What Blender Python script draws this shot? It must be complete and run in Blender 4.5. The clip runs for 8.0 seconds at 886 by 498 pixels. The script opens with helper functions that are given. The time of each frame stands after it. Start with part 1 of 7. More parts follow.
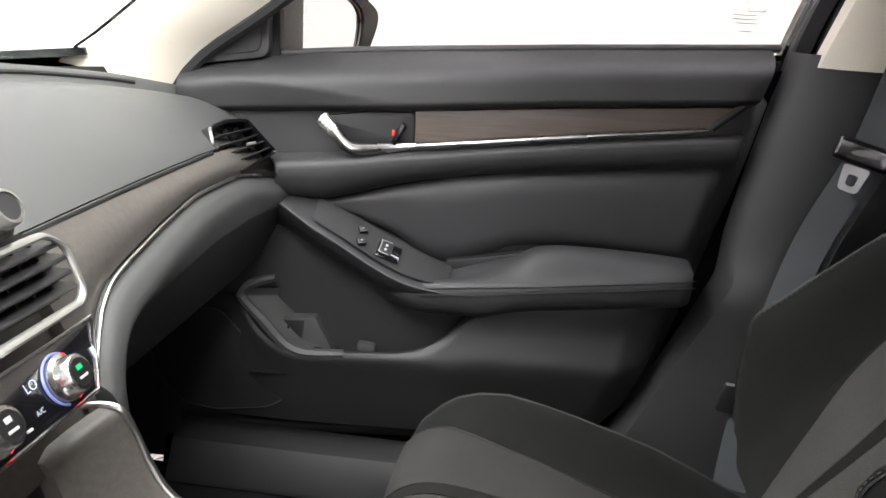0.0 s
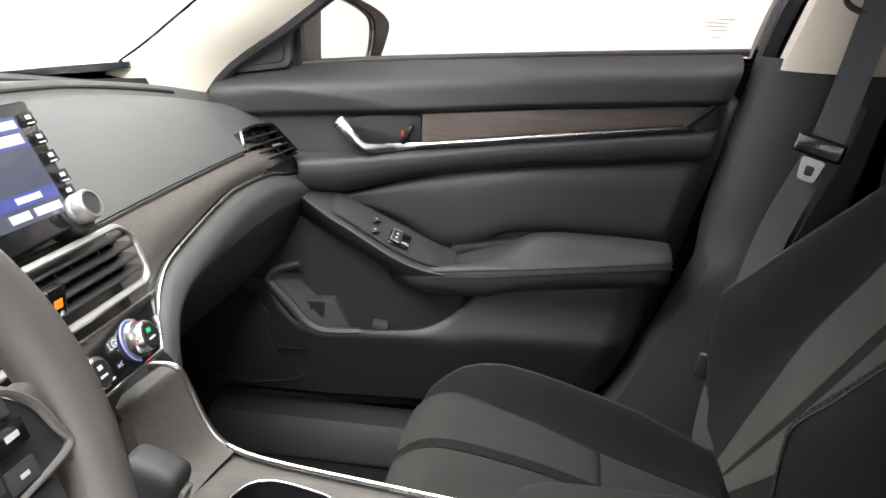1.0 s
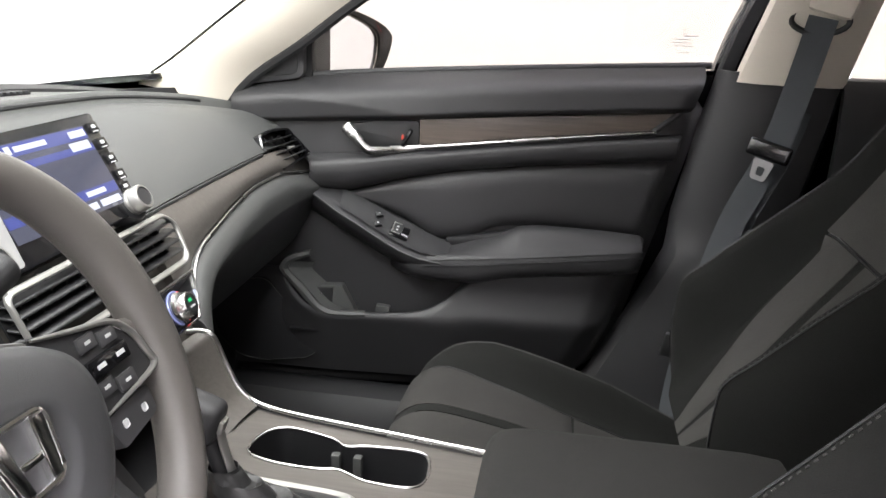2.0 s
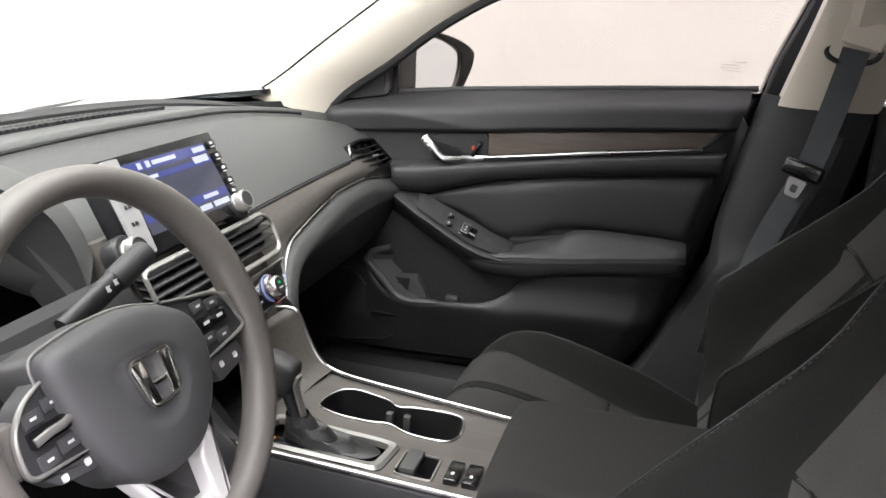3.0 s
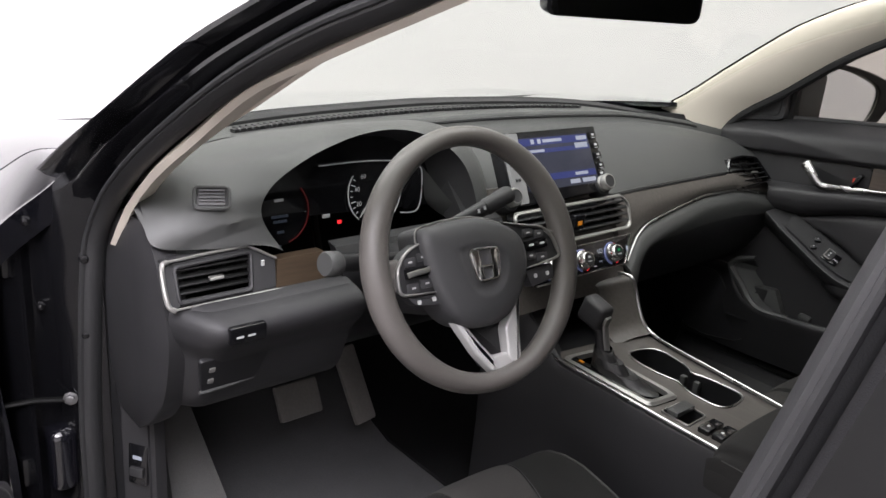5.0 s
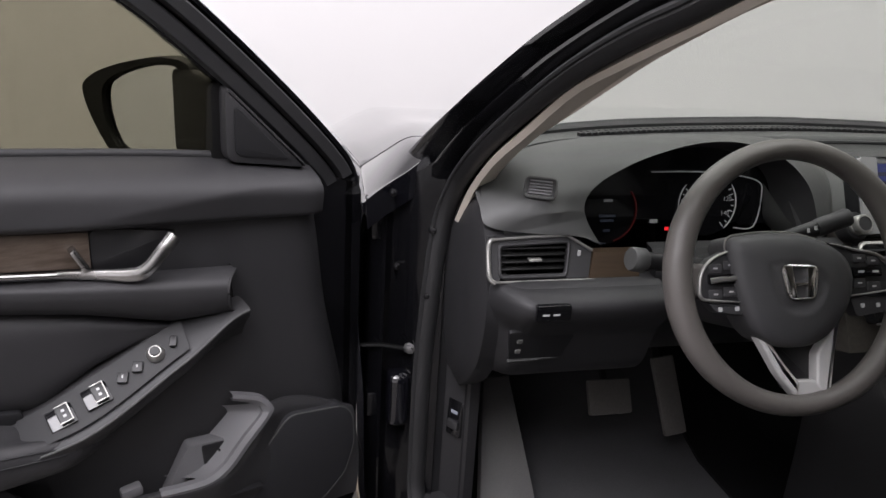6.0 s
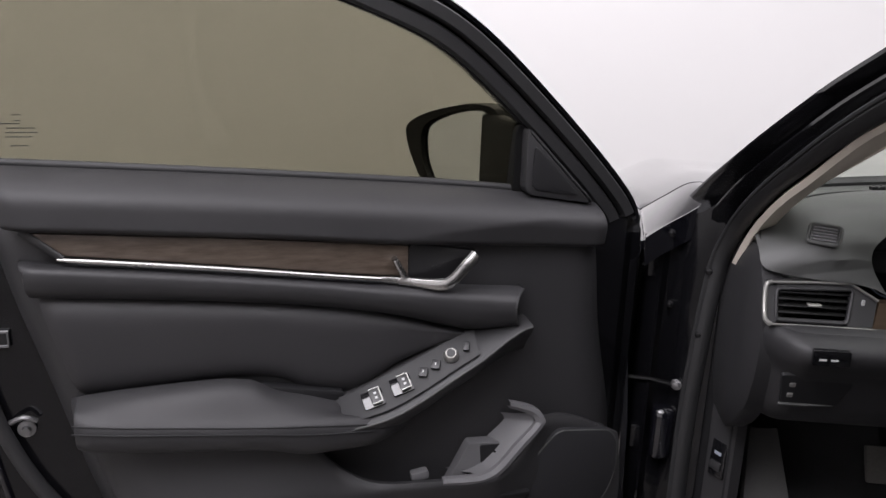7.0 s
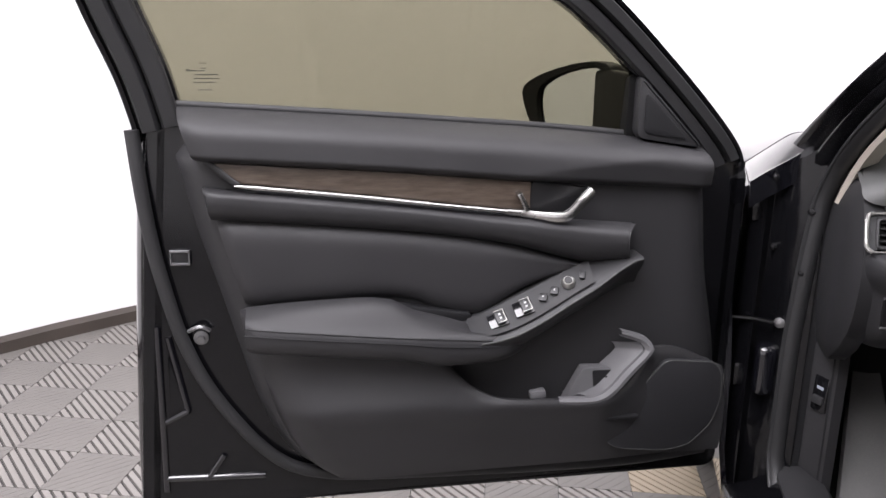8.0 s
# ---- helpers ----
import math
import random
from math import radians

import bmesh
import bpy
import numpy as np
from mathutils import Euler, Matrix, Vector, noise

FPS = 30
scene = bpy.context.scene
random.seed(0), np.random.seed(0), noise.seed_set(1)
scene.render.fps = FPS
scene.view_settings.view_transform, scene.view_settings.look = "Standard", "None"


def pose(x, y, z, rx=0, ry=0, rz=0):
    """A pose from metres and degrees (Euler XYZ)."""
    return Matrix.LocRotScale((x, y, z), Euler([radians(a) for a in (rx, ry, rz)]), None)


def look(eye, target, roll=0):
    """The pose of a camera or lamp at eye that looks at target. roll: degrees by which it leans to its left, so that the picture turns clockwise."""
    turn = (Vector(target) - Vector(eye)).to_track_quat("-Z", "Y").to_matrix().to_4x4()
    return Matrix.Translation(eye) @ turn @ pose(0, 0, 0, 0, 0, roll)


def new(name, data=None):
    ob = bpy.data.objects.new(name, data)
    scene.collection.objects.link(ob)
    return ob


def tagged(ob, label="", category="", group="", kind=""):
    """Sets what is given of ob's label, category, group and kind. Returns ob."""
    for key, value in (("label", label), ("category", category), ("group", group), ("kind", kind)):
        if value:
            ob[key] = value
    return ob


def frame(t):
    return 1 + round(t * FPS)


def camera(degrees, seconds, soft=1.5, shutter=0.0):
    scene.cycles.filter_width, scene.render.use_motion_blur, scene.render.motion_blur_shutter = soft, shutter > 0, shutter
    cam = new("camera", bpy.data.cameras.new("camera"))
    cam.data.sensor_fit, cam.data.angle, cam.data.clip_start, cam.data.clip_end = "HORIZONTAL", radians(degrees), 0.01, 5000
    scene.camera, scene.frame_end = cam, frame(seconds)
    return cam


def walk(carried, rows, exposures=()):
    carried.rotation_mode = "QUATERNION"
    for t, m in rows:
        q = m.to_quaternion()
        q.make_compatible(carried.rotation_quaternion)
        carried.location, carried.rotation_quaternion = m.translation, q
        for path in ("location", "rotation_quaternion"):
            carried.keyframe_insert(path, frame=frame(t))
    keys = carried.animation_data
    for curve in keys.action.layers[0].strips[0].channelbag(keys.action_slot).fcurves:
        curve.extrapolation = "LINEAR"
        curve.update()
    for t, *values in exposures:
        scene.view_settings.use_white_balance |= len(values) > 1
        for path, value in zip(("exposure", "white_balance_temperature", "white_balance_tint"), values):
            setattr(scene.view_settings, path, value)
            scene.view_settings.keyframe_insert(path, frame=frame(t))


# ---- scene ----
cam = camera(57.1, 8.0)
PATH = [
    (0, (0.429, -0.457, 1.136), (0.221, 1.447, 0.56), 3.6),
    (0.5, (0.454, -0.525, 1.159), (0.207, 1.37, 0.569), 2.9),
    (1, (0.469, -0.602, 1.175), (0.218, 1.29, 0.576), 2.6),
    (2.3, (0.547, -0.821, 1.233), (0.257, 1.065, 0.631), 2.6),
    (2.5, (0.574, -0.857, 1.25), (0.22, 1.014, 0.639), 2.8),
    (3, (0.641, -0.947, 1.288), (0.118, 0.88, 0.664), 2.4),
    (3.5, (0.695, -1.006, 1.312), (0.092, 0.794, 0.681), 3.9),
    (4, (0.769, -1.053, 1.314), (-0.075, 0.637, 0.658), 4.1),
    (4.2, (0.803, -1.073, 1.319), (-0.086, 0.591, 0.657), 4.5),
    (5.3, (1.01, -1.15, 1.33), (-0.577, -0.118, 0.684), 4.1),
    (5.5, (1.03, -1.134, 1.328), (-0.64, -0.241, 0.683), 3.6),
    (6, (1.078, -1.107, 1.322), (-0.75, -0.64, 0.659), 3.4),
    (6.5, (1.116, -1.13, 1.322), (-0.779, -0.978, 0.699), 3.4),
    (7, (1.204, -1.149, 1.316), (-0.709, -1.314, 0.758), 2.0),
    (7.5, (1.318, -1.173, 1.279), (-0.582, -1.473, 0.733), 1.5),
    (8, (1.387, -1.179, 1.233), (-0.501, -1.561, 0.695), 0.7),
]
EXPOSURES = [(0.0, 2.35), (1.2, 2.38), (2.5, 2.08), (3.0, 1.88), (3.5, 1.62), (4.2, 1.5), (5.3, 0.62), (5.5, 0.5), (6.0, 0.12), (6.5, -0.42), (7.0, -0.02), (7.5, 0.5), (8.0, 0.6)]
walk(cam, [(t, look(eye, target, roll)) for t, eye, target, roll in PATH], EXPOSURES)

# ---- world and lights ----
world = bpy.data.worlds.new("world")
scene.world = world
world.use_nodes = True
world.node_tree.nodes["Background"].inputs[0].default_value = (0.985, 0.965, 1.0, 1)
world.node_tree.nodes["Background"].inputs[1].default_value = 0.25

BOOTH_X, BOOTH_R, BOOTH_H = 0.9, 3.95, 3.3


def area_lamp(name, place, target, sx, sy, watts, colour=(1.0, 0.965, 1.03)):
    data = bpy.data.lights.new(name, "AREA")
    data.shape, data.size, data.size_y, data.energy, data.color = "RECTANGLE", sx, sy, watts, colour
    ob = new(name, data)
    ob.matrix_world = look(place, target)
    return ob


# Unseen lamps; the main one stands for the booth's overhead light.
area_lamp("unseen_ceiling_lamp", (0.9, 0.0, 3.22), (0.9, 0.001, 0), 4.4, 3.2, 130)
# Added to brighten the bonnet and the front wall.
area_lamp("unseen_ceiling_lamp", (-1.6, -0.8, 3.1), (-0.6, -0.8, 0), 1.4, 2.6, 50)
# Added to brighten the driver's side of the cabin.
area_lamp("unseen_ceiling_lamp", (1.3, -2.1, 3.15), (1.0, -1.2, 0), 3.0, 1.3, 140)

# ---- materials ----


def material(name, colour, rough=0.5, metal=0.0, grain=0.0, grain_size=900.0, spots=0.0, spot_size=6.0, bump=0.0, bump_size=900.0,
             coat=0.0, emit=None, emit_power=1.0, spec=0.5, sheen=0.0):
    m = bpy.data.materials.new(name)
    m.use_nodes = True
    nt = m.node_tree
    b = nt.nodes["Principled BSDF"]
    b.inputs["Base Color"].default_value = (*colour, 1)
    b.inputs["Roughness"].default_value = rough
    b.inputs["Metallic"].default_value = metal
    b.inputs["Specular IOR Level"].default_value = spec
    b.inputs["Coat Weight"].default_value = coat
    b.inputs["Coat Roughness"].default_value = 0.04
    b.inputs["Sheen Weight"].default_value = sheen
    if emit:
        b.inputs["Emission Color"].default_value = (*emit, 1)
        b.inputs["Emission Strength"].default_value = emit_power
    co = nt.nodes.new("ShaderNodeTexCoord")
    if grain or spots:
        fine, wide = nt.nodes.new("ShaderNodeTexNoise"), nt.nodes.new("ShaderNodeTexNoise")
        fine.inputs["Scale"].default_value, wide.inputs["Scale"].default_value = grain_size, spot_size
        wide.inputs["Detail"].default_value = 6
        for n in (fine, wide):
            nt.links.new(co.outputs["Object"], n.inputs["Vector"])
        total = nt.nodes.new("ShaderNodeMath")
        total.operation = "MULTIPLY_ADD"
        nt.links.new(fine.outputs[0], total.inputs[0])
        total.inputs[1].default_value = 2 * grain
        second = nt.nodes.new("ShaderNodeMath")
        second.operation = "MULTIPLY_ADD"
        nt.links.new(wide.outputs[0], second.inputs[0])
        second.inputs[1].default_value, second.inputs[2].default_value = 2 * spots, 1 - grain - spots
        nt.links.new(second.outputs[0], total.inputs[2])
        mul = nt.nodes.new("ShaderNodeVectorMath")
        mul.operation = "SCALE"
        mul.inputs[0].default_value = colour
        nt.links.new(total.outputs[0], mul.inputs["Scale"])
        nt.links.new(mul.outputs[0], b.inputs["Base Color"])
        rr = nt.nodes.new("ShaderNodeMapRange")
        rr.inputs["To Min"].default_value, rr.inputs["To Max"].default_value = max(0.02, rough - 0.08), min(1, rough + 0.08)
        nt.links.new(wide.outputs[0], rr.inputs[0])
        nt.links.new(rr.outputs[0], b.inputs["Roughness"])
    if bump:
        n = nt.nodes.new("ShaderNodeTexNoise")
        n.inputs["Scale"].default_value, n.inputs["Detail"].default_value = bump_size, 3
        nt.links.new(co.outputs["Object"], n.inputs["Vector"])
        bp = nt.nodes.new("ShaderNodeBump")
        bp.inputs["Strength"].default_value, bp.inputs["Distance"].default_value = bump, 0.0006
        nt.links.new(n.outputs[0], bp.inputs["Height"])
        nt.links.new(bp.outputs[0], b.inputs["Normal"])
    return m


def wood_material(name, dark, light, along):
    """Open-pore matt wood; along: scale of the grain per axis, small along the fibres."""
    m = bpy.data.materials.new(name)
    m.use_nodes = True
    nt = m.node_tree
    b = nt.nodes["Principled BSDF"]
    co, mp, n, r = (nt.nodes.new("ShaderNode" + k) for k in ("TexCoord", "Mapping", "TexNoise", "ValToRGB"))
    mp.inputs["Scale"].default_value = along
    n.inputs["Scale"].default_value, n.inputs["Detail"].default_value, n.inputs["Roughness"].default_value = 1.0, 8, 0.65
    r.color_ramp.elements[0].position, r.color_ramp.elements[1].position = 0.3, 0.72
    r.color_ramp.elements[0].color, r.color_ramp.elements[1].color = (*dark, 1), (*light, 1)
    nt.links.new(co.outputs["Object"], mp.inputs[0])
    nt.links.new(mp.outputs[0], n.inputs["Vector"])
    nt.links.new(n.outputs[0], r.inputs[0])
    nt.links.new(r.outputs[0], b.inputs["Base Color"])
    b.inputs["Roughness"].default_value = 0.38
    return m


def glass_material(name, tint, gloss=1.0):
    m = bpy.data.materials.new(name)
    m.use_nodes = True
    nt = m.node_tree
    nt.nodes.remove(nt.nodes["Principled BSDF"])
    t, g, f, x = (nt.nodes.new("ShaderNode" + k) for k in ("BsdfTransparent", "BsdfGlossy", "Fresnel", "MixShader"))
    t.inputs[0].default_value = (*tint, 1)
    g.inputs["Roughness"].default_value = 0.01
    f.inputs[0].default_value = 1.45
    s = nt.nodes.new("ShaderNodeMath")
    s.operation = "MULTIPLY"
    s.inputs[1].default_value = gloss
    nt.links.new(f.outputs[0], s.inputs[0])
    nt.links.new(s.outputs[0], x.inputs[0])
    nt.links.new(t.outputs[0], x.inputs[1])
    nt.links.new(g.outputs[0], x.inputs[2])
    nt.links.new(x.outputs[0], nt.nodes["Material Output"].inputs[0])
    return m


PAD = material("soft_black_vinyl", (0.024, 0.0236, 0.025), 0.54, grain=0.16, spots=0.16, bump=0.5, bump_size=1000, spec=0.38)
PADL = material("dash_vinyl", (0.050, 0.051, 0.050), 0.46, grain=0.1, spots=0.08, bump=0.6, bump_size=1300, spec=0.45)
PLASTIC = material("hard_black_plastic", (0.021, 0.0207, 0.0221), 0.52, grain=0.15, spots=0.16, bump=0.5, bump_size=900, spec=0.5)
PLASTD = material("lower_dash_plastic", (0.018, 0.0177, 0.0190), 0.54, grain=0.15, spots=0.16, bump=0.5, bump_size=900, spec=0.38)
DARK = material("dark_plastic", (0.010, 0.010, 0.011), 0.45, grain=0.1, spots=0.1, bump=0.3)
GLOSSY_PLATE = material("satin_black_plate", (0.010, 0.010, 0.011), 0.62, grain=0.1, spots=0.15, bump=0.2)
GLOSS = material("piano_black", (0.006, 0.006, 0.007), 0.12, spots=0.1, coat=0.3)
INSERT = material("insert_leatherette", (0.026, 0.0254, 0.027), 0.50, grain=0.12, spots=0.14, bump=0.6, bump_size=800, spec=0.36)
RIM = material("wheel_urethane", (0.090, 0.083, 0.077), 0.36, grain=0.1, spots=0.12, bump=0.5, bump_size=1500)
CHROME = material("satin_chrome", (0.52, 0.515, 0.505), 0.27, 1.0, spots=0.05)
BRIGHT = material("bright_chrome", (0.80, 0.80, 0.79), 0.16, 1.0, spots=0.05)
SILVER = material("silver_plastic", (0.33, 0.325, 0.31), 0.34, 0.75, grain=0.05, spots=0.06)
BODY = material("polished_black_paint", (0.005, 0.005, 0.007), 0.10, coat=1.0, spots=0.1)
PAINT = material("black_car_paint", (0.004, 0.004, 0.0048), 0.14, spots=0.1, spec=0.4)
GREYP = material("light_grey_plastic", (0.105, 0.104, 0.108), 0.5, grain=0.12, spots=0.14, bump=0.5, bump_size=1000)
GRILLE = material("speaker_mesh", (0.022, 0.022, 0.024), 0.6, grain=0.5, grain_size=1600, bump=1.0, bump_size=1500, spec=0.15)
GREYB = material("grey_button", (0.045, 0.0445, 0.047), 0.42, grain=0.08, spots=0.1, bump=0.2)
RUBBER = material("rubber_seal", (0.016, 0.016, 0.017), 0.55, grain=0.1, spots=0.2, bump=0.3)
BEIGE = material("beige_pillar_trim", (0.60, 0.55, 0.475), 0.62, grain=0.04, spots=0.06, bump=0.3, bump_size=700)
CLOTH = material("seat_cloth_dark", (0.0135, 0.0136, 0.0128), 0.92, grain=0.45, grain_size=900, spots=0.25, spot_size=9, bump=1.0, bump_size=1100, sheen=0.02, spec=0.08)
# Copy of the grey insert cloth, darker for the shade on the cushion.
CLOTHM = material("seat_cloth_grey_shaded", (0.038, 0.0365, 0.035), 0.92, grain=0.45, grain_size=850, spots=0.25, spot_size=9, bump=1.0, bump_size=1000, sheen=0.02, spec=0.08)
CLOTHL = material("seat_cloth_grey", (0.052, 0.0505, 0.048), 0.92, grain=0.45, grain_size=850, spots=0.25, spot_size=9, bump=1.0, bump_size=1000, sheen=0.02, spec=0.08)
CLOTHA = material("armrest_cloth", (0.026, 0.0255, 0.0245), 0.9, grain=0.4, grain_size=900, spots=0.2, spot_size=9, bump=0.9, bump_size=1000, sheen=0.02, spec=0.1)
THREAD = material("grey_thread", (0.036, 0.036, 0.034), 0.8, grain=0.1)
MATC = material("mat_carpet_pile", (0.066, 0.066, 0.068), 0.95, grain=0.4, grain_size=600, spots=0.3, spot_size=10, bump=1.0, bump_size=450)
CARPET = material("floor_carpet", (0.013, 0.013, 0.0135), 0.95, grain=0.4, grain_size=700, spots=0.25, bump=1.0, bump_size=500, spec=0.05)
MATTE = material("grey_carpet", (0.105, 0.103, 0.101), 0.95, grain=0.35, grain_size=700, spots=0.25, bump=1.0, bump_size=500)
BELT = material("belt_webbing", (0.045, 0.050, 0.055), 0.75, grain=0.25, grain_size=1200, bump=0.6, bump_size=1200)
COVER = material("matt_black_film", (0.006, 0.006, 0.006), 0.45, spots=0.2, spec=0.15)
STEEL = material("pressed_steel", (0.26, 0.26, 0.265), 0.42, 1.0, spots=0.2)
MIRROR = material("mirror_glass", (0.82, 0.85, 0.88), 0.02, 1.0)
WHITE = material("white_mark", (0.42, 0.42, 0.42), 0.5, emit=(0.9, 0.93, 1), emit_power=0.02)
REDM = material("red_mark", (0.5, 0.03, 0.01), 0.5)
HUB = material("hub_vinyl", (0.053, 0.053, 0.055), 0.44, grain=0.1, spots=0.10, bump=0.5, bump_size=1400)
PEDAL = material("worn_rubber", (0.11, 0.104, 0.097), 0.7, grain=0.2, grain_size=200, spots=0.3, bump=0.5)
DIMRED = material("dim_red", (0.05, 0.005, 0.006), 0.4, emit=(0.8, 0.05, 0.05), emit_power=0.02)
BOOT = material("leather_boot", (0.020, 0.020, 0.020), 0.36, grain=0.1, spots=0.15, bump=0.8, bump_size=500)
WALLM = material("white_booth_wall", (0.80, 0.79, 0.78), 0.7, spots=0.03, spot_size=0.8)
SKIRT = material("brown_baseboard", (0.045, 0.036, 0.030), 0.5, spots=0.3, grain=0.1, grain_size=80)
SATIN = material("bright_satin_silver", (0.60, 0.595, 0.585), 0.36, 0.25, spots=0.06)
# Silver colour stands for the glare on a glossy black strip.
SHINE = material("glare_silver", (0.46, 0.46, 0.465), 0.24, 0.55, spots=0.05)
TILEP = material("smooth_grey_tile", (0.135, 0.127, 0.118), 0.5, spots=0.2, grain=0.08, grain_size=300, bump=0.3)
TILE = material("grey_plastic_tile", (0.20, 0.187, 0.175), 0.55, spots=0.12, grain=0.06, grain_size=300, bump=0.3)
TILEB = material("tan_plastic_tile", (0.30, 0.25, 0.185), 0.55, spots=0.12, grain=0.06, grain_size=300, bump=0.3)
SLOT = material("tile_underside", (0.045, 0.042, 0.04), 0.8, spots=0.3)
WOOD_D = wood_material("dark_ash_veneer", (0.055, 0.040, 0.030), (0.125, 0.098, 0.078), (60, 10, 160))
WOOD_P = wood_material("grey_ash_veneer", (0.062, 0.048, 0.040), (0.115, 0.092, 0.078), (7, 60, 170))
WOOD_C = wood_material("taupe_metal_veneer", (0.066, 0.060, 0.054), (0.098, 0.089, 0.081), (10, 120, 160))
WOOD_B = wood_material("brown_ash_veneer", (0.026, 0.017, 0.010), (0.060, 0.040, 0.025), (60, 10, 160))
GLASS_W = glass_material("windscreen_glass", (0.85, 0.87, 0.835), 0.12)
# Driver's copy of GLASS_S; the dimmer light behind it is in the tint.
GLASS_D = glass_material("dimmed_side_glass", (0.49, 0.478, 0.405), 0.7)
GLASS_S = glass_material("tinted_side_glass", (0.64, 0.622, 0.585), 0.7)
# Part of the grey glow stands for the reflection on the lit screen.
SCREEN = material("display_glass", (0.01, 0.012, 0.02), 0.12, emit=(0.40, 0.40, 0.52), emit_power=0.055)
SCREEN_B = material("display_blue_bar", (0.01, 0.01, 0.03), 0.12, emit=(0.18, 0.23, 0.75), emit_power=0.11)
SCREEN_W = material("display_white", (0.1, 0.1, 0.1), 0.15, emit=(0.72, 0.78, 1.0), emit_power=0.20)
LED_R = material("red_lamp", (0.3, 0, 0), 0.4, emit=(1, 0.03, 0.04), emit_power=0.7)
LED_O = material("amber_lamp", (0.3, 0.1, 0), 0.4, emit=(1, 0.36, 0.02), emit_power=0.12)
LED_G = material("green_lamp", (0, 0.2, 0.05), 0.4, emit=(0.05, 0.9, 0.35), emit_power=0.1)
LED_B = material("blue_lamp", (0.12, 0.14, 0.3), 0.4, emit=(0.5, 0.55, 1.0), emit_power=0.03)

# ---- mesh helpers ----


def cv(*pts):
    """A smooth curve through (t, value) pairs, as a function."""
    t = np.array([p[0] for p in pts], float)
    v = np.array([p[1] for p in pts], float)
    h, d = np.diff(t), np.diff(v) / np.diff(t)
    s = np.zeros(len(t))
    s[0], s[-1] = d[0], d[-1]
    for i in range(1, len(t) - 1):
        if d[i - 1] * d[i] > 0:
            w1, w2 = 2 * h[i] + h[i - 1], h[i] + 2 * h[i - 1]
            s[i] = (w1 + w2) / (w1 / d[i - 1] + w2 / d[i])

    def at(x):
        x = min(max(x, t[0]), t[-1])
        i = min(int(np.searchsorted(t, x, side="right")) - 1, len(t) - 2)
        a = (x - t[i]) / h[i]
        return float((2 * a**3 - 3 * a**2 + 1) * v[i] + (a**3 - 2 * a**2 + a) * h[i] * s[i] + (3 * a**2 - 2 * a**3) * v[i + 1] + (a**3 - a**2) * h[i] * s[i + 1])
    return at


def smooth_line(pts, n=8, closed=False):
    """Points of a Catmull-Rom curve through pts."""
    p = [Vector(q) for q in pts]
    out = []
    k = len(p)
    for i in range(k if closed else k - 1):
        a, b, c, d = (p[(i + j) % k] if closed else p[min(max(i + j, 0), k - 1)] for j in (-1, 0, 1, 2))
        for s in range(n):
            t = s / n
            out.append(0.5 * (2 * b + (c - a) * t + (2 * a - 5 * b + 4 * c - d) * t * t + (3 * b - a - 3 * c + d) * t**3))
    if not closed:
        out.append(p[-1].copy())
    return out


def rounded(outline, r, n=5):
    """The outline (2D) with its corners rounded."""
    out = []
    k = len(outline)
    for i in range(k):
        a, b, c = (Vector(outline[(i + j) % k]) for j in (-1, 0, 1))
        p, q = a - b, c - b
        m = min(r, p.length * 0.45, q.length * 0.45)
        p, q = b + p.normalized() * m, b + q.normalized() * m
        out += [(p * (1 - t) ** 2 + b * 2 * t * (1 - t) + q * t * t) for t in (j / n for j in range(n + 1))]
    return out


def grid(rows, close_rows=False, close_cols=False, bm=None):
    """A sheet through rows of points."""
    bm = bm or bmesh.new()
    vs = [[bm.verts.new(p) for p in row] for row in rows]
    n, m = len(vs), len(vs[0])
    for i in range(n if close_rows else n - 1):
        for j in range(m if close_cols else m - 1):
            q = [vs[i][j], vs[(i + 1) % n][j], vs[(i + 1) % n][(j + 1) % m], vs[i][(j + 1) % m]]
            if len(set(q)) == 4:
                bm.faces.new(q)
    return bm


def slab(rows, off):
    """A sheet with thickness: its back lies off from its front."""
    bm = bmesh.new()
    off = Vector(off)
    n, m = len(rows), len(rows[0])
    f = [[bm.verts.new(p) for p in row] for row in rows]
    b = [[bm.verts.new(Vector(p) + off) for p in row] for row in rows]
    for i in range(n - 1):
        for j in range(m - 1):
            bm.faces.new((f[i][j], f[i + 1][j], f[i + 1][j + 1], f[i][j + 1]))
            bm.faces.new((b[i][j], b[i][j + 1], b[i + 1][j + 1], b[i + 1][j]))
    ring = [(i, 0) for i in range(n)] + [(n - 1, j) for j in range(1, m)] + [(i, m - 1) for i in range(n - 2, -1, -1)] + [(0, j) for j in range(m - 2, 0, -1)]
    for (i, j), (k, l) in zip(ring, ring[1:] + ring[:1]):
        bm.faces.new((f[i][j], b[i][j], b[k][l], f[k][l]))
    return bm


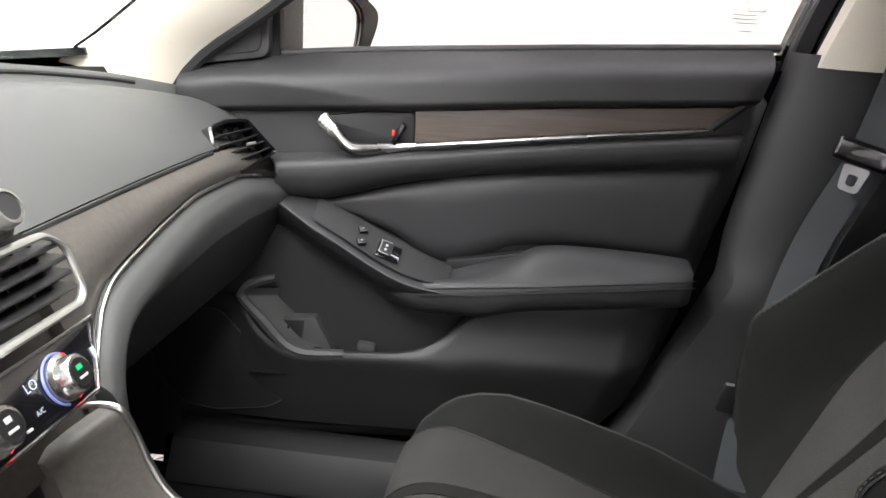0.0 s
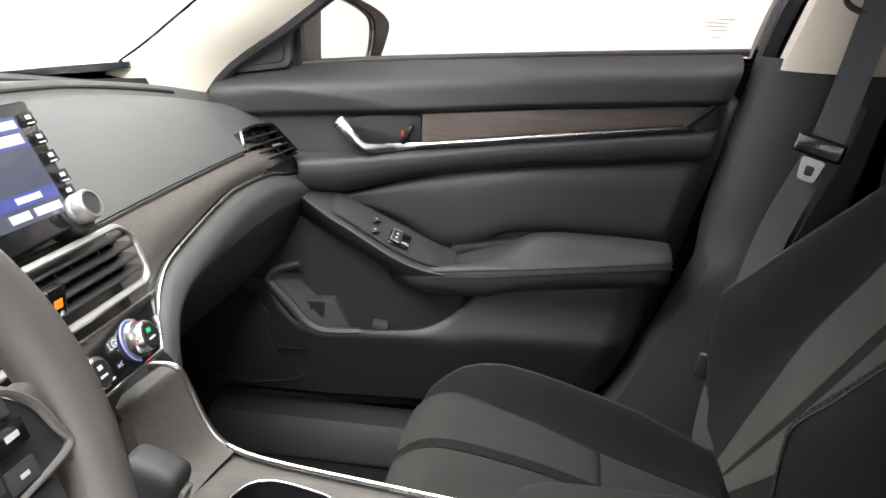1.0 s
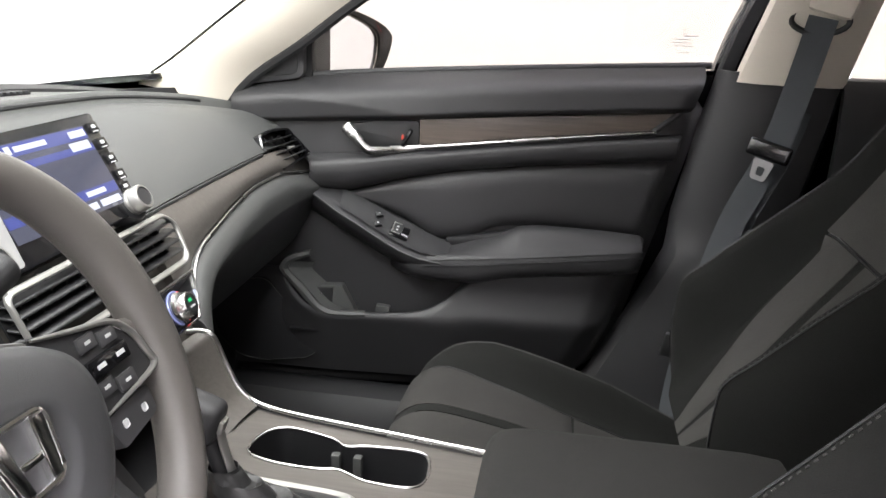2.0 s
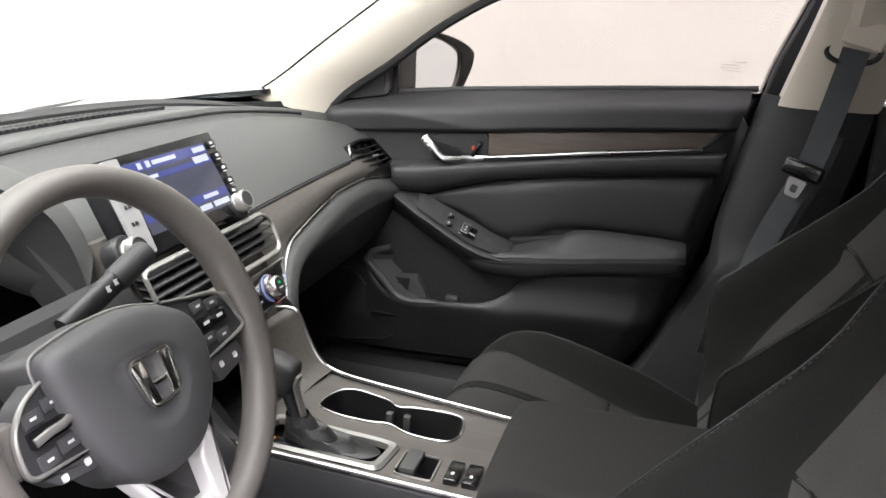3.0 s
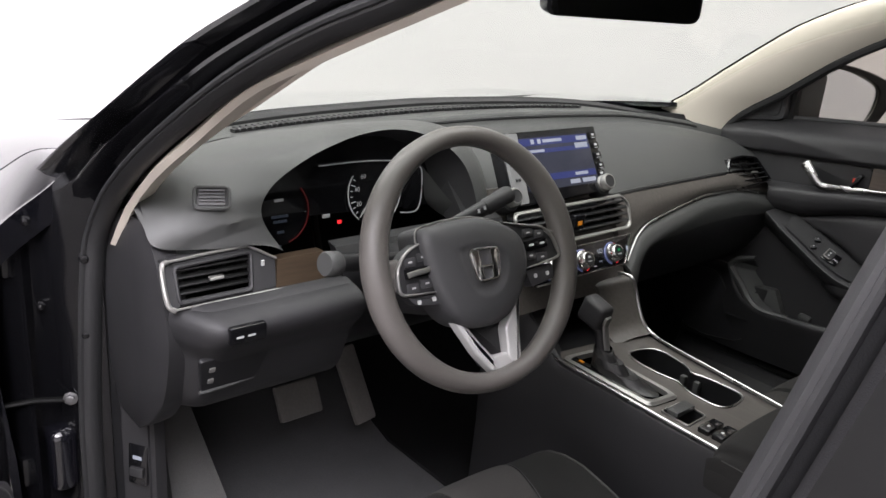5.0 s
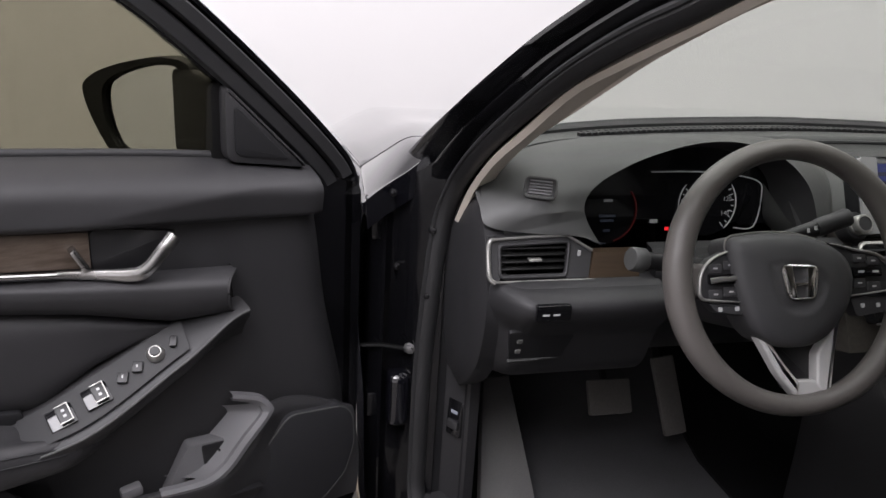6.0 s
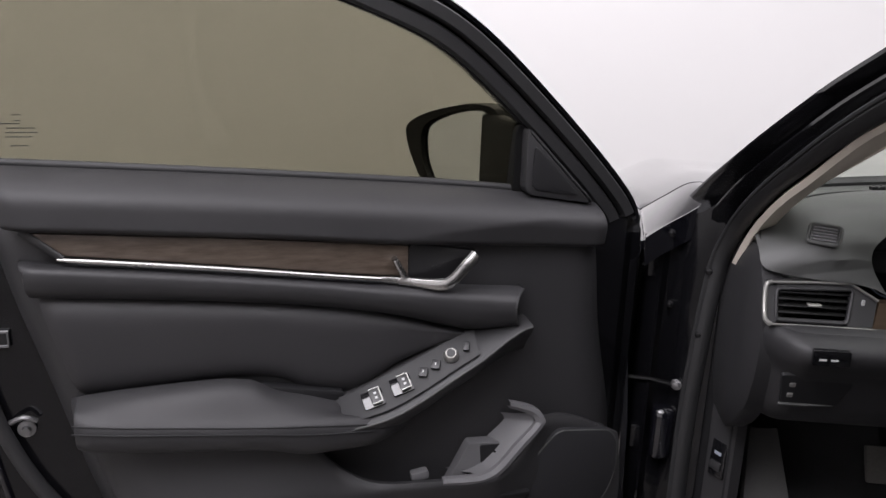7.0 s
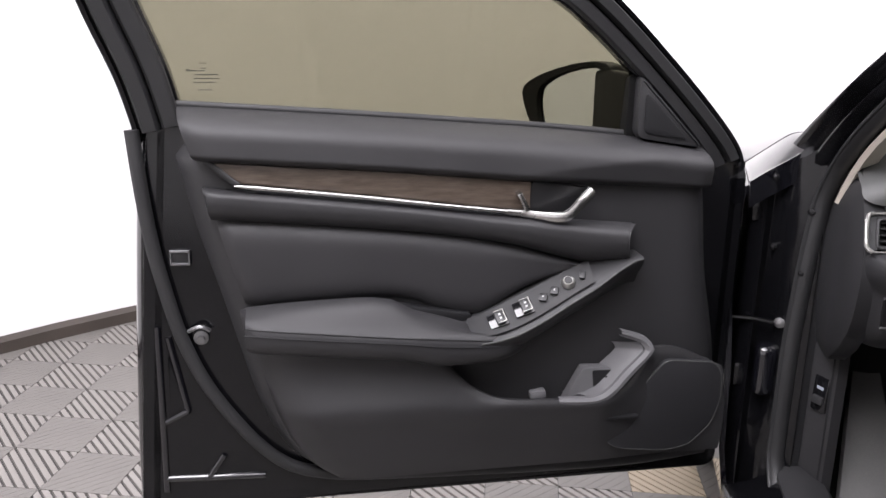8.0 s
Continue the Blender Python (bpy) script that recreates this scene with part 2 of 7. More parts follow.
def tube(path, rx, ry=None, n=10, closed=False, up=(0, 0, 1), taper=None, bm=None):
    """A bar of oval section along a path; rx across, ry towards up."""
    ry = ry or rx
    p = [Vector(q) for q in path]
    rows = []
    k = len(p)
    for i, q in enumerate(p):
        t = (p[(i + 1) % k] - p[i - 1]) if closed else (p[min(i + 1, k - 1)] - p[max(i - 1, 0)])
        t.normalize()
        side = t.cross(Vector(up))
        side = side.normalized() if side.length > 1e-6 else Vector((1, 0, 0))
        top = side.cross(t).normalized()
        s = taper(i / (k - 1)) if taper else 1
        rows.append([q + side * (rx * s * math.cos(a)) + top * (ry * s * math.sin(a)) for a in (2 * math.pi * j / n for j in range(n))])
    bm = grid(rows, closed, True, bm)
    if not closed:
        bm.verts.ensure_lookup_table()
        total = len(bm.verts)
        bm.faces.new([bm.verts[total - n * k + j] for j in range(n)])
        bm.faces.new([bm.verts[total - n + j] for j in reversed(range(n))])
    return bm


def prism(outline, h0, h1, bevel=0.0, segs=2, axes="xy"):
    """An outline (2D) drawn out from h0 to h1 along the third axis, its edge at h1 bevelled."""
    bm = bmesh.new()

    def put(a, b, h):
        return {"xy": (a, b, h), "xz": (a, h, b), "yz": (h, a, b)}[axes]
    low = [bm.verts.new(put(*p, h0)) for p in outline]
    high = [bm.verts.new(put(*p, h1)) for p in outline]
    k = len(outline)
    bm.faces.new(low)
    top = bm.faces.new(high)
    for i in range(k):
        bm.faces.new((low[i], low[(i + 1) % k], high[(i + 1) % k], high[i]))
    bmesh.ops.recalc_face_normals(bm, faces=bm.faces)
    if bevel:
        bmesh.ops.bevel(bm, geom=list(top.edges), offset=bevel, segments=segs, affect="EDGES", profile=0.6)
    return bm


def rbox(cx, cy, cz, sx, sy, sz, bevel=0.004, segs=2):
    bm = bmesh.new()
    bmesh.ops.create_cube(bm, size=1)
    bmesh.ops.transform(bm, matrix=Matrix.LocRotScale((cx, cy, cz), None, (sx, sy, sz)), verts=bm.verts)
    if bevel:
        bmesh.ops.bevel(bm, geom=list(bm.edges), offset=bevel, segments=segs, affect="EDGES", profile=0.6)
    return bm


def lathe(profile, n=24):
    """Turns (radius, height) pairs round z."""
    return grid([[(r * math.cos(a), r * math.sin(a), h) for a in (2 * math.pi * j / n for j in range(n))] for r, h in profile], False, True)


def moved(bm, m):
    bmesh.ops.transform(bm, matrix=m, verts=bm.verts)
    return bm


def part(name, bm, mat, parent=None, label="", m=None, sharp=38):
    """Links a bmesh as one mesh object under a thing or a part."""
    if m is not None:
        bmesh.ops.transform(bm, matrix=m, verts=bm.verts)
        if m.determinant() < 0:
            bmesh.ops.reverse_faces(bm, faces=bm.faces)
    data = bpy.data.meshes.new(name)
    bm.to_mesh(data)
    bm.free()
    data.materials.append(mat)
    data.polygons.foreach_set("use_smooth", [True] * len(data.polygons))
    data.set_sharp_from_angle(angle=radians(sharp))
    ob = new(name, data)
    if parent:
        ob.parent = parent
    if label:
        ob["label"] = label
    return ob


def thing(name, label, category, group="", kind=""):
    return tagged(new(name), label, category, group, kind)


def setting(name, bm, mat, label, category, sharp=38):
    return tagged(part(name, bm, mat, sharp=sharp), label, category, kind="structure")


def facing(place, normal, up=(0, 0, 1)):
    """A pose whose z points along normal and whose y points as far up as it can."""
    z = Vector(normal).normalized()
    x = Vector(up).cross(z).normalized()
    y = z.cross(x)
    return Matrix(((x.x, y.x, z.x, place[0]), (x.y, y.y, z.y, place[1]), (x.z, y.z, z.z, place[2]), (0, 0, 0, 1)))


def lerp(a, b, t):
    return a + (b - a) * t

# ---- the booth ----
ring = [2 * math.pi * i / 96 for i in range(97)]
setting("wall_round", grid([[(BOOTH_X + r * math.cos(a), r * math.sin(a), z) for a in ring] for r, z in ((BOOTH_R, -0.02), (BOOTH_R, BOOTH_H), (BOOTH_R + 0.12, BOOTH_H), (BOOTH_R + 0.12, -0.02))]),
        WALLM, "smooth white curved wall of a photo booth", "wall")
setting("ceiling", grid([[(BOOTH_X + r * math.cos(a), r * math.sin(a), z) for a in ring] for r, z in ((0.001, BOOTH_H + 0.02), (BOOTH_R + 0.1, BOOTH_H + 0.02), (BOOTH_R + 0.1, BOOTH_H + 0.1), (0.001, BOOTH_H + 0.1))]),
        WALLM, "plain white ceiling of the booth", "ceiling")
setting("baseboard", grid([[(BOOTH_X + r * math.cos(a), r * math.sin(a), z) for a in ring] for r, z in ((BOOTH_R - 0.004, -0.01), (BOOTH_R - 0.03, 0.0), (BOOTH_R - 0.03, 0.045), (BOOTH_R - 0.018, 0.055), (BOOTH_R - 0.002, 0.06))]),
        SKIRT, "dark brown baseboard along the curved wall", "baseboard")

# ---- front doors ----
# Drawn in the door's own axes: u from hinge to latch, w into the cabin, z up.
D_LEDGE = cv((-0.25, 1.016), (-0.1, 1.041), (0.3, 1.074), (0.7, 1.099))
D_BAND = cv((-0.25, 0.947), (-0.1, 0.957), (0.1, 0.972), (0.3, 0.990), (0.68, 1.017))
D_CHROME = cv((0.0, 0.912), (0.05, 0.915), (0.141, 0.923), (0.35, 0.949), (0.584, 0.976))
D_ROLL_T = cv((-0.11, 0.895), (0.0, 0.906), (0.141, 0.919), (0.35, 0.945), (0.584, 0.971), (0.66, 0.978))
D_ROLL_B = cv((-0.12, 0.826), (-0.07, 0.824), (0.0, 0.825), (0.03, 0.834), (0.132, 0.8625), (0.281, 0.887), (0.423, 0.902), (0.56, 0.914), (0.64, 0.920))
D_CREASE = cv((-0.25, 1.006), (-0.15, 1.009), (-0.06, 1.003), (0.05, 0.993), (0.14, 0.982), (0.2, 0.978))
D_ARM_B = cv((-0.02, 0.826), (0.1, 0.778), (0.19, 0.733), (0.25, 0.745), (0.30, 0.768), (0.36, 0.774), (0.6, 0.763))
D_LOW_T = cv((-0.31, 0.60), (-0.17, 0.655), (-0.145, 0.655), (-0.115, 0.615), (-0.075, 0.585), (-0.03, 0.578), (0.093, 0.583), (0.15, 0.589), (0.2, 0.612), (0.26, 0.672), (0.31, 0.69), (0.58, 0.698))
D_REAR = cv((0.40, 0.36), (0.427, 0.43), (0.49, 0.50), (0.57, 0.537), (0.69, 0.571), (0.76, 0.589), (0.91, 0.630), (1.01, 0.652), (1.1, 0.682))
D_FRONT = cv((0.40, -0.312), (0.6, -0.300), (0.8, -0.262), (0.95, -0.242), (1.03, -0.215))


def door_band(lo, hi, profile, u0, rear=0.0, nu=60, ns=20, depth=0.02):
    """A band of door trim between two height curves; profile gives its depth at s (0 below, 1 above) and u."""
    rows = []
    for i in range(nu + 1):
        a = i / nu
        row = []
        for j in range(ns + 1):
            s = j / ns
            guess = u0 + a * 0.6
            u = u0 + a * (D_REAR(lerp(lo(guess), hi(guess), s)) - rear - u0)
            z = lerp(lo(u), hi(u), s)
            u = u0 + a * (D_REAR(z) - rear - u0)
            z = lerp(lo(u), hi(u), s)
            edge = min(1, min(a, 1 - a) * nu / 2)
            row.append((u, profile(s, u) - 0.010 * (1 - edge) ** 2, z))
        rows.append(row)
    return slab(rows, (0, -depth, 0))


def window_switch(m, place, tilt, parent, wide=0.026):
    """A rocker in a dark well: chrome-edged paddle with a raised front lip."""
    top = facing(place, tilt, (0.10, -0.9, 0.35))
    sw = part("window_switch", moved(rbox(0, 0, 0.001, wide + 0.008, 0.030, 0.006, 0.002), top), GLOSS, parent, m=m)
    pad = [(-wide * 0.15, -0.012), (wide * 0.5, -0.012), (wide * 0.5, 0.012), (-wide * 0.15, 0.012)]
    part("paddle", moved(prism([(p.x, p.y) for p in rounded(pad, 0.004)], 0.003, 0.011, 0.002), top), DARK, sw, m=m)
    part("chrome_edge", moved(tube([(wide * 0.5 - 0.016, -0.0125, 0.010), (wide * 0.5, -0.0125, 0.0112), (wide * 0.5, 0.0125, 0.0112), (wide * 0.5 - 0.016, 0.0125, 0.010)], 0.0012, n=6), top), SILVER, sw, "thin chrome outline", m=m)
    for k in (-0.004, 0.004):
        part("switch_mark", moved(rbox(wide * 0.2, k, 0.0114, 0.004, 0.0035, 0.0008, 0), top), WHITE, sw, m=m)
    return sw


def front_door(m, driver):
    d = thing("front_door", ("open" if driver else "closed") + " black car door with dark trim, wood strip and tinted window", "car door", "front doors")
    # pressed steel shell and sash
    shell_line = rounded([(-0.335, 0.36), (0.79, 0.36), (0.775, 0.55), (0.757, 0.76), (0.742, 0.93), (0.725, 1.085), (0.4, 1.065), (-0.1, 1.03), (-0.335, 0.985)], 0.03)
    part("door_shell", prism([(p.x, p.y) for p in shell_line], -0.055, -0.045, 0.004, axes="xz"), PAINT, d, "black painted inner steel of the door", m)
    outer = []
    for i in range(13):
        z = lerp(0.34, 1.09, i / 12)
        bow = -0.125 - 0.035 * math.sin(math.pi * min(1, (z - 0.3) / 0.85)) + 0.05 * max(0, (z - 0.85) / 0.25) ** 2
        e = cv((0.34, 0.80), (0.76, 0.772), (0.93, 0.757), (1.09, 0.738))(z)
        outer.append([(lerp(-0.328, e, j / 16), bow + 0.02 * (2 * j / 16 - 1) ** 2, min(z, lerp(0.972, 1.10, (j / 16) ** 0.7))) for j in range(17)])
    part("outer_skin", slab(outer, (0, 0.012, 0)), PAINT, d, "glossy black outer door skin", m)
    rim = [(-0.335, -0.09, 0.985), (-0.335, -0.09, 0.37), (0.79, -0.09, 0.36), (0.775, -0.09, 0.55), (0.757, -0.09, 0.76), (0.742, -0.09, 0.93), (0.727, -0.09, 1.085)]
    rows = []
    for q in (Vector(a).lerp(Vector(b), k / 5) for a, b in zip(rim, rim[1:]) for k in range(6)):
        f = q.x < -0.3
        rows.append([(q.x + (0.012 if f else 0.004), -0.088 if f else -0.14, q.z), (q.x + 0.005, -0.075 if f else -0.09, q.z), (q.x + (0.012 if f else -0.002), -0.055, q.z), (q.x + (0.03 if f else -0.02), -0.045, q.z)])
    part("door_edge", slab(rows, (-0.012, 0, 0.004)), PAINT, d, "", m)
    fold = smooth_line([(0.785, -0.108, 0.37), (0.781, -0.108, 0.48), (0.772, -0.108, 0.62), (0.760, -0.108, 0.78), (0.747, -0.108, 0.93), (0.731, -0.108, 1.08)], 6)
    part("edge_fold", tube(fold, 0.016, 0.030, n=14, up=(0, 1, 0)), BODY, d, "rounded glossy rear edge of the door", m)
    # window sash
    def lean(z):
        return -0.062 + 0.17 * max(0, z - 1.0) + 0.20 * max(0, z - 1.15) ** 2
    back_by = 0.0 if driver else 0.026
    sash = smooth_line([(-0.303, 0.925, 0), (-0.300, 0.965, 0), (-0.281, 1.014, 0), (-0.155, 1.14, 0), (0.0, 1.272, 0), (0.115, 1.332, 0), (0.28, 1.382, 0), (0.5, 1.405, 0), (0.74 + back_by, 1.395, 0), (0.79 + back_by, 1.365, 0), (0.765 + back_by, 1.26, 0), (0.728 + back_by, 1.15, 0), (0.708 + back_by, 1.06, 0)], 6)
    for nm, half, out_by, w0, w1, mat in (("window_sash", 0.034, 0.0, -0.03, 0.006, PAINT), ("sash_lining", 0.012, -0.019, 0.002, 0.020, RUBBER), ("sash_seal", 0.011, 0.008, 0.002, 0.026, RUBBER), ("sash_lip", 0.004, 0.027, 0.002, 0.014, PAINT)):
        rows = []
        for i, q in enumerate(sash):
            if mat is RUBBER and q.x < 0 and q.y < 0.985:
                continue
            t = (sash[min(i + 1, len(sash) - 1)] - sash[max(i - 1, 0)]).normalized()
            s = Vector((-t.y, t.x, 0))
            wb = lean(q.y)
            h = half * (1.25 if q.x > 0.6 else 1.0)
            q = q + s * (out_by * (1.25 if q.x > 0.6 else 1.0))
            a, b = q + s * h, q - s * h
            e, f = q + s * h * 0.72, q - s * h * 0.72
            rows.append([(a.x, wb + w0, a.y), (a.x, wb + lerp(w0, w1, 0.7), a.y), (e.x, wb + w1, e.y), (f.x, wb + w1, f.y), (b.x, wb + lerp(w0, w1, 0.7), b.y), (b.x, wb + w0, b.y)])
        part(nm, grid(rows, False, True), mat, d, "", m)
    rows = []
    for i in range(21):
        u = lerp(-0.24, 0.77, i / 20)
        lo = D_LEDGE(u) - 0.02
        hi = cv((-0.29, 1.0), (-0.155, 1.14), (0.0, 1.272), (0.115, 1.332), (0.28, 1.382), (0.5, 1.405), (0.74, 1.395), (0.8, 1.36))(u)
        if u > 0.70:
            hi = max(lo + 0.02, hi)
        rows.append([(u - ((0.05 if driver else 0.005) if u > 0.7 and z < 1.2 else 0), lean(z) - 0.008, z) for z in (lerp(lo, max(lo + 0.01, hi), j / 8) for j in range(9))])
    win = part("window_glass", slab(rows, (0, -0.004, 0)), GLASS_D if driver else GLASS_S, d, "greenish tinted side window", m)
    for du, dz, wd in ((0.0, 0.030, 0.012), (0.012, 0.018, 0.030), (-0.004, 0.012, 0.036), (-0.004, 0.006, 0.040), (0.0, 0.000, 0.034), (0.0, -0.012, 0.022), (0.0, 0.022, 0.008), (0.024, 0.020, 0.006)):
        part("glass_mark", rbox(0.63 + du, lean(1.14) + 0.001, 1.135 + dz, wd, 0.001, 0.0011, 0), DARK, win, "small dark print on the glass", m)
    # trim base
    rows = []
    for i in range(41):
        a = i / 40
        row = []
        for j in range(31):
            z = lerp(0.415, 1.035, j / 30)
            u = lerp(D_FRONT(z), D_REAR(z) + 0.030, a)
            zt = min(z, D_LEDGE(u) - 0.012)
            e = min(a * 40, (1 - a) * 40) / 2.0
            e2 = min(j, 30 - j) / 1.5
            row.append((u, -0.002 - 0.035 * max(0, 1 - e) ** 2 - 0.03 * max(0, 1 - e2) ** 2, zt))
        rows.append(row)
    part("trim_base", slab(rows, (0, -0.012, 0)), PLASTIC, d, "moulded black door lining", m)

    def upper(s, u):
        z = lerp(D_BAND(u), D_LEDGE(u), s)
        fold = max(0, min(1, (0.16 - u) / 0.14))
        w = 0.033 - 0.008 * s - 0.024 * max(0, 1 - s / 0.16) ** 2 - 0.058 * max(0, (s - 0.40) / 0.60) ** 3
        return w - fold * 0.32 * max(0, D_CREASE(u) - z) - fold * 0.10 * max(0, z - D_CREASE(u))
    part("upper_panel", door_band(D_BAND, D_LEDGE, upper, -0.238, rear=0.004, depth=0.016, ns=30), PAD, d, "padded black upper door panel", m)
    part("belt_seal", tube([(u, -0.046, D_LEDGE(u) + 0.002) for u in (lerp(-0.11, 0.69, i / 30) for i in range(31))], 0.006, 0.007), RUBBER, d, "", m)
    # mirror corner cover
    part("corner_cover", prism([(p.x, p.y) for p in rounded([(-0.228, 1.020), (-0.098, 1.040), (-0.098, 1.152)], 0.018)], -0.035, -0.012, 0.006, axes="xz"), PLASTIC, d, "triangular black cover behind the mirror", m)
    part("corner_inset", prism([(p.x, p.y) for p in rounded([(-0.195, 1.036), (-0.110, 1.049), (-0.110, 1.122)], 0.014)], -0.013, -0.009, 0.002, axes="xz"), DARK, d, "", m)
    # wood strip, chrome line, handle
    wood = 0.096 if driver else 0.136
    part("wood_strip", prism([(wood, D_CHROME(wood) + 0.003), (0.2, D_CHROME(0.2) + 0.003), (0.35, D_CHROME(0.35) + 0.003), (0.5, D_CHROME(0.5) + 0.003), (0.586, 0.979), (0.626, 1.0125), (0.5, 1.0035), (0.35, 0.9935), (0.2, 0.9805), (wood, 0.9715 if driver else 0.9752)], 0.0, 0.012, 0.003, axes="xz"), WOOD_D if driver else WOOD_P, d, "dark grey-brown wood strip", m)
    part("strip_end", tube([(0.583, 0.014, 0.975), (0.632, 0.010, 1.0155)], 0.004, 0.006), DARK, d, "", m)
    part("chrome_line", tube(smooth_line([(u, 0.020, D_CHROME(u)) for u in (0.14, 0.25, 0.36, 0.47, 0.588)], 6), 0.0042, 0.0042, up=(0, 1, 0), taper=lambda t: 1 - 0.6 * max(0, t - 0.93) / 0.07), CHROME, d, "thin bright chrome strip", m)
    # A flat dark plate takes the place of the hollow.
    part("handle_cup", prism([(p.x, p.y) for p in rounded([(-0.022, 0.956), (0.025, 0.905), (wood - 0.001, 0.914), (wood - 0.001, 0.9725), (0.06, 0.969)], 0.012)], -0.01, 0.006, 0.004, axes="xz"), DARK, d, "dark plate in place of the cup behind the handle", m)
    part("door_handle", tube(smooth_line([(0.142, 0.018, 0.9225), (0.10, 0.022, 0.9175), (0.055, 0.036, 0.9145), (0.035, 0.040, 0.919), (0.012, 0.040, 0.942), (-0.006, 0.032, 0.957)], 8), 0.0085, 0.006, up=(0, 1, 0), taper=lambda t: lerp(0.55, 1.15, min(1, t * 2.5)) + (0.1 if driver else 0.35) * max(0, t - 0.7) / 0.3), CHROME, d, "curved satin chrome inner handle", m)
    part("lock_lever", moved(rbox(0, 0, 0, 0.010, 0.022, 0.036, 0.004), pose(0.112, 0.02, 0.940, 0, 28, 0)), CHROME if driver else GLOSS, d, "small lock lever beside the handle", m)
    if not driver:
        part("lock_mark", rbox(0.103, 0.016, 0.940, 0.004, 0.008, 0.009, 0.001), REDM, d, "red mark behind the lock lever", m)

    # padded roll below the strip; its front end is cut off at a slant
    ROLL_F = cv((0.0, 0.10), (0.08, 0.42), (0.2, 0.70), (0.4, 0.91), (0.65, 1.0), (0.82, 0.98), (0.93, 0.82), (1.0, 0.35))

    def roll_row(u):
        z0, z1 = D_ROLL_B(u), D_ROLL_T(u) - 0.005
        amp = 0.026 + 0.026 * max(0, 1 - (u + 0.1) / 0.32)
        tip = max(0, min(1, (0.03 - u) / 0.10))
        out = []
        for j in range(17):
            w = amp * ROLL_F(j / 16)
            out.append((u - 0.034 * tip * (1 - w / amp), 0.004 + w, lerp(z0, z1, j / 16)))
        return out
    rows = []
    for i in range(71):
        a = i / 70
        e = min(1, (1 - a) * 30)
        rows.append([(min(q[0], D_REAR(q[2]) - 0.004), q[1] * (0.35 + 0.65 * e), q[2]) for q in roll_row(lerp(-0.070, 0.652, a))])
    part("padded_roll", slab(rows, (0, -0.014, 0)), PAD, d, "rounded padded roll below the strip", m)
    tip = [Vector(q) for q in roll_row(-0.070)]
    mid = sum(tip, Vector()) / len(tip)
    loop = tip + [Vector((tip[-1].x, -0.004, tip[-1].z)), Vector((tip[0].x, -0.004, tip[0].z))]
    part("horn_cap", grid([[q + Vector((-0.0005, 0, 0)) for q in loop], [q.lerp(mid, 0.16) + Vector((-0.001, 0.0, 0)) for q in loop], [q.lerp(mid, 0.2) + Vector((0.008, -0.004, 0)) for q in loop], [q.lerp(mid, 0.98) + Vector((0.008, -0.004, 0)) for q in loop]], False, True), COVER, d, "dark recessed end of the padded roll", m)
    part("horn_lip", tube([q + Vector((-0.001, 0, 0)) for q in tip], 0.0022, n=6), PAD, d, "", m)
    # insert
    part("insert_panel", door_band(D_ARM_B, D_ROLL_B, lambda s, u: 0.002 + 0.017 * (1 - abs(2 * s - 1) ** 5), -0.02, rear=0.010, depth=0.008), INSERT, d, "black leatherette insert", m)
    cup_line = rounded([(0.325, 0.764), (0.262, 0.752), (0.196, 0.742), (0.198, 0.724), (0.26, 0.730), (0.325, 0.745)], 0.008)
    # Raised plate; the slot's shade is put into its dark colour.
    part("pull_slot_shade", prism([(p.x, p.y) for p in cup_line], 0.004, 0.0215, 0.003, axes="xz"), DARK, d, "dark plate for the shaded pull slot behind the armrest", m)

    # armrest, lofted along u
    def arm_row(u):
        zt = cv((0.085, 0.704), (0.15, 0.712), (0.2, 0.724), (0.253, 0.741), (0.302, 0.755), (0.341, 0.775), (0.389, 0.780), (0.502, 0.777), (0.6, 0.770))(u)
        wf = cv((0.085, 0.066), (0.15, 0.078), (0.2, 0.083), (0.3, 0.088), (0.5, 0.086), (0.6, 0.078))(u)
        ze = cv((0.085, 0.698), (0.155, 0.708), (0.243, 0.718), (0.43, 0.738), (0.6, 0.755))(u)
        zb = cv((0.085, 0.684), (0.17, 0.674), (0.25, 0.674), (0.317, 0.688), (0.431, 0.700), (0.6, 0.716))(u)
        pts = [(u, 0.0, zt - 0.012), (u, 0.02, zt), (u, 0.05, zt - 0.004), (u, wf - 0.012, ze + 0.010), (u, wf, ze - 0.004), (u, wf - 0.002, zb + 0.008), (u, wf - 0.018, zb - 0.008), (u, 0.03, zb - 0.016), (u, 0.0, zb - 0.018)]
        return smooth_line(pts, 4)
    n = 40
    rows = []
    for i in range(n + 1):
        u = lerp(0.085, 0.592, i / n)
        row = arm_row(u)
        k = min(1, i / n * 6, (1 - i / n) * 22)
        k = math.sqrt(max(0, 1 - (1 - k) ** 2)) if k < 1 else 1
        c = Vector((u, 0.0, (row[0].z + row[-1].z) / 2))
        rows.append([(min(q.x, D_REAR(q.z) + 0.004), c.y + (q.y - c.y) * max(0.05, k), c.z + (q.z - c.z) * lerp(0.75, 1, k)) for q in row])
    part("armrest", grid(rows), PAD, d, "padded armrest with a stitched seam", m)
    seam = [arm_row(u) for u in (lerp(0.16, 0.582, i / 40) for i in range(41))]
    for k, r in ((15, 0.0011), (17, 0.0013)):
        part("seam", tube([(q[k].x, q[k].y + 0.0002, q[k].z) for q in seam], r, n=5), DARK, d, "", m)

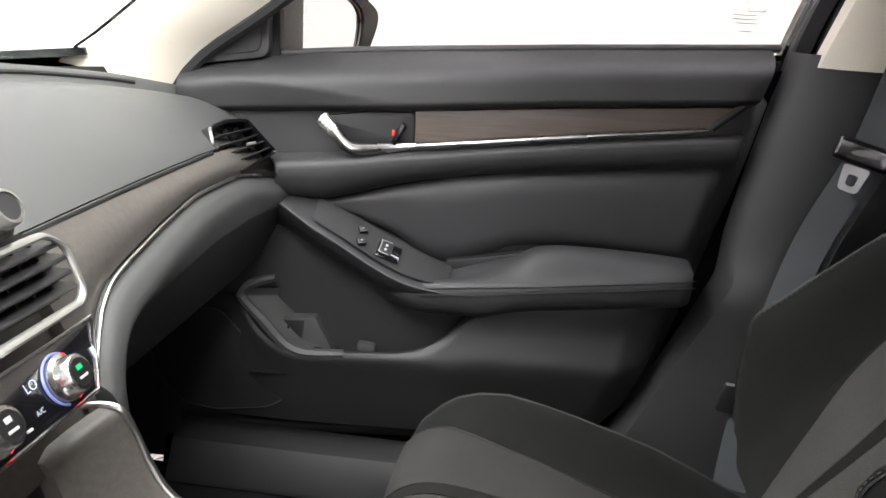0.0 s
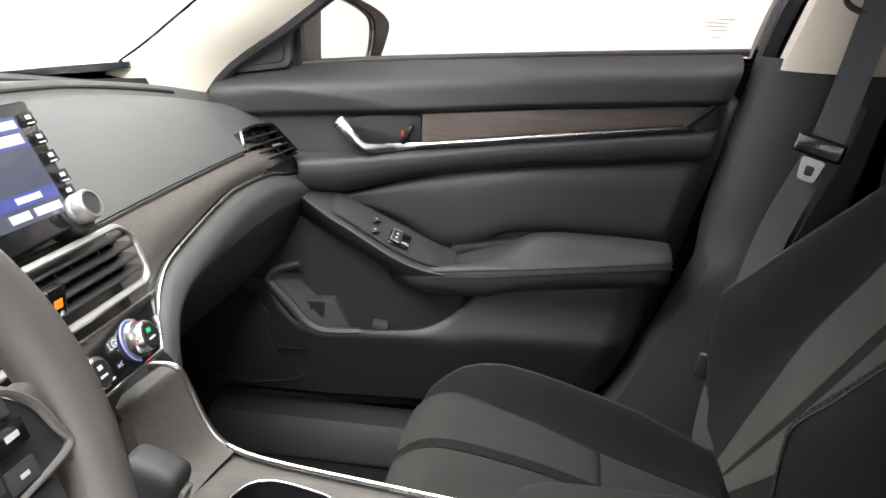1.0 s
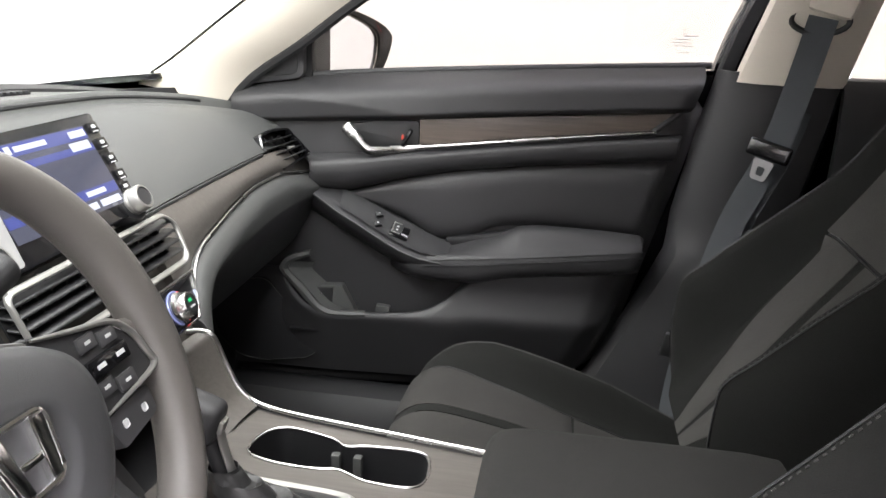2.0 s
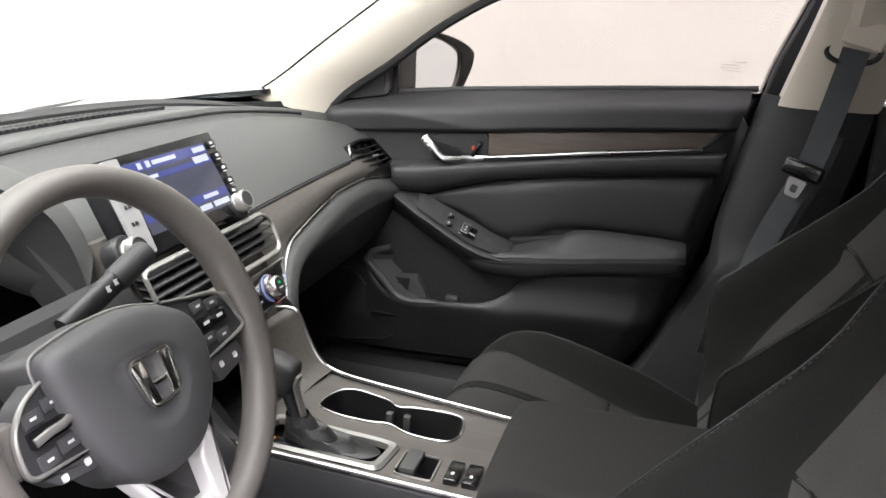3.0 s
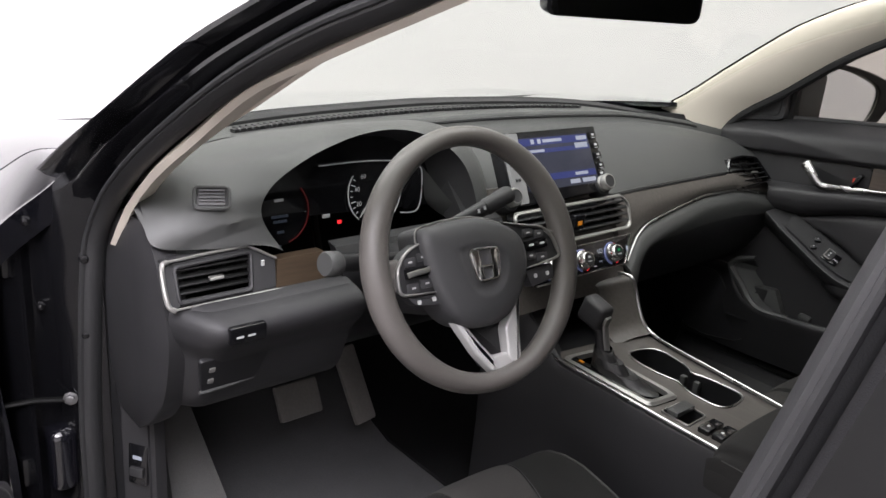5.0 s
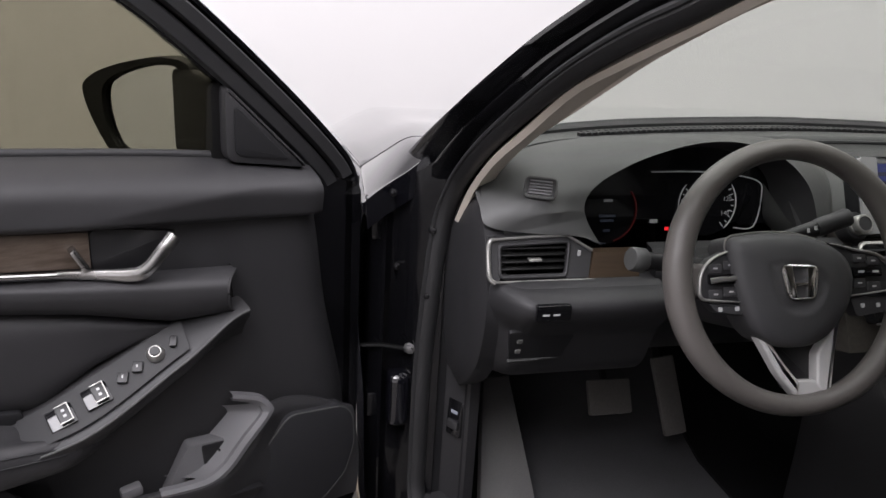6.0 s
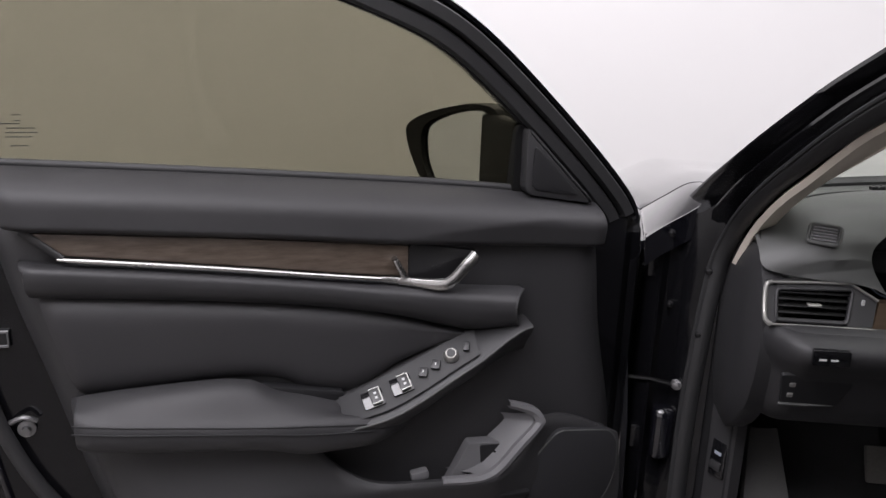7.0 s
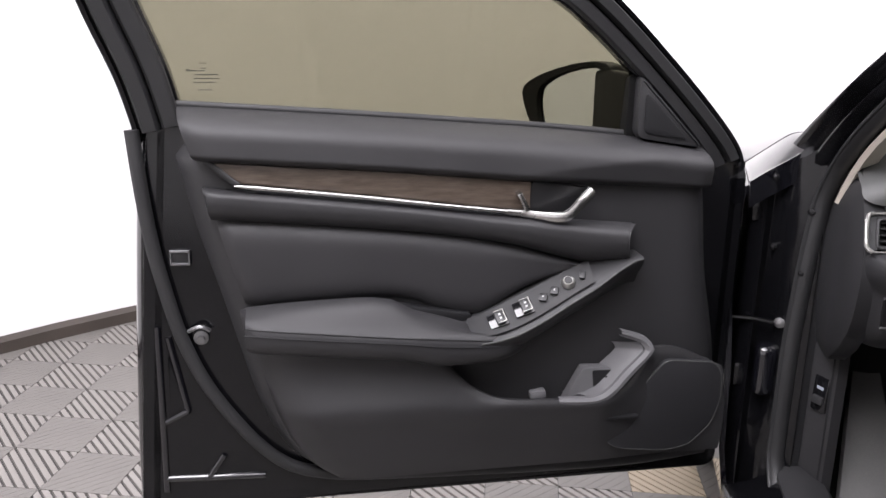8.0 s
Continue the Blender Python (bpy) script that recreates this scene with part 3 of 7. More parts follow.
    # switch console: a wing that runs up from the armrest to the horn
    def wing_row(u):
        zb, zf, wf = D_ARM_B(u) + 0.001, cv((-0.13, 0.835), (-0.10, 0.836), (0.0, 0.786), (0.152, 0.712), (0.215, 0.703))(u), cv((-0.13, 0.030), (-0.1, 0.050), (0.0, 0.070), (0.152, 0.082), (0.215, 0.084))(u)
        zb = cv((-0.13, 0.838), (-0.10, 0.842), (-0.03, 0.833), (0.1, 0.777), (0.19, 0.735), (0.215, 0.728))(u)
        return [(u, 0.0, zb), (u, 0.018, zb), (u, wf - 0.006, zf + 0.004), (u, wf, zf), (u, wf - 0.004, zf - 0.010), (u, wf - 0.025, zf - 0.032), (u, 0.012, zf - 0.052), (u, 0.0, zf - 0.056)]
    part("switch_console", grid([wing_row(lerp(-0.104, 0.215, i / 30)) for i in range(31)]), PLASTIC, d, "sloping black switch console", m, sharp=50)
    # Highlight along the console's edge, drawn as a paler tube.
    part("console_edge_highlight", tube([(u, wing_row(u)[3][1] - 0.001, wing_row(u)[3][2] + 0.001) for u in (lerp(-0.102, 0.19, i / 24) for i in range(25))], 0.0018, n=8), PADL, d, "", m)
    tilt = Vector((0.25, 0.55, 0.8))
    plate = part("switch_plate", grid([[Vector(lerp(Vector(wing_row(u)[1]), Vector(wing_row(u)[2]), s)) + tilt * 0.0055 for s in (0.06, 0.3, 0.6, 0.9)] for u in (lerp(-0.012, 0.205, i / 30) for i in range(31))]), GLOSSY_PLATE, d, "black switch plate", m)

    def on_plate(u, s):
        return Vector(wing_row(u)[1]).lerp(Vector(wing_row(u)[2]), s) + tilt * 0.006
    if driver:
        window_switch(m, on_plate(0.155, 0.5), tilt, plate)
        window_switch(m, on_plate(0.110, 0.5), tilt, plate)
        for u in (0.075, 0.055):
            b = part("lock_button", moved(rbox(0, 0, 0.003, 0.014, 0.016, 0.006, 0.002), facing(on_plate(u, 0.5), tilt)), DARK, plate, m=m)
            part("button_mark", moved(rbox(0, 0, 0.0066, 0.002, 0.004, 0.001, 0), facing(on_plate(u, 0.5), tilt)), WHITE, b, m=m)
        knob = part("mirror_knob", moved(lathe([(0.0125, 0), (0.0125, 0.004), (0.009, 0.009), (0.0085, 0.010), (0.0001, 0.010)]), facing(on_plate(0.03, 0.5), tilt)), SILVER, plate, "round mirror adjuster", m)
        part("knob_face", moved(lathe([(0.007, 0.0102), (0.0065, 0.012), (0.0001, 0.012)]), facing(on_plate(0.03, 0.5), tilt)), DARK, knob, m=m)
        part("lock_button", moved(rbox(0, 0, 0.003, 0.010, 0.016, 0.006, 0.002), facing(on_plate(0.005, 0.5), tilt)), DARK, plate, m=m)
    else:
        window_switch(m, on_plate(0.105, 0.55), tilt, plate, 0.03)
        for k in (0.35, 0.7):
            b = part("lock_button", moved(rbox(0, 0, 0.003, 0.014, 0.012, 0.006, 0.002), facing(on_plate(0.062, k), tilt)), DARK, plate, m=m)
            part("button_mark", moved(rbox(0, 0, 0.0066, 0.003, 0.002, 0.001, 0), facing(on_plate(0.062, k), tilt)), WHITE, b, m=m)

    # lower panel with the map pocket behind its lip
    rows = []
    for i in range(81):
        a = i / 80
        row = []
        for j in range(29):
            s = j / 28
            z = lerp(0.43, 0.69, s)
            u = lerp(D_FRONT(z) + 0.004, D_REAR(z), a)
            top = D_LOW_T(u)
            z = lerp(0.43, top, s)
            u = lerp(D_FRONT(z) + 0.004, D_REAR(z) - 0.002, a)
            fwd = max(0, min(1, (-0.05 - u) / 0.12))
            zz = lerp(0.43, top, s)
            shelf = cv((0.43, 0.016), (0.47, 0.030), (0.53, 0.046), (0.572, 0.058), (0.584, 0.0595), (0.60, 0.054), (0.64, 0.042), (0.70, 0.034))(zz)
            w = lerp(shelf, 0.008 + 0.014 * math.sin(math.pi * min(1, s * 1.3) / 1.3), fwd)
            w -= 0.006 * max(0, (s - 0.95) / 0.05)
            e = min(1, (1 - a) * 14)
            row.append((u, w * (0.3 + 0.7 * math.sqrt(e)), lerp(0.43, D_LOW_T(u), s)))
        rows.append(row)
    part("lower_panel", slab(rows, (0, -0.008, 0)), PLASTIC, d, "black plastic lower door panel with map pocket", m)
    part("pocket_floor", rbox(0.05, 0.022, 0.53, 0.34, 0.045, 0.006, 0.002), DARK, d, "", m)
    rim_out = smooth_line([(0.04, 0.057, 0.574), (0.0, 0.057, 0.570), (-0.038, 0.056, 0.570), (-0.066, 0.054, 0.584), (-0.10, 0.051, 0.620), (-0.134, 0.047, 0.656), (-0.137, 0.045, 0.670), (-0.120, 0.041, 0.688), (-0.078, 0.034, 0.700)], 6)
    rim_in = smooth_line([(0.04, 0.054, 0.583), (0.0, 0.054, 0.581), (-0.030, 0.053, 0.582), (-0.056, 0.050, 0.594), (-0.088, 0.047, 0.628), (-0.118, 0.043, 0.656), (-0.121, 0.041, 0.666), (-0.110, 0.037, 0.677), (-0.078, 0.031, 0.688)], 6)
    # Driver's copy is paler: the light on the open door is in its colour.
    rim_by_light = GREYP if driver else PADL
    part("pocket_rim", grid([[a + Vector((0, -0.012, 0)) for a in rim_out], rim_out, [a.lerp(b, 0.5) + Vector((0, 0.003, 0)) for a, b in zip(rim_out, rim_in)], rim_in, [b + Vector((0, -0.010, 0)) for b in rim_in]]), rim_by_light, d, "grey flat rim of the map pocket", m)
    part("pocket_wall", grid([[b + Vector((0.001, -0.006, 0)), b.lerp(Vector((b.x + 0.030, 0.012, b.z - 0.004)), 0.5), Vector((b.x + 0.042, 0.003, b.z - 0.008))] for b in rim_in[10:42]]), rim_by_light, d, "sloping grey front wall of the pocket", m)
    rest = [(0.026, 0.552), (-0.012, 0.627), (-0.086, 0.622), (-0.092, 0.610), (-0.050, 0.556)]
    part("bottle_rest", prism([(p.x, p.y) for p in rounded(rest, 0.006)], 0.004, 0.026, 0.004, axes="xz"), rim_by_light, d, "moulded bottle rest in the pocket", m)
    # Raised plate; the cavity's shade is put into its dark colour.
    cave = part("rest_shade_plate", prism([(p.x, p.y) for p in rounded([(-0.030, 0.622), (-0.078, 0.620), (-0.084, 0.606), (-0.060, 0.578), (-0.036, 0.568)], 0.006)], 0.010, 0.0275, 0.001, axes="xz"), DARK, d, "dark plate for the recess's shade, with a small white glint", m)
    # Small block whose white mark stands for a highlight.
    part("glint_base", rbox(-0.064, 0.028, 0.600, 0.018, 0.006, 0.020, 0.002), GLOSS, cave, m=m)
    part("switch_mark", rbox(-0.064, 0.0315, 0.600, 0.005, 0.001, 0.005, 0), WHITE, cave, m=m)
    part("pocket_tab", moved(rbox(0, 0, 0, 0.030, 0.018, 0.016, 0.005), pose(0.075, 0.034, 0.586, 0, 8, 0)), rim_by_light, d, "", m)
    # speaker grille
    spk = [(p.x, p.y) for p in rounded([(-0.172, 0.634), (-0.270, 0.624), (-0.286, 0.600), (-0.289, 0.546), (-0.274, 0.498), (-0.232, 0.456), (-0.181, 0.448), (-0.086, 0.460), (-0.048, 0.490)], 0.016)]
    part("speaker_grille", prism(spk, 0.0, 0.030, 0.003, axes="xz"), GRILLE, d, "dark finely perforated speaker grille", m)
    part("grille_rim", tube([(p[0], 0.0285, p[1]) for p in spk], 0.0014, n=6, closed=True, up=(0, 1, 0)), PADL, d, "", m)
    # door edge details
    part("door_seal", tube(smooth_line([(0.748, -0.036, 1.06), (0.742, -0.036, 0.97), (0.734, -0.036, 0.89), (0.720, -0.036, 0.805), (0.692, -0.036, 0.69), (0.642, -0.036, 0.58), (0.554, -0.036, 0.465), (0.465, -0.036, 0.42), (0.3, -0.036, 0.405), (-0.1, -0.036, 0.395), (-0.30, -0.036, 0.41)], 8), 0.012, 0.010, up=(0, 1, 0)), RUBBER, d, "black rubber seal round the door", m)
    latch = part("door_latch", rbox(0.689, -0.050, 0.843, 0.028, 0.018, 0.020, 0.003), DARK, d, "steel latch in the door edge", m)
    part("latch_loop", tube([(0.674, -0.040, 0.832), (0.704, -0.040, 0.833), (0.704, -0.040, 0.855), (0.674, -0.040, 0.854)], 0.003, n=6, closed=True, up=(0, 1, 0)), STEEL, latch, m=m)
    st = part("door_bolt", moved(lathe([(0.013, 0), (0.013, 0.004), (0.007, 0.005), (0.006, 0.012), (0.0001, 0.012)], 14), facing((0.664, -0.044, 0.697), (0, 1, 0))), STEEL, d, "bolt in the door edge", m)
    part("hook", tube(smooth_line([(0.648, -0.036, 0.712), (0.664, -0.03, 0.722), (0.684, -0.036, 0.712)], 4), 0.004, n=6), STEEL, st, m=m)
    part("edge_plate", prism([(p.x, p.y) for p in rounded([(0.722, 0.67), (0.734, 0.545), (0.698, 0.562)], 0.01)], -0.046, -0.042, 0.002, axes="xz"), PAINT, d, "", m)
    # The last, upright rib is added for the highlight on the door edge.
    for a, b in (((0.720, 0.70), (0.695, 0.558)), ((0.735, 0.538), (0.695, 0.558)), ((0.667, 0.422), (0.638, 0.466)), ((0.742, 0.425), (0.567, 0.418)), ((0.744, 0.40), (0.736, 0.72))):
        part("pressed_rib", tube([(a[0], -0.044, a[1]), (b[0], -0.044, b[1])], 0.006, 0.005, n=10, up=(0, 1, 0)), BODY, d, "", m)
    # outside mirror
    # its face runs from (u, w) = (-0.10, -0.15) out to (-0.01, -0.35)
    along, back = Vector((0.41, -0.91, 0)), Vector((0.91, 0.41, 0))
    mc = Vector((-0.064, -0.252, 1.076)) if driver else Vector((-0.058, -0.268, 1.088))
    wide = 1.0 if driver else 1.10
    glass_line = smooth_line([(0.105, 0.020, 0), (0.074, 0.044, 0), (0.010, 0.066, 0), (-0.05, 0.075, 0), (-0.078, 0.066, 0), (-0.088, 0.04, 0), (-0.088, 0.0, 0), (-0.082, -0.042, 0), (-0.064, -0.066, 0), (0.0, -0.074, 0), (0.066, -0.076, 0), (0.092, -0.056, 0), (0.106, -0.02, 0)], 4, True)
    house_line = smooth_line([(0.163, 0.012, 0), (0.140, 0.038, 0), (0.085, 0.060, 0), (0.010, 0.079, 0), (-0.05, 0.087, 0), (-0.096, 0.080, 0), (-0.104, 0.045, 0), (-0.104, 0.0, 0), (-0.100, -0.050, 0), (-0.076, -0.082, 0), (0.0, -0.090, 0), (0.085, -0.092, 0), (0.136, -0.045, 0)], 4, True)

    def ring_at(line, k, depth, shift=0.0):
        return [mc + along * (wide * (q.x * k + shift)) + back * depth + Vector((0, 0, q.y * k)) for q in line]
    tip_by = 0.0 if driver else 0.022
    rows = [ring_at(house_line, k, dp, sh) for k, dp, sh in ((0.12, -0.128, 0.0), (0.45, -0.118, 0.0), (0.72, -0.096, 0.004 + tip_by * 0.6), (0.90, -0.062, 0.006 + tip_by), (0.985, -0.030, 0.004 + tip_by), (1.0, -0.008, tip_by * 0.6), (0.985, 0.006, 0.0))]
    rows += [ring_at(glass_line, 1.03, 0.006), ring_at(glass_line, 1.0, 0.001), ring_at(glass_line, 0.99, -0.008)]
    mir = part("side_mirror", grid(rows, False, True), COVER, d, "black outside mirror", m)
    bm = bmesh.new()
    bm.faces.new([bm.verts.new(q) for q in ring_at(glass_line, 1.0, -0.003)])
    part("mirror_glass", bm, MIRROR, mir, "clear mirror glass", m)
    part("mirror_edge", tube(ring_at(glass_line, 1.0, 0.0), 0.0016, n=6, closed=True), SILVER if not driver else COVER, mir, "thin bevel of the mirror glass", m)
    foot = [(-0.205, 1.005), (-0.086, 1.012), (-0.086, 1.148), (-0.118, 1.150), (-0.16, 1.10)]
    part("mirror_foot", prism([(p.x, p.y) for p in rounded(foot, 0.015)], -0.205, -0.035, 0.004, axes="xz"), COVER, d, "black mirror foot", m)
    return d


def door_axes(place, ux, uy, side):
    k = math.hypot(ux, uy)
    ux, uy = ux / k, uy / k
    wx, wy = (-uy, ux) if side < 0 else (uy, -ux)
    return Matrix(((ux, wx, 0, place[0]), (uy, wy, 0, place[1]), (0, 0, 1, 0), (0, 0, 0, 1)))


DRIVER_DOOR = door_axes((-0.030, -1.219), 0.363, -0.932, -1)
PASSENGER_DOOR = door_axes((0.101, 0.792), 0.9967, 0.0811, 1)
front_door(DRIVER_DOOR, True)
front_door(PASSENGER_DOOR, False)

# ---- dashboard ----
dash = thing("dashboard", "dark grey moulded dashboard with taupe trim band and chrome line", "dashboard")


def face_x(z):
    """How far back the dash face lies at a height."""
    return -0.014 + (0.918 - z) * 0.5


CHROME_Z = cv((0.16, 0.790), (0.173, 0.803), (0.195, 0.822), (0.221, 0.841), (0.257, 0.856), (0.327, 0.868), (0.427, 0.881), (0.51, 0.888), (0.62, 0.886), (0.70, 0.874), (0.78, 0.860))
FRONT_X = cv((0.0, -0.47), (0.3, -0.45), (0.55, -0.395), (0.70, -0.305), (0.79, -0.22))
LIP_X = cv((-0.8, -0.16), (-0.6, -0.25), (0.0, -0.27), (0.45, -0.25), (0.65, -0.20), (0.8, -0.135))
LIP_Z = cv((-0.8, 1.0), (-0.55, 1.035), (0.0, 1.045), (0.45, 1.035), (0.65, 1.015), (0.8, 0.985))
END_X = cv((-0.8, -0.05), (-0.66, -0.04), (-0.622, -0.06), (-0.598, -0.10), (-0.570, -0.16), (-0.25, -0.16), (-0.2, -0.06), (0.17, -0.03), (0.2, -0.016), (0.8, -0.016))
END_Z = cv((-0.8, 0.93), (-0.66, 0.935), (-0.622, 0.94), (-0.598, 0.95), (-0.570, 0.99), (-0.25, 1.02), (-0.2, 0.93), (0.17, 0.915), (0.2, 0.921), (0.55, 0.925), (0.8, 0.915))
rows = []
for i in range(121):
    y = lerp(-0.768, 0.79, i / 120)
    fx, lx, lz, ex, ez = FRONT_X(abs(y)), LIP_X(y), LIP_Z(y), END_X(y), END_Z(y)
    deck = [(lerp(fx, lx, s), y, lz - 0.012 * (1 - s) ** 2 - 0.004 * math.sin(math.pi * s)) for s in (0, 0.15, 0.35, 0.6, 0.8, 0.93, 1.0)]
    drop = [(lx + 0.006, y, lz - 0.004), (lx + 0.012, y, lz - 0.014)]
    face = [(lerp(lx + 0.014, ex, s), y, lerp(lz - 0.020, ez, s) + (0.020 if y > -0.14 else -0.012) * math.sin(math.pi * s) ** 0.8) for s in (0.02, 0.12, 0.25, 0.4, 0.55, 0.7, 0.85, 0.95, 1.0)]
    rows.append(deck + drop + face)
part("dash_top", slab(rows, (-0.03, 0, -0.03)), PADL, dash, "soft grey-black dash top with a raised lip")
# Dark tube laid along the lip as the shade of its crease.
part("lip_crease_shade", tube([(LIP_X(y) + 0.009, y, LIP_Z(y) - 0.009) for y in (lerp(-0.60, 0.70, i / 60) for i in range(61))], 0.0035, n=6), DARK, dash)
# defroster slot along the windscreen
rows = [[(lerp(FRONT_X(abs(y)), LIP_X(y), s), y, LIP_Z(y) + 0.002 - 0.010 * (1 - s) ** 2) for s in (0.50, 0.60)] for y in (lerp(-0.50, 0.42, i / 30) for i in range(31))]
slot = part("defroster_slot", slab(rows, (0, 0, -0.008)), DARK, dash, "long dark defroster slot")
for i in range(70):
    y = lerp(-0.49, 0.41, i / 69)
    part("slat", rbox(lerp(FRONT_X(abs(y)), LIP_X(y), 0.55), y, LIP_Z(y) - 0.0014, 0.03, 0.0022, 0.004, 0), PLASTIC, slot)
rows = [[(lerp(FRONT_X(abs(y)), LIP_X(y), s), y, LIP_Z(y) + 0.004 - 0.012 * (1 - s) ** 2 + 0.010 * (1 - s / 0.16)) for s in (0.0, 0.06, 0.12, 0.16)] for y in (lerp(-0.76, 0.77, i / 40) for i in range(41))]
part("screen_edge_band", slab(rows, (0, 0, -0.006)), RUBBER, dash, "black band along the foot of the windscreen")
# taupe trim band on the passenger side
rows = []
for i in range(61):
    y = lerp(0.158, 0.775, i / 60)
    zt, zb = END_Z(y) - 0.004, CHROME_Z(y)
    rows.append([(face_x(z) + 0.004 + 0.008 * math.sin(math.pi * s), y, z) for s, z in ((s, lerp(zt, zb, s)) for s in (j / 10 for j in range(11)))])
part("trim_band", slab(rows, (-0.02, 0, -0.004)), WOOD_C, dash, "satin taupe trim band")
part("chrome_line", tube([(face_x(CHROME_Z(y)) + 0.010, y, CHROME_Z(y)) for y in (lerp(0.170, 0.765, i / 80) for i in range(81))], 0.0024, n=8), CHROME, dash, "fine chrome line under the trim band")
part("band_shadow_gap", tube([(END_X(y) + 0.004, y, END_Z(y) - 0.003) for y in (lerp(0.16, 0.6, i / 40) for i in range(41))], 0.003, n=6), DARK, dash)
# knee side below the line, glove box
rows = []
for i in range(61):
    y = lerp(0.166, 0.785, i / 60)
    zc = CHROME_Z(y) - 0.004
    x0 = face_x(zc) + 0.006
    k = max(0, min(1, (y - 0.188) / 0.09))
    rows.append([(x0, y, zc), (x0 + 0.016, y, zc - 0.010), (x0 + 0.026, y, zc - 0.03), (lerp(x0 + 0.03, 0.03, k), y, lerp(zc - 0.06, 0.80, k)), (lerp(0.085, 0.0, k), y, lerp(0.66, 0.74, k)), (lerp(0.095, -0.05, k), y, lerp(0.60, 0.68, k)), (lerp(0.06, -0.16, k), y, lerp(0.50, 0.62, k)), (-0.35, y, lerp(0.44, 0.60, k))])
rows = [smooth_line(r, 4) for r in rows]
# One surface in two greys: paler where lit, darker where shade falls.
part("lit_knee_strip", slab([r[:11] for r in rows], (-0.02, 0, 0.0)), PADL, dash, "soft strip below the chrome line in a paler, lit grey")
part("shaded_glove_box", slab([r[10:] for r in rows], (-0.02, 0, 0.0)), PLASTIC, dash, "lower dash with glove box, darkened for its shade")


def vent(name, parent, outline, x0, normal_tilt, slats, ring_mat, bar_mat, vertical=0, depth=0.02, label="", shear=0.0):
    """An air vent on the dash face: outline in (y, z); x0(z) is the face."""
    v = part(name, prism([(p[0], p[1]) for p in outline], -depth, -depth + 0.002, axes="yz", bevel=0), DARK, parent, label, Matrix(((1, 0, shear, x0 - shear * 0.9), (0, 1, 0, 0), (0, 0, 1, 0), (0, 0, 0, 1))))
    mt = Matrix(((1, 0, shear, x0 - shear * 0.9), (0, 1, 0, 0), (0, 0, 1, 0), (0, 0, 0, 1)))
    part("surround", tube([(0.002, p[0], p[1]) for p in outline], 0.003, 0.004, n=8, closed=True, up=(1, 0, 0)), ring_mat, v, "satin silver surround" if ring_mat == SILVER else "", mt)
    ys, zs = [p[0] for p in outline], [p[1] for p in outline]
    for i in range(slats):
        z = lerp(min(zs), max(zs), (i + 1) / (slats + 1))
        hits = []
        for (a, b), (c, e) in zip(outline, outline[1:] + outline[:1]):
            if (b - z) * (e - z) < 0:
                hits.append(lerp(a, c, (z - b) / (e - b)))
        if len(hits) >= 2:
            part("slat", rbox(-0.008, (min(hits) + max(hits)) / 2, z, 0.018, max(hits) - min(hits), 0.0032, 0.001, 1), bar_mat, v, m=mt)
    for i in range(vertical):
        y = lerp(min(ys), max(ys), (i + 1) / (vertical + 1))
        part("fin", rbox(-0.014, y, (min(zs) + max(zs)) / 2, 0.008, 0.0025, (max(zs) - min(zs)) * 0.86, 0), bar_mat, v, m=mt)
    part("tab", rbox(0.003, lerp(min(ys), max(ys), 0.5), lerp(min(zs), max(zs), 0.48), 0.008, 0.020, 0.0035, 0.001), SILVER, v, "bright adjuster tab", mt)
    return v


SH = -0.5
PV = facing((0.005, 0.685, 0.915), (0.86, -0.30, 0.42))
out = rounded([(-0.059, 0.038), (-0.064, 0.010), (-0.030, -0.031), (0.061, -0.014), (0.021, 0.042), (-0.022, 0.045)], 0.006, 3)
end_vent = part("side_vent", moved(prism([(p.x, p.y) for p in out], -0.035, -0.022), PV), DARK, dash, "dark side air vent at the door end")
part("surround", moved(grid([[(p.x * k, p.y * k, h) for p in out] for k, h in ((1.07, -0.03), (1.06, 0.001), (1.02, 0.004), (0.95, 0.001), (0.93, -0.03))], False, True), PV), GLOSS, end_vent, "glossy black surround")
for k in range(1, 5):
    a, b = Vector((-0.062, 0.038)).lerp(Vector((-0.034, -0.030)), k / 5), Vector((0.022, 0.040)).lerp(Vector((0.060, -0.016)), k / 5)
    part("slat", moved(tube([(a.x, a.y, -0.006), ((a.x + b.x) / 2, (a.y + b.y) / 2, -0.005), (b.x, b.y, -0.006)], 0.0016, 0.008, n=8), PV), PLASTIC, end_vent)
for x in (-0.030, -0.008, 0.016):
    part("fin", moved(tube([(x - 0.004, 0.036, -0.017), (x + 0.016, -0.020, -0.017)], 0.0012, 0.005, n=6), PV), PLASTIC, end_vent)
part("tab", moved(rbox(0.012, 0.006, 0.002, 0.018, 0.004, 0.006, 0.001), PV), SILVER, end_vent, "bright adjuster tab")
out = [(p.x, p.y) for p in rounded([(-0.750, 0.938), (-0.640, 0.942), (-0.650, 0.896), (-0.752, 0.896)], 0.006, 3)]
driver_vent = vent("side_vent", dash, out, 0.026, 0, 4, PLASTD, COVER, 6, depth=0.035, label="side air vent in a satin silver frame", shear=SH)
def on_vent(y, z, d=0.0):
    return (0.030 - 0.5 * (z - 0.9) + d, y, z)


ring = [(-0.764, 0.946), (-0.70, 0.949), (-0.644, 0.950), (-0.606, 0.929), (-0.614, 0.893), (-0.70, 0.892), (-0.766, 0.892)]
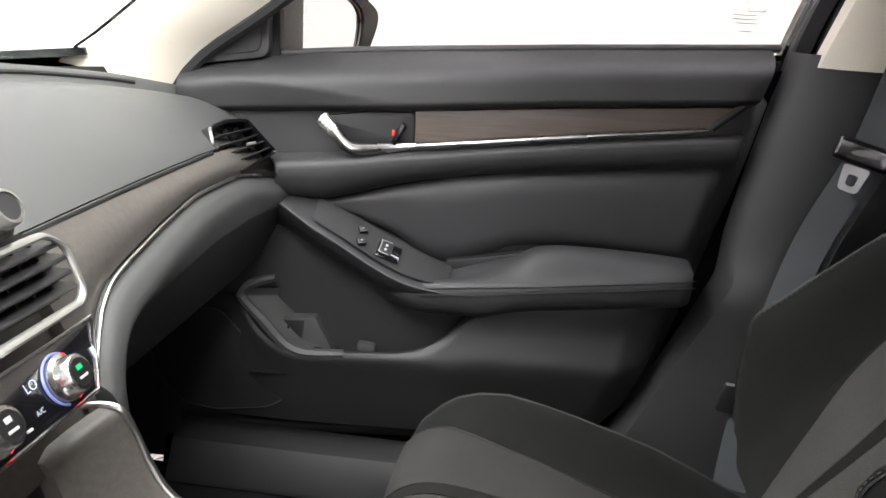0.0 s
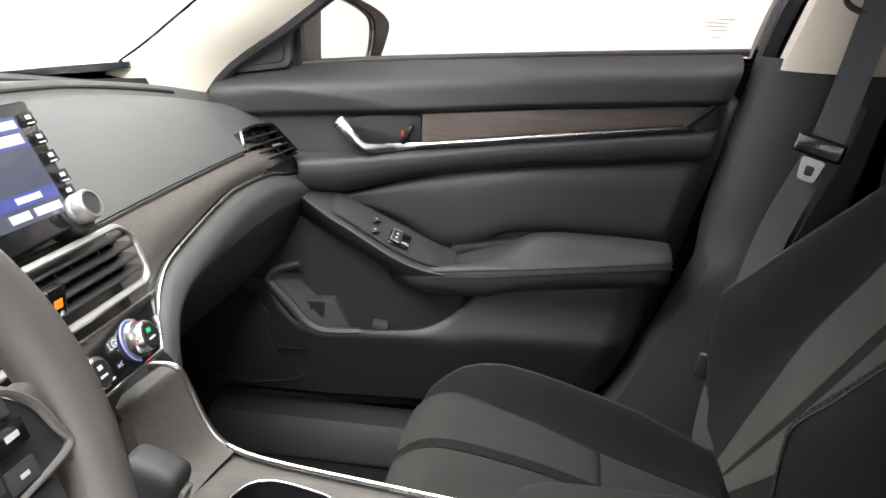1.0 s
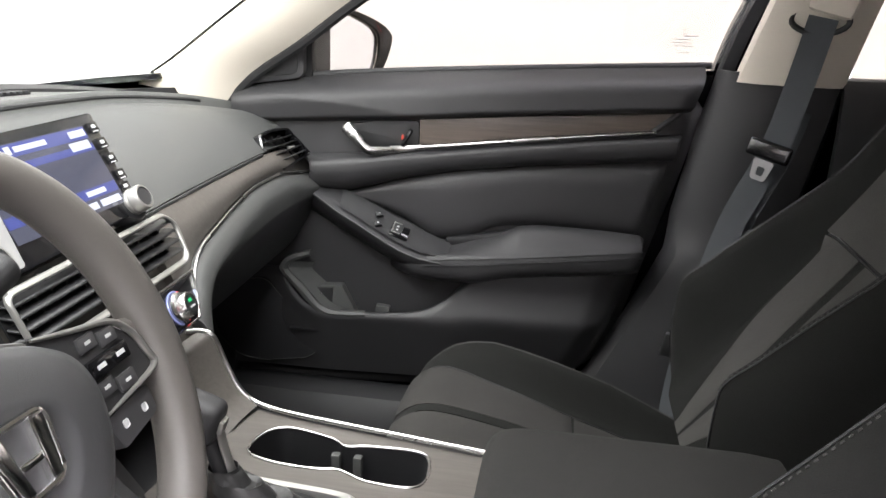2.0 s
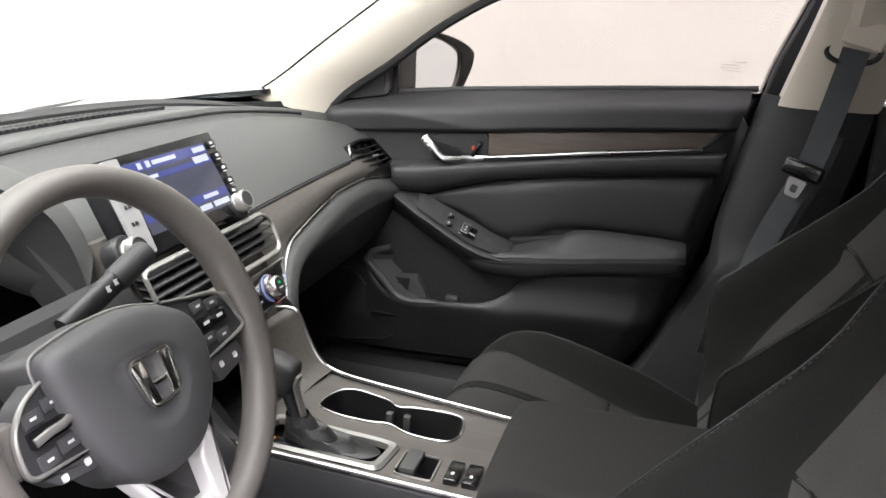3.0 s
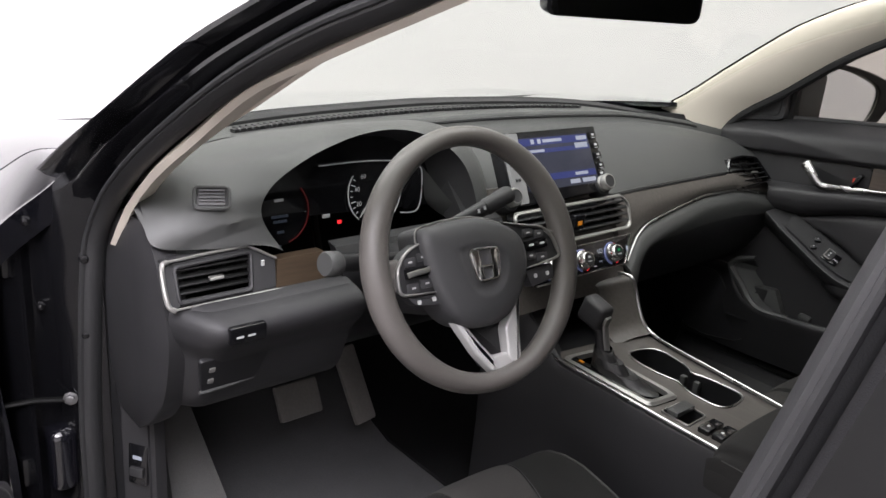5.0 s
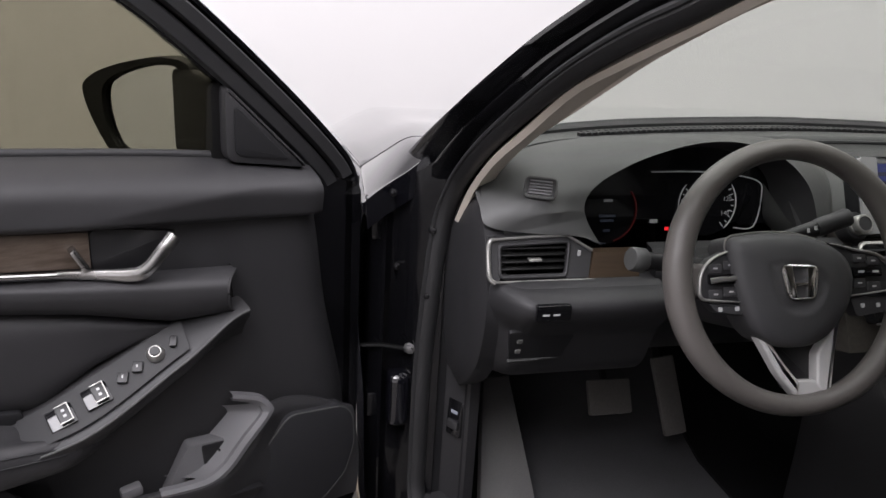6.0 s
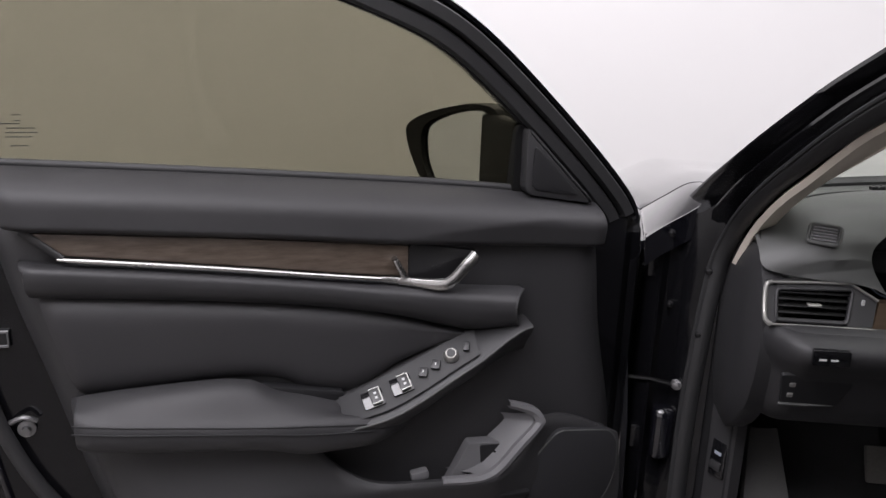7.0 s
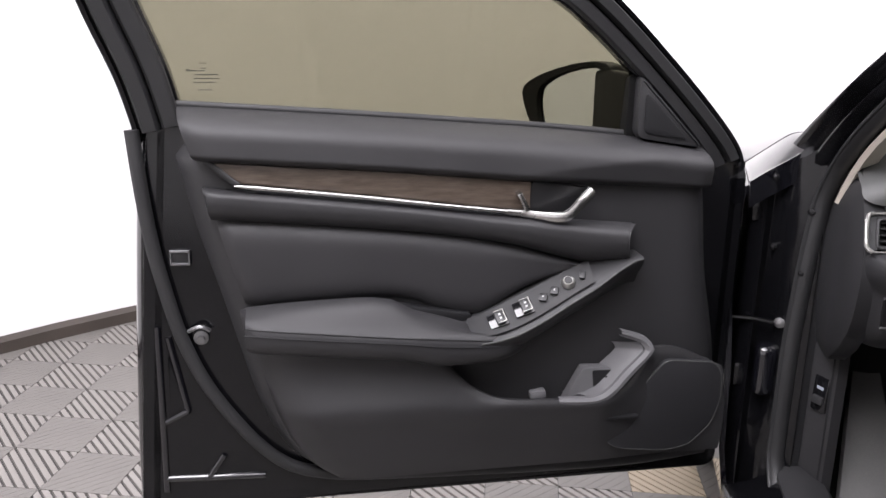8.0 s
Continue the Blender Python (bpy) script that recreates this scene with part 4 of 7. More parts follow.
part("vent_bezel", slab([[on_vent(lerp(a[0], b[0], k), lerp(a[1], b[1], k), -0.001) for k in (0, 0.5, 1)] for a, b in (((-0.764, 0.946), (-0.766, 0.892)), ((-0.750, 0.9465), (-0.752, 0.892)))], (-0.012, 0, 0)), PLASTIC, driver_vent)
part("vent_bezel", slab([[on_vent(lerp(a[0], b[0], k), lerp(a[1], b[1], k), -0.001) for k in (0, 0.5, 1)] for a, b in (((-0.641, 0.950), (-0.650, 0.892)), ((-0.606, 0.929), (-0.614, 0.893)))], (-0.012, 0, 0)), PLASTIC, driver_vent)
part("vent_bezel", slab([[on_vent(lerp(a[0], b[0], k), lerp(a[1], b[1], k), -0.001) for k in (0, 0.5, 1)] for a, b in (((-0.755, 0.9475), (-0.755, 0.938)), ((-0.641, 0.951), (-0.641, 0.942)))], (-0.012, 0, 0)), PLASTIC, driver_vent)
part("vent_mark", rbox(0.019, -0.6275, 0.926, 0.003, 0.004, 0.008, 0), WHITE, driver_vent)
part("vent_frame", tube([on_vent(y, z, 0.002) for y, z in ring[:4]], 0.0022, n=8), SILVER, driver_vent, "thin satin silver frame")
part("vent_frame", tube(smooth_line([on_vent(-0.758, 0.9465, 0.002), on_vent(-0.767, 0.940, 0.003), on_vent(-0.769, 0.90, 0.003), on_vent(-0.760, 0.890, 0.003)], 5), 0.0036, n=8), SILVER, driver_vent)
out = [(p.x, p.y) for p in rounded([(-0.15, 0.934), (0.145, 0.934), (0.163, 0.920), (0.156, 0.884), (0.145, 0.877), (-0.15, 0.877)], 0.01, 4)]
cvent = vent("centre_vent", dash, out, 0.046, 0, 4, SILVER, DARK, 12, label="twin centre air vents in a silver frame", shear=SH)
part("hazard_button", rbox(0.050, 0.0, 0.905, 0.014, 0.028, 0.03, 0.003), GLOSS, cvent, "hazard button with amber mark")
part("hazard_mark", rbox(0.0575, 0.0, 0.905, 0.001, 0.011, 0.008, 0), LED_O, cvent)
# trim and vent background panel, driver and centre
rows = [[(face_x(z) - 0.002, y, z) for z in (lerp(0.962, 0.755, s) for s in (j / 8 for j in range(9)))] for y in (lerp(-0.15, 0.17, i / 12) for i in range(13))]
part("centre_panel", slab(rows, (-0.03, 0, -0.01)), WOOD_C, dash, "satin taupe centre panel")
part("wood_piece", slab([[(0.018 + 0.017 * s, lerp(lerp(-0.604, -0.528, a), lerp(-0.614, -0.533, a), s), lerp(0.926, 0.892, s)) for s in (0, 0.33, 0.66, 1)] for a in (j / 8 for j in range(9))], (-0.02, 0, 0)), WOOD_B, dash, "brown wood piece beside the column")
part("chrome_line", tube([(0.036, -0.764, 0.890), (0.037, -0.70, 0.8905), (0.037, -0.63, 0.8905), (0.038, -0.531, 0.888)], 0.0018, n=8), SILVER, dash, "fine chrome line")
# driver's lower dash
LOWP = [(0.034, 0.888), (0.072, 0.886), (0.094, 0.872), (0.090, 0.850), (0.062, 0.828), (0.050, 0.80), (0.030, 0.755), (-0.01, 0.725), (-0.08, 0.71), (-0.30, 0.70)]
rows = []
for i in range(31):
    y = lerp(-0.772, -0.505, i / 30)
    k = max(0, 1 - (y + 0.772) / 0.06)
    row = smooth_line([(x - 0.09 * k * k, y, z - 0.012 * (1 - k) * (1 if z < 0.85 else 0)) for x, z in LOWP], 4)
    rows.append(row)
part("lower_dash", slab(rows, (-0.02, 0, 0.004)), PLASTD, dash, "black lower dash on the driver's side")
rows = []
for i in range(25):
    y = lerp(-0.51, -0.17, i / 24)
    rows.append(smooth_line([(0.02, y, 0.93), (0.045, y, 0.885), (0.03, y, 0.80), (-0.02, y, 0.745), (-0.12, y, 0.70), (-0.32, y, 0.68)], 4))
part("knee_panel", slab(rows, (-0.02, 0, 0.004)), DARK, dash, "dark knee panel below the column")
sw = part("light_switch_block", moved(prism([(p.x, p.y) for p in rounded([(-0.026, -0.012), (0.026, -0.012), (0.026, 0.012), (-0.026, 0.012)], 0.004)], -0.004, 0.004, 0.002), facing((0.095, -0.690, 0.866), (0.97, 0, -0.05))), GLOSS, dash, "small black switch block")
for k in (-0.012, 0.004):
    part("switch_mark", moved(rbox(k, -0.002, 0.0042, 0.010, 0.0028, 0.001, 0), facing((0.095, -0.690, 0.866), (0.97, 0, -0.05))), WHITE, sw)
pk = part("pocket_panel", moved(prism([(p.x, p.y) for p in rounded([(-0.055, 0.028), (0.052, 0.030), (0.034, -0.027), (-0.046, -0.030)], 0.006)], -0.004, 0.003, 0.002), facing((0.052, -0.686, 0.796), (0.95, 0, -0.3))), DARK, dash, "dark switch panel with two button marks")
for dz in (0.010, -0.010):
    part("button", moved(rbox(-0.036, dz, 0.003, 0.009, 0.008, 0.004, 0.002), facing((0.052, -0.686, 0.796), (0.95, 0, -0.3))), SILVER, pk)
# end cap beside the door opening
CAP_X = cv((0.655, -0.09), (0.70, -0.03), (0.76, 0.012), (0.84, 0.030), (0.885, 0.020), (0.95, -0.008), (0.985, -0.04))
rows = []
for i in range(25):
    z = lerp(0.655, 0.985, i / 24)
    e = math.sin(math.pi * i / 24) ** 0.5
    rows.append([(lerp(-0.16, CAP_X(z), s), -0.768 - 0.018 * e * (1 - max(0, (s - 0.6) / 0.4) ** 2), z) for s in (0, 0.2, 0.4, 0.6, 0.7, 0.8, 0.87, 0.93, 0.97, 1)])
part("end_cap", slab(rows, (0, 0.03, 0)), PLASTD, dash, "rounded black dash end cap", sharp=60)
# The light on the slanted lip is put into its paler colour.
part("pocket_lip", slab([[(0.058, -0.646, 0.826), (0.046, -0.652, 0.800), (0.040, -0.662, 0.772)], [(0.060, -0.630, 0.828), (0.048, -0.638, 0.800), (0.040, -0.650, 0.768)]], (-0.012, 0, 0)), PADL, pk, "slanted lip of the pocket, coloured paler where lit")
part("pocket_lip", tube([(0.046, -0.735, 0.768), (0.046, -0.70, 0.768), (0.044, -0.655, 0.770)], 0.003, n=6), PADL, pk)
dv = part("demister_vent", moved(prism([(p.x, p.y) for p in rounded([(-0.021, -0.014), (0.021, -0.014), (0.021, 0.014), (-0.021, 0.014)], 0.006)], -0.006, 0.0035, 0.002), facing((-0.012, -0.686, 1.017), (0.75, -0.35, 0.55))), DARK, dash, "small slatted side demister")
for i in range(5):
    part("slat", moved(rbox(0, lerp(-0.0095, 0.0095, i / 4), 0.002, 0.033, 0.0020, 0.009, 0), facing((-0.012, -0.686, 1.017), (0.75, -0.35, 0.55))), GREYP, dv)
part("frame", moved(tube([(p.x, p.y, 0.004) for p in rounded([(-0.022, -0.015), (0.022, -0.015), (0.022, 0.015), (-0.022, 0.015)], 0.007)], 0.0028, n=8, closed=True), facing((-0.012, -0.686, 1.017), (0.75, -0.35, 0.55))), PADL, dv)

# instrument hood and gauges
EDGE = smooth_line([(0.014, -0.592, 0.936), (0.004, -0.611, 0.966), (-0.005, -0.617, 0.990), (-0.014, -0.606, 1.010), (-0.030, -0.576, 1.027), (-0.045, -0.525, 1.047), (-0.056, -0.475, 1.061), (-0.065, -0.415, 1.073), (-0.068, -0.350, 1.077), (-0.066, -0.290, 1.067), (-0.058, -0.240, 1.044), (-0.045, -0.205, 1.008), (-0.030, -0.190, 0.960), (-0.020, -0.186, 0.915)], 5)
FOOT = smooth_line([(0.012, -0.628, 0.950), (0.006, -0.700, 0.954), (-0.006, -0.764, 0.962), (-0.030, -0.772, 0.985), (-0.075, -0.768, 1.006), (-0.125, -0.740, 1.026), (-0.185, -0.660, 1.040), (-0.235, -0.540, 1.046), (-0.258, -0.380, 1.048), (-0.262, -0.250, 1.048), (-0.250, -0.150, 1.046), (-0.200, -0.105, 1.034), (-0.120, -0.110, 1.000), (-0.060, -0.135, 0.950)], 5)
line = [Vector((0, q.y, q.z)) for q in EDGE]
cy, cz = -0.41, 0.93
rows = []
for k in range(9):
    s = k / 8
    rows.append([o.lerp(e, s) + Vector((0.010, 0, 0.016 - 0.010 * max(0, 1 - abs(i - 35) / 30))) * math.sin(math.pi * s) ** 0.9 * (0.15 if i < 8 else 1) for i, (o, e) in enumerate(zip(FOOT, EDGE))])
throat = [EDGE]
for k, into in ((0.03, 0.004), (0.10, 0.010), (0.5, 0.05), (1.0, 0.11)):
    throat.append([Vector((q.x - into if k < 0.9 else -0.135, cy + (q.y - cy) * lerp(1, 0.90, k), cz + (q.z - cz) * lerp(1, 0.82, k))) for q in EDGE])
hood = part("instrument_hood", grid(rows), PADL, dash, "soft grey-black cowl round the instruments", sharp=50)
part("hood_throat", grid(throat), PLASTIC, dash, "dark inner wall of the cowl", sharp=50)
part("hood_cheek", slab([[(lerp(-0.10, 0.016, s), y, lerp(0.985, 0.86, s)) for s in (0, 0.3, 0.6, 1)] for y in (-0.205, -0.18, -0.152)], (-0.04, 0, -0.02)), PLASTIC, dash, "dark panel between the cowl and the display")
# A dark tube carries the shadow in the groove, thinning at both ends.
part("hood_groove_shade", tube([o + Vector((0.004, 0.006, 0.001)) for o in FOOT[17:36]], 0.004, n=6, taper=lambda t: math.sin(math.pi * t) ** 0.6), DARK, dash, "dark line for the groove's shade beside the cowl")
part("gauge_well", prism([(p.y, p.z) for p in (Vector((0, cy + (q.y - cy) * 0.93, cz + (q.z - cz) * 0.87)) for q in line)], -0.15, -0.130, axes="yz"), GLOSS, dash, "glossy black gauge panel")
LOW = material("gauge_dim", (0.03, 0.03, 0.035), 0.3, emit=(0.3, 0.4, 0.6), emit_power=0.02)


def gauge(y, z, r, arc, mat, needle):
    place = facing((-0.128, y, z), (1, 0, 0.15))
    ring_pts = [(r * math.cos(a), r * math.sin(a), 0.002) for a in (lerp(radians(arc[0]), radians(arc[1]), i / 40) for i in range(41))]
    g = part("gauge", moved(lathe([(r * 1.0, 0), (r * 1.0, 0.001), (0.0001, 0.001)], 32), place), GLOSS, dash, "round gauge with pale ticks")
    part("gauge_arc", moved(tube(ring_pts, 0.0012, n=6), place), mat, g)
    for i in range(25 if needle is not None else 0):
        a = lerp(radians(arc[0]), radians(arc[1]), i / 24)
        ln = 0.009 if i % 3 == 0 else 0.005
        part("tick", moved(rbox(r * 0.93 - ln / 2, 0, 0.002, ln, 0.0016, 0.001, 0), place @ Matrix.Rotation(a, 4, "Z")), WHITE, g)
    if needle is not None:
        part("needle", moved(rbox(r * 0.42, 0, 0.004, r * 0.8, 0.003, 0.002, 0), place @ Matrix.Rotation(radians(needle), 4, "Z")), WHITE, g, "white needle")
    return g, place


g, place = gauge(-0.335, 0.955, 0.055, (-50, 230), WHITE, 228)
for i, word in enumerate(("20", "40", "60", "80", "100", "120", "140")):
    a = radians(lerp(205, -25, i / 6))
    t = bpy.data.curves.new("number", "FONT")
    t.body, t.size, t.align_x, t.align_y = word, 0.011, "CENTER", "CENTER"
    o = new("number", t)
    o.data.materials.append(WHITE)
    o.matrix_world = place @ Matrix.Translation((0.038 * math.cos(a), 0.038 * math.sin(a), 0.003))
    o.parent = g
g, place = gauge(-0.52, 0.945, 0.055, (90, 270), LOW, None)
part("red_arc", moved(tube([(0.052 * math.cos(a), 0.052 * math.sin(a), 0.004) for a in (lerp(radians(-75), radians(40), i / 20) for i in range(21))], 0.0012, n=6), place), DIMRED, g, "red arc of the left dial")
for dz, wd in ((0.018, 0.016), (-0.008, 0.030), (-0.016, 0.024), (-0.033, 0.012)):
    part("text_bar", moved(rbox(0, dz, 0.003, wd, 0.004, 0.001, 0), place), WHITE if dz > 0 else LOW, g)
part("warning_lamp", rbox(-0.127, -0.405, 0.912, 0.003, 0.007, 0.006, 0.001), LED_R, dash, "lit red warning lamp")
part("text_bar", rbox(-0.127, -0.432, 0.926, 0.002, 0.014, 0.006, 0), WHITE, dash)
part("side_gauge", prism([(p.x, p.y) for p in rounded([(-0.272, 0.915), (-0.24, 0.915), (-0.236, 0.975), (-0.262, 0.995)], 0.01)], -0.13, -0.126, 0.001, axes="yz"), GLOSS, dash)
part("gauge_rim", tube(smooth_line([(-0.125, -0.277, 0.912), (-0.125, -0.238, 0.914), (-0.125, -0.233, 0.97), (-0.125, -0.25, 0.998), (-0.125, -0.34, 1.012), (-0.125, -0.45, 1.013)], 5), 0.0012, n=6), WHITE, dash)

# display
SC = facing((-0.010, -0.003, 1.003), (0.86, -0.03, 0.50))
disp = thing("touch_display", "tilted touch display with blue menu, buttons and two silver knobs", "display")
part("display_body", moved(prism([(p.x, p.y) for p in rounded([(-0.136, -0.072), (0.108, -0.063), (0.124, 0.066), (-0.130, 0.065)], 0.007)], -0.03, 0.0, 0.003), SC), GLOSS, disp, "glossy black bezel")
scr = part("screen", moved(prism([(-0.092, -0.046), (0.094, -0.046), (0.094, 0.052), (-0.092, 0.052)], 0.0005, 0.0015), SC), SCREEN, disp, "lit screen with a dark blue menu")
part("menu_bar", moved(rbox(0.0, 0.044, 0.002, 0.184, 0.014, 0.001, 0), SC), SCREEN_B, scr)
part("menu_bar", moved(rbox(0.0, 0.026, 0.002, 0.184, 0.008, 0.001, 0), SC), SCREEN_B, scr)
part("menu_bar", moved(rbox(0.0, -0.024, 0.002, 0.184, 0.012, 0.001, 0), SC), SCREEN_B, scr)
for x, y, wd, ht in ((0.075, 0.044, 0.028, 0.008), (-0.004, 0.044, 0.05, 0.006), (-0.055, 0.044, 0.008, 0.009), (-0.038, 0.044, 0.008, 0.009), (-0.05, 0.026, 0.04, 0.005), (0.07, 0.030, 0.034, 0.010), (0.052, -0.024, 0.034, 0.006), (0.03, -0.038, 0.026, 0.008), (0.068, -0.038, 0.036, 0.008)):
    part("text_bar", moved(rbox(x, y, 0.0027, wd, ht, 0.001, 0), SC), SCREEN_W, scr)
for k, y in enumerate((0.047, 0.027, 0.007, -0.014, -0.030)):
    b = part("side_button", moved(rbox(0.110 - 0.004 * (k == 4), y, 0.0012, 0.018, 0.013, 0.003, 0.001), SC), GLOSS, disp)
    part("button_mark", moved(rbox(0.110 - 0.004 * (k == 4), y + 0.001, 0.0029, 0.007, 0.004, 0.0006, 0), SC), WHITE, b)
    part("button_mark", moved(rbox(0.110 - 0.004 * (k == 4), y - 0.005, 0.0029, 0.010, 0.0012, 0.0006, 0), SC), WHITE, b)
bm = prism([(p.x, p.y) for p in rounded([(-0.133, -0.068), (-0.098, -0.066), (-0.098, 0.059), (-0.127, 0.060)], 0.004)], 0.0, 0.0012)
# Top edge tilted out to catch the window's reflection.
for v in bm.verts:
    v.co.z += max(0, (v.co.y + 0.068)) * 0.10 * (v.co.z > 0.001)
lp = part("left_panel", moved(bm, SC), SHINE, disp, "black strip silvered for its glare, with dark button marks")
for y in (0.022, -0.002, -0.024):
    for dx, wd in ((-0.004, 0.004), (0.003, 0.005)):
        part("button_mark", moved(rbox(-0.116 + dx, y, 0.0022 + (y + 0.068) * 0.10, wd, 0.005, 0.0008, 0), SC), DARK, lp)
for x, y in ((0.104, -0.050), (-0.141, -0.053)):
    kb = part("tuning_knob", moved(lathe([(0.0160, 0.0), (0.0160, 0.004), (0.0140, 0.0055), (0.0140, 0.0075), (0.0160, 0.009), (0.0155, 0.017), (0.0140, 0.0195), (0.0118, 0.0197)], 28), SC @ Matrix.Translation((x, y, 0))), SILVER, disp, "knurled silver knob")
    part("knob_face", moved(lathe([(0.0119, 0.0196), (0.0112, 0.0185), (0.0001, 0.0185)], 28), SC @ Matrix.Translation((x, y, 0))), PLASTIC, kb, "grey knob face")
    part("knob_foot", moved(lathe([(0.024, -0.025), (0.024, -0.004), (0.0215, 0.0005), (0.0165, 0.001)], 28), SC @ Matrix.Translation((x, y, 0))), DARK, kb)

# climate controls
CC = facing((0.080, -0.005, 0.838), (0.80, 0, 0.42))
clim = thing("climate_control", "climate panel with two ringed knobs and small displays", "climate panel")
part("panel_face", moved(prism([(p.x, p.y) for p in rounded([(-0.130, -0.022), (0.112, -0.022), (0.124, -0.006), (0.148, 0.029), (-0.150, 0.029)], 0.005)], -0.02, 0.002, 0.002), CC), GLOSS, clim, "glossy black panel")
part("panel_edge", moved(tube([(-0.152, 0.030, 0.002), (0.0, 0.030, 0.002), (0.150, 0.030, 0.002), (0.126, -0.006, 0.002), (0.113, -0.023, 0.002), (0.0, -0.023, 0.002), (-0.132, -0.023, 0.002)], 0.0017, n=6), CC), CHROME, clim)
for x in (-0.092, -0.004, 0.082):
    kb = part("climate_knob", moved(lathe([(0.0190, 0.002), (0.0190, 0.007), (0.0160, 0.009), (0.0152, 0.019), (0.0136, 0.021), (0.0112, 0.0212)], 32), CC @ Matrix.Translation((x, 0.002, 0))), CHROME, clim, "chrome-ringed climate knob")
    part("knob_face", moved(lathe([(0.0114, 0.0210), (0.0001, 0.0210)], 32), CC @ Matrix.Translation((x, 0.002, 0))), DARK, kb)
    part("knob_mark", moved(rbox(x, 0.006, 0.0214, 0.006, 0.004, 0.001, 0), CC), LED_G if x > 0 else WHITE, kb)
    part("knob_mark", moved(rbox(x, -0.002, 0.0214, 0.010, 0.002, 0.001, 0), CC), WHITE, kb)
    part("light_ring", moved(tube([(x + 0.0206 * math.cos(a), 0.002 + 0.0206 * math.sin(a), 0.003) for a in (lerp(radians(60), radians(250), i / 20) for i in range(21))], 0.0012, n=6), CC), LED_B, kb, "blue light ring")
    part("light_ring", moved(tube([(x + 0.0206 * math.cos(a), 0.002 + 0.0206 * math.sin(a), 0.003) for a in (lerp(radians(-70), radians(55), i / 20) for i in range(21))], 0.0012, n=6), CC), LED_R, kb, "red light ring")
for word, x, y, size in (("LO", 0.050, 0.008, 0.011), ("LO", -0.060, 0.008, 0.011), ("A/C", 0.046, -0.010, 0.006)):
    t = bpy.data.curves.new("writing", "FONT")
    t.body, t.size, t.align_x = word, size, "CENTER"
    o = new("writing", t)
    o.data.materials.append(SCREEN_W)
    o.matrix_world = CC @ Matrix.Translation((x, y, 0.0026))
    o.parent = clim
for x, wd in ((0.130, 0.005),):
    part("display_mark", moved(rbox(x, 0.004, 0.0025, wd, 0.010, 0.001, 0), CC), SCREEN_W, clim)
for x in (0.028, -0.030, -0.058):
    part("button_mark", moved(rbox(x, -0.014, 0.0025, 0.006, 0.0018, 0.001, 0), CC), WHITE, clim)

# ---- steering wheel ----
SWM = facing((0.216, -0.408, 0.9586), (math.cos(radians(22.3)), -0.019, math.sin(radians(22.3))))
wheel = thing("steering_wheel", "dark grey three-spoke steering wheel with silver trim", "steering wheel")
part("rim", moved(grid([[((0.1685 + (0.0165 + 0.0025 * math.cos(2 * t)) * math.cos(p)) * math.cos(t), (0.1685 + (0.0165 + 0.0025 * math.cos(2 * t)) * math.cos(p)) * math.sin(t), 0.0185 * math.sin(p)) for p in (2 * math.pi * j / 16 for j in range(16))] for t in (2 * math.pi * i / 96 for i in range(96))], True, True), SWM), RIM, wheel, "grey-brown grained rim")
hubo = smooth_line([(-0.100, 0.048, 0), (-0.074, 0.056, 0), (-0.030, 0.058, 0), (0.008, 0.054, 0), (0.048, 0.040, 0), (0.072, 0.020, 0), (0.079, -0.010, 0), (0.067, -0.046, 0), (0.036, -0.080, 0), (0.004, -0.092, 0), (-0.038, -0.089, 0), (-0.068, -0.068, 0), (-0.087, -0.030, 0), (-0.098, 0.012, 0)], 5, True)
HX, HY = -0.011, -0.012
hubrows = []
for k, h in ((0.98, -0.040), (1.0, 0.0), (0.99, 0.009), (0.95, 0.0165), (0.85, 0.0215), (0.68, 0.0245), (0.52, 0.0262), (0.45, 0.0266), (0.42, 0.0246), (0.25, 0.0240), (0.001, 0.0240)):
    hubrows.append([(HX + (q.x - HX) * k, HY + (q.y - HY) * k, h) for q in hubo])
hub = part("airbag_cover", moved(grid(hubrows, False, True), SWM), HUB, wheel, "dark grey airbag cover with a dished middle", sharp=60)
part("cover_line", moved(tube([(q.x * 1.012, q.y * 1.012, 0.004) for q in hubo[66:] + hubo[:24]], 0.0014, n=6), SWM), SILVER, hub, "fine pale line round the cover's top")
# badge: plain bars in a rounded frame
bdg = [(p.x, p.y) for p in rounded([(-0.0375, 0.0145), (0.0145, 0.0120), (0.0095, -0.0290), (-0.0290, -0.0290)], 0.010)]
part("badge_frame", moved(tube([(x, y, 0.0265) for x, y in bdg], 0.0024, 0.0030, n=8, closed=True), SWM), BRIGHT, hub, "chrome badge frame")
for pts in ([(-0.0345, 0.0125), (-0.0225, 0.0125), (-0.0170, -0.0270), (-0.0255, -0.0270)], [(-0.0005, 0.0115), (0.0115, 0.0110), (0.0065, -0.0270), (-0.0025, -0.0270)], [(-0.0200, -0.0080), (-0.0015, -0.0085), (-0.0020, -0.0135), (-0.0190, -0.0130)]):
    part("badge_bar", moved(prism([(p.x, p.y) for p in rounded(pts, 0.0015, 2)], 0.024, 0.0295, 0.0015), SWM), BRIGHT, hub)
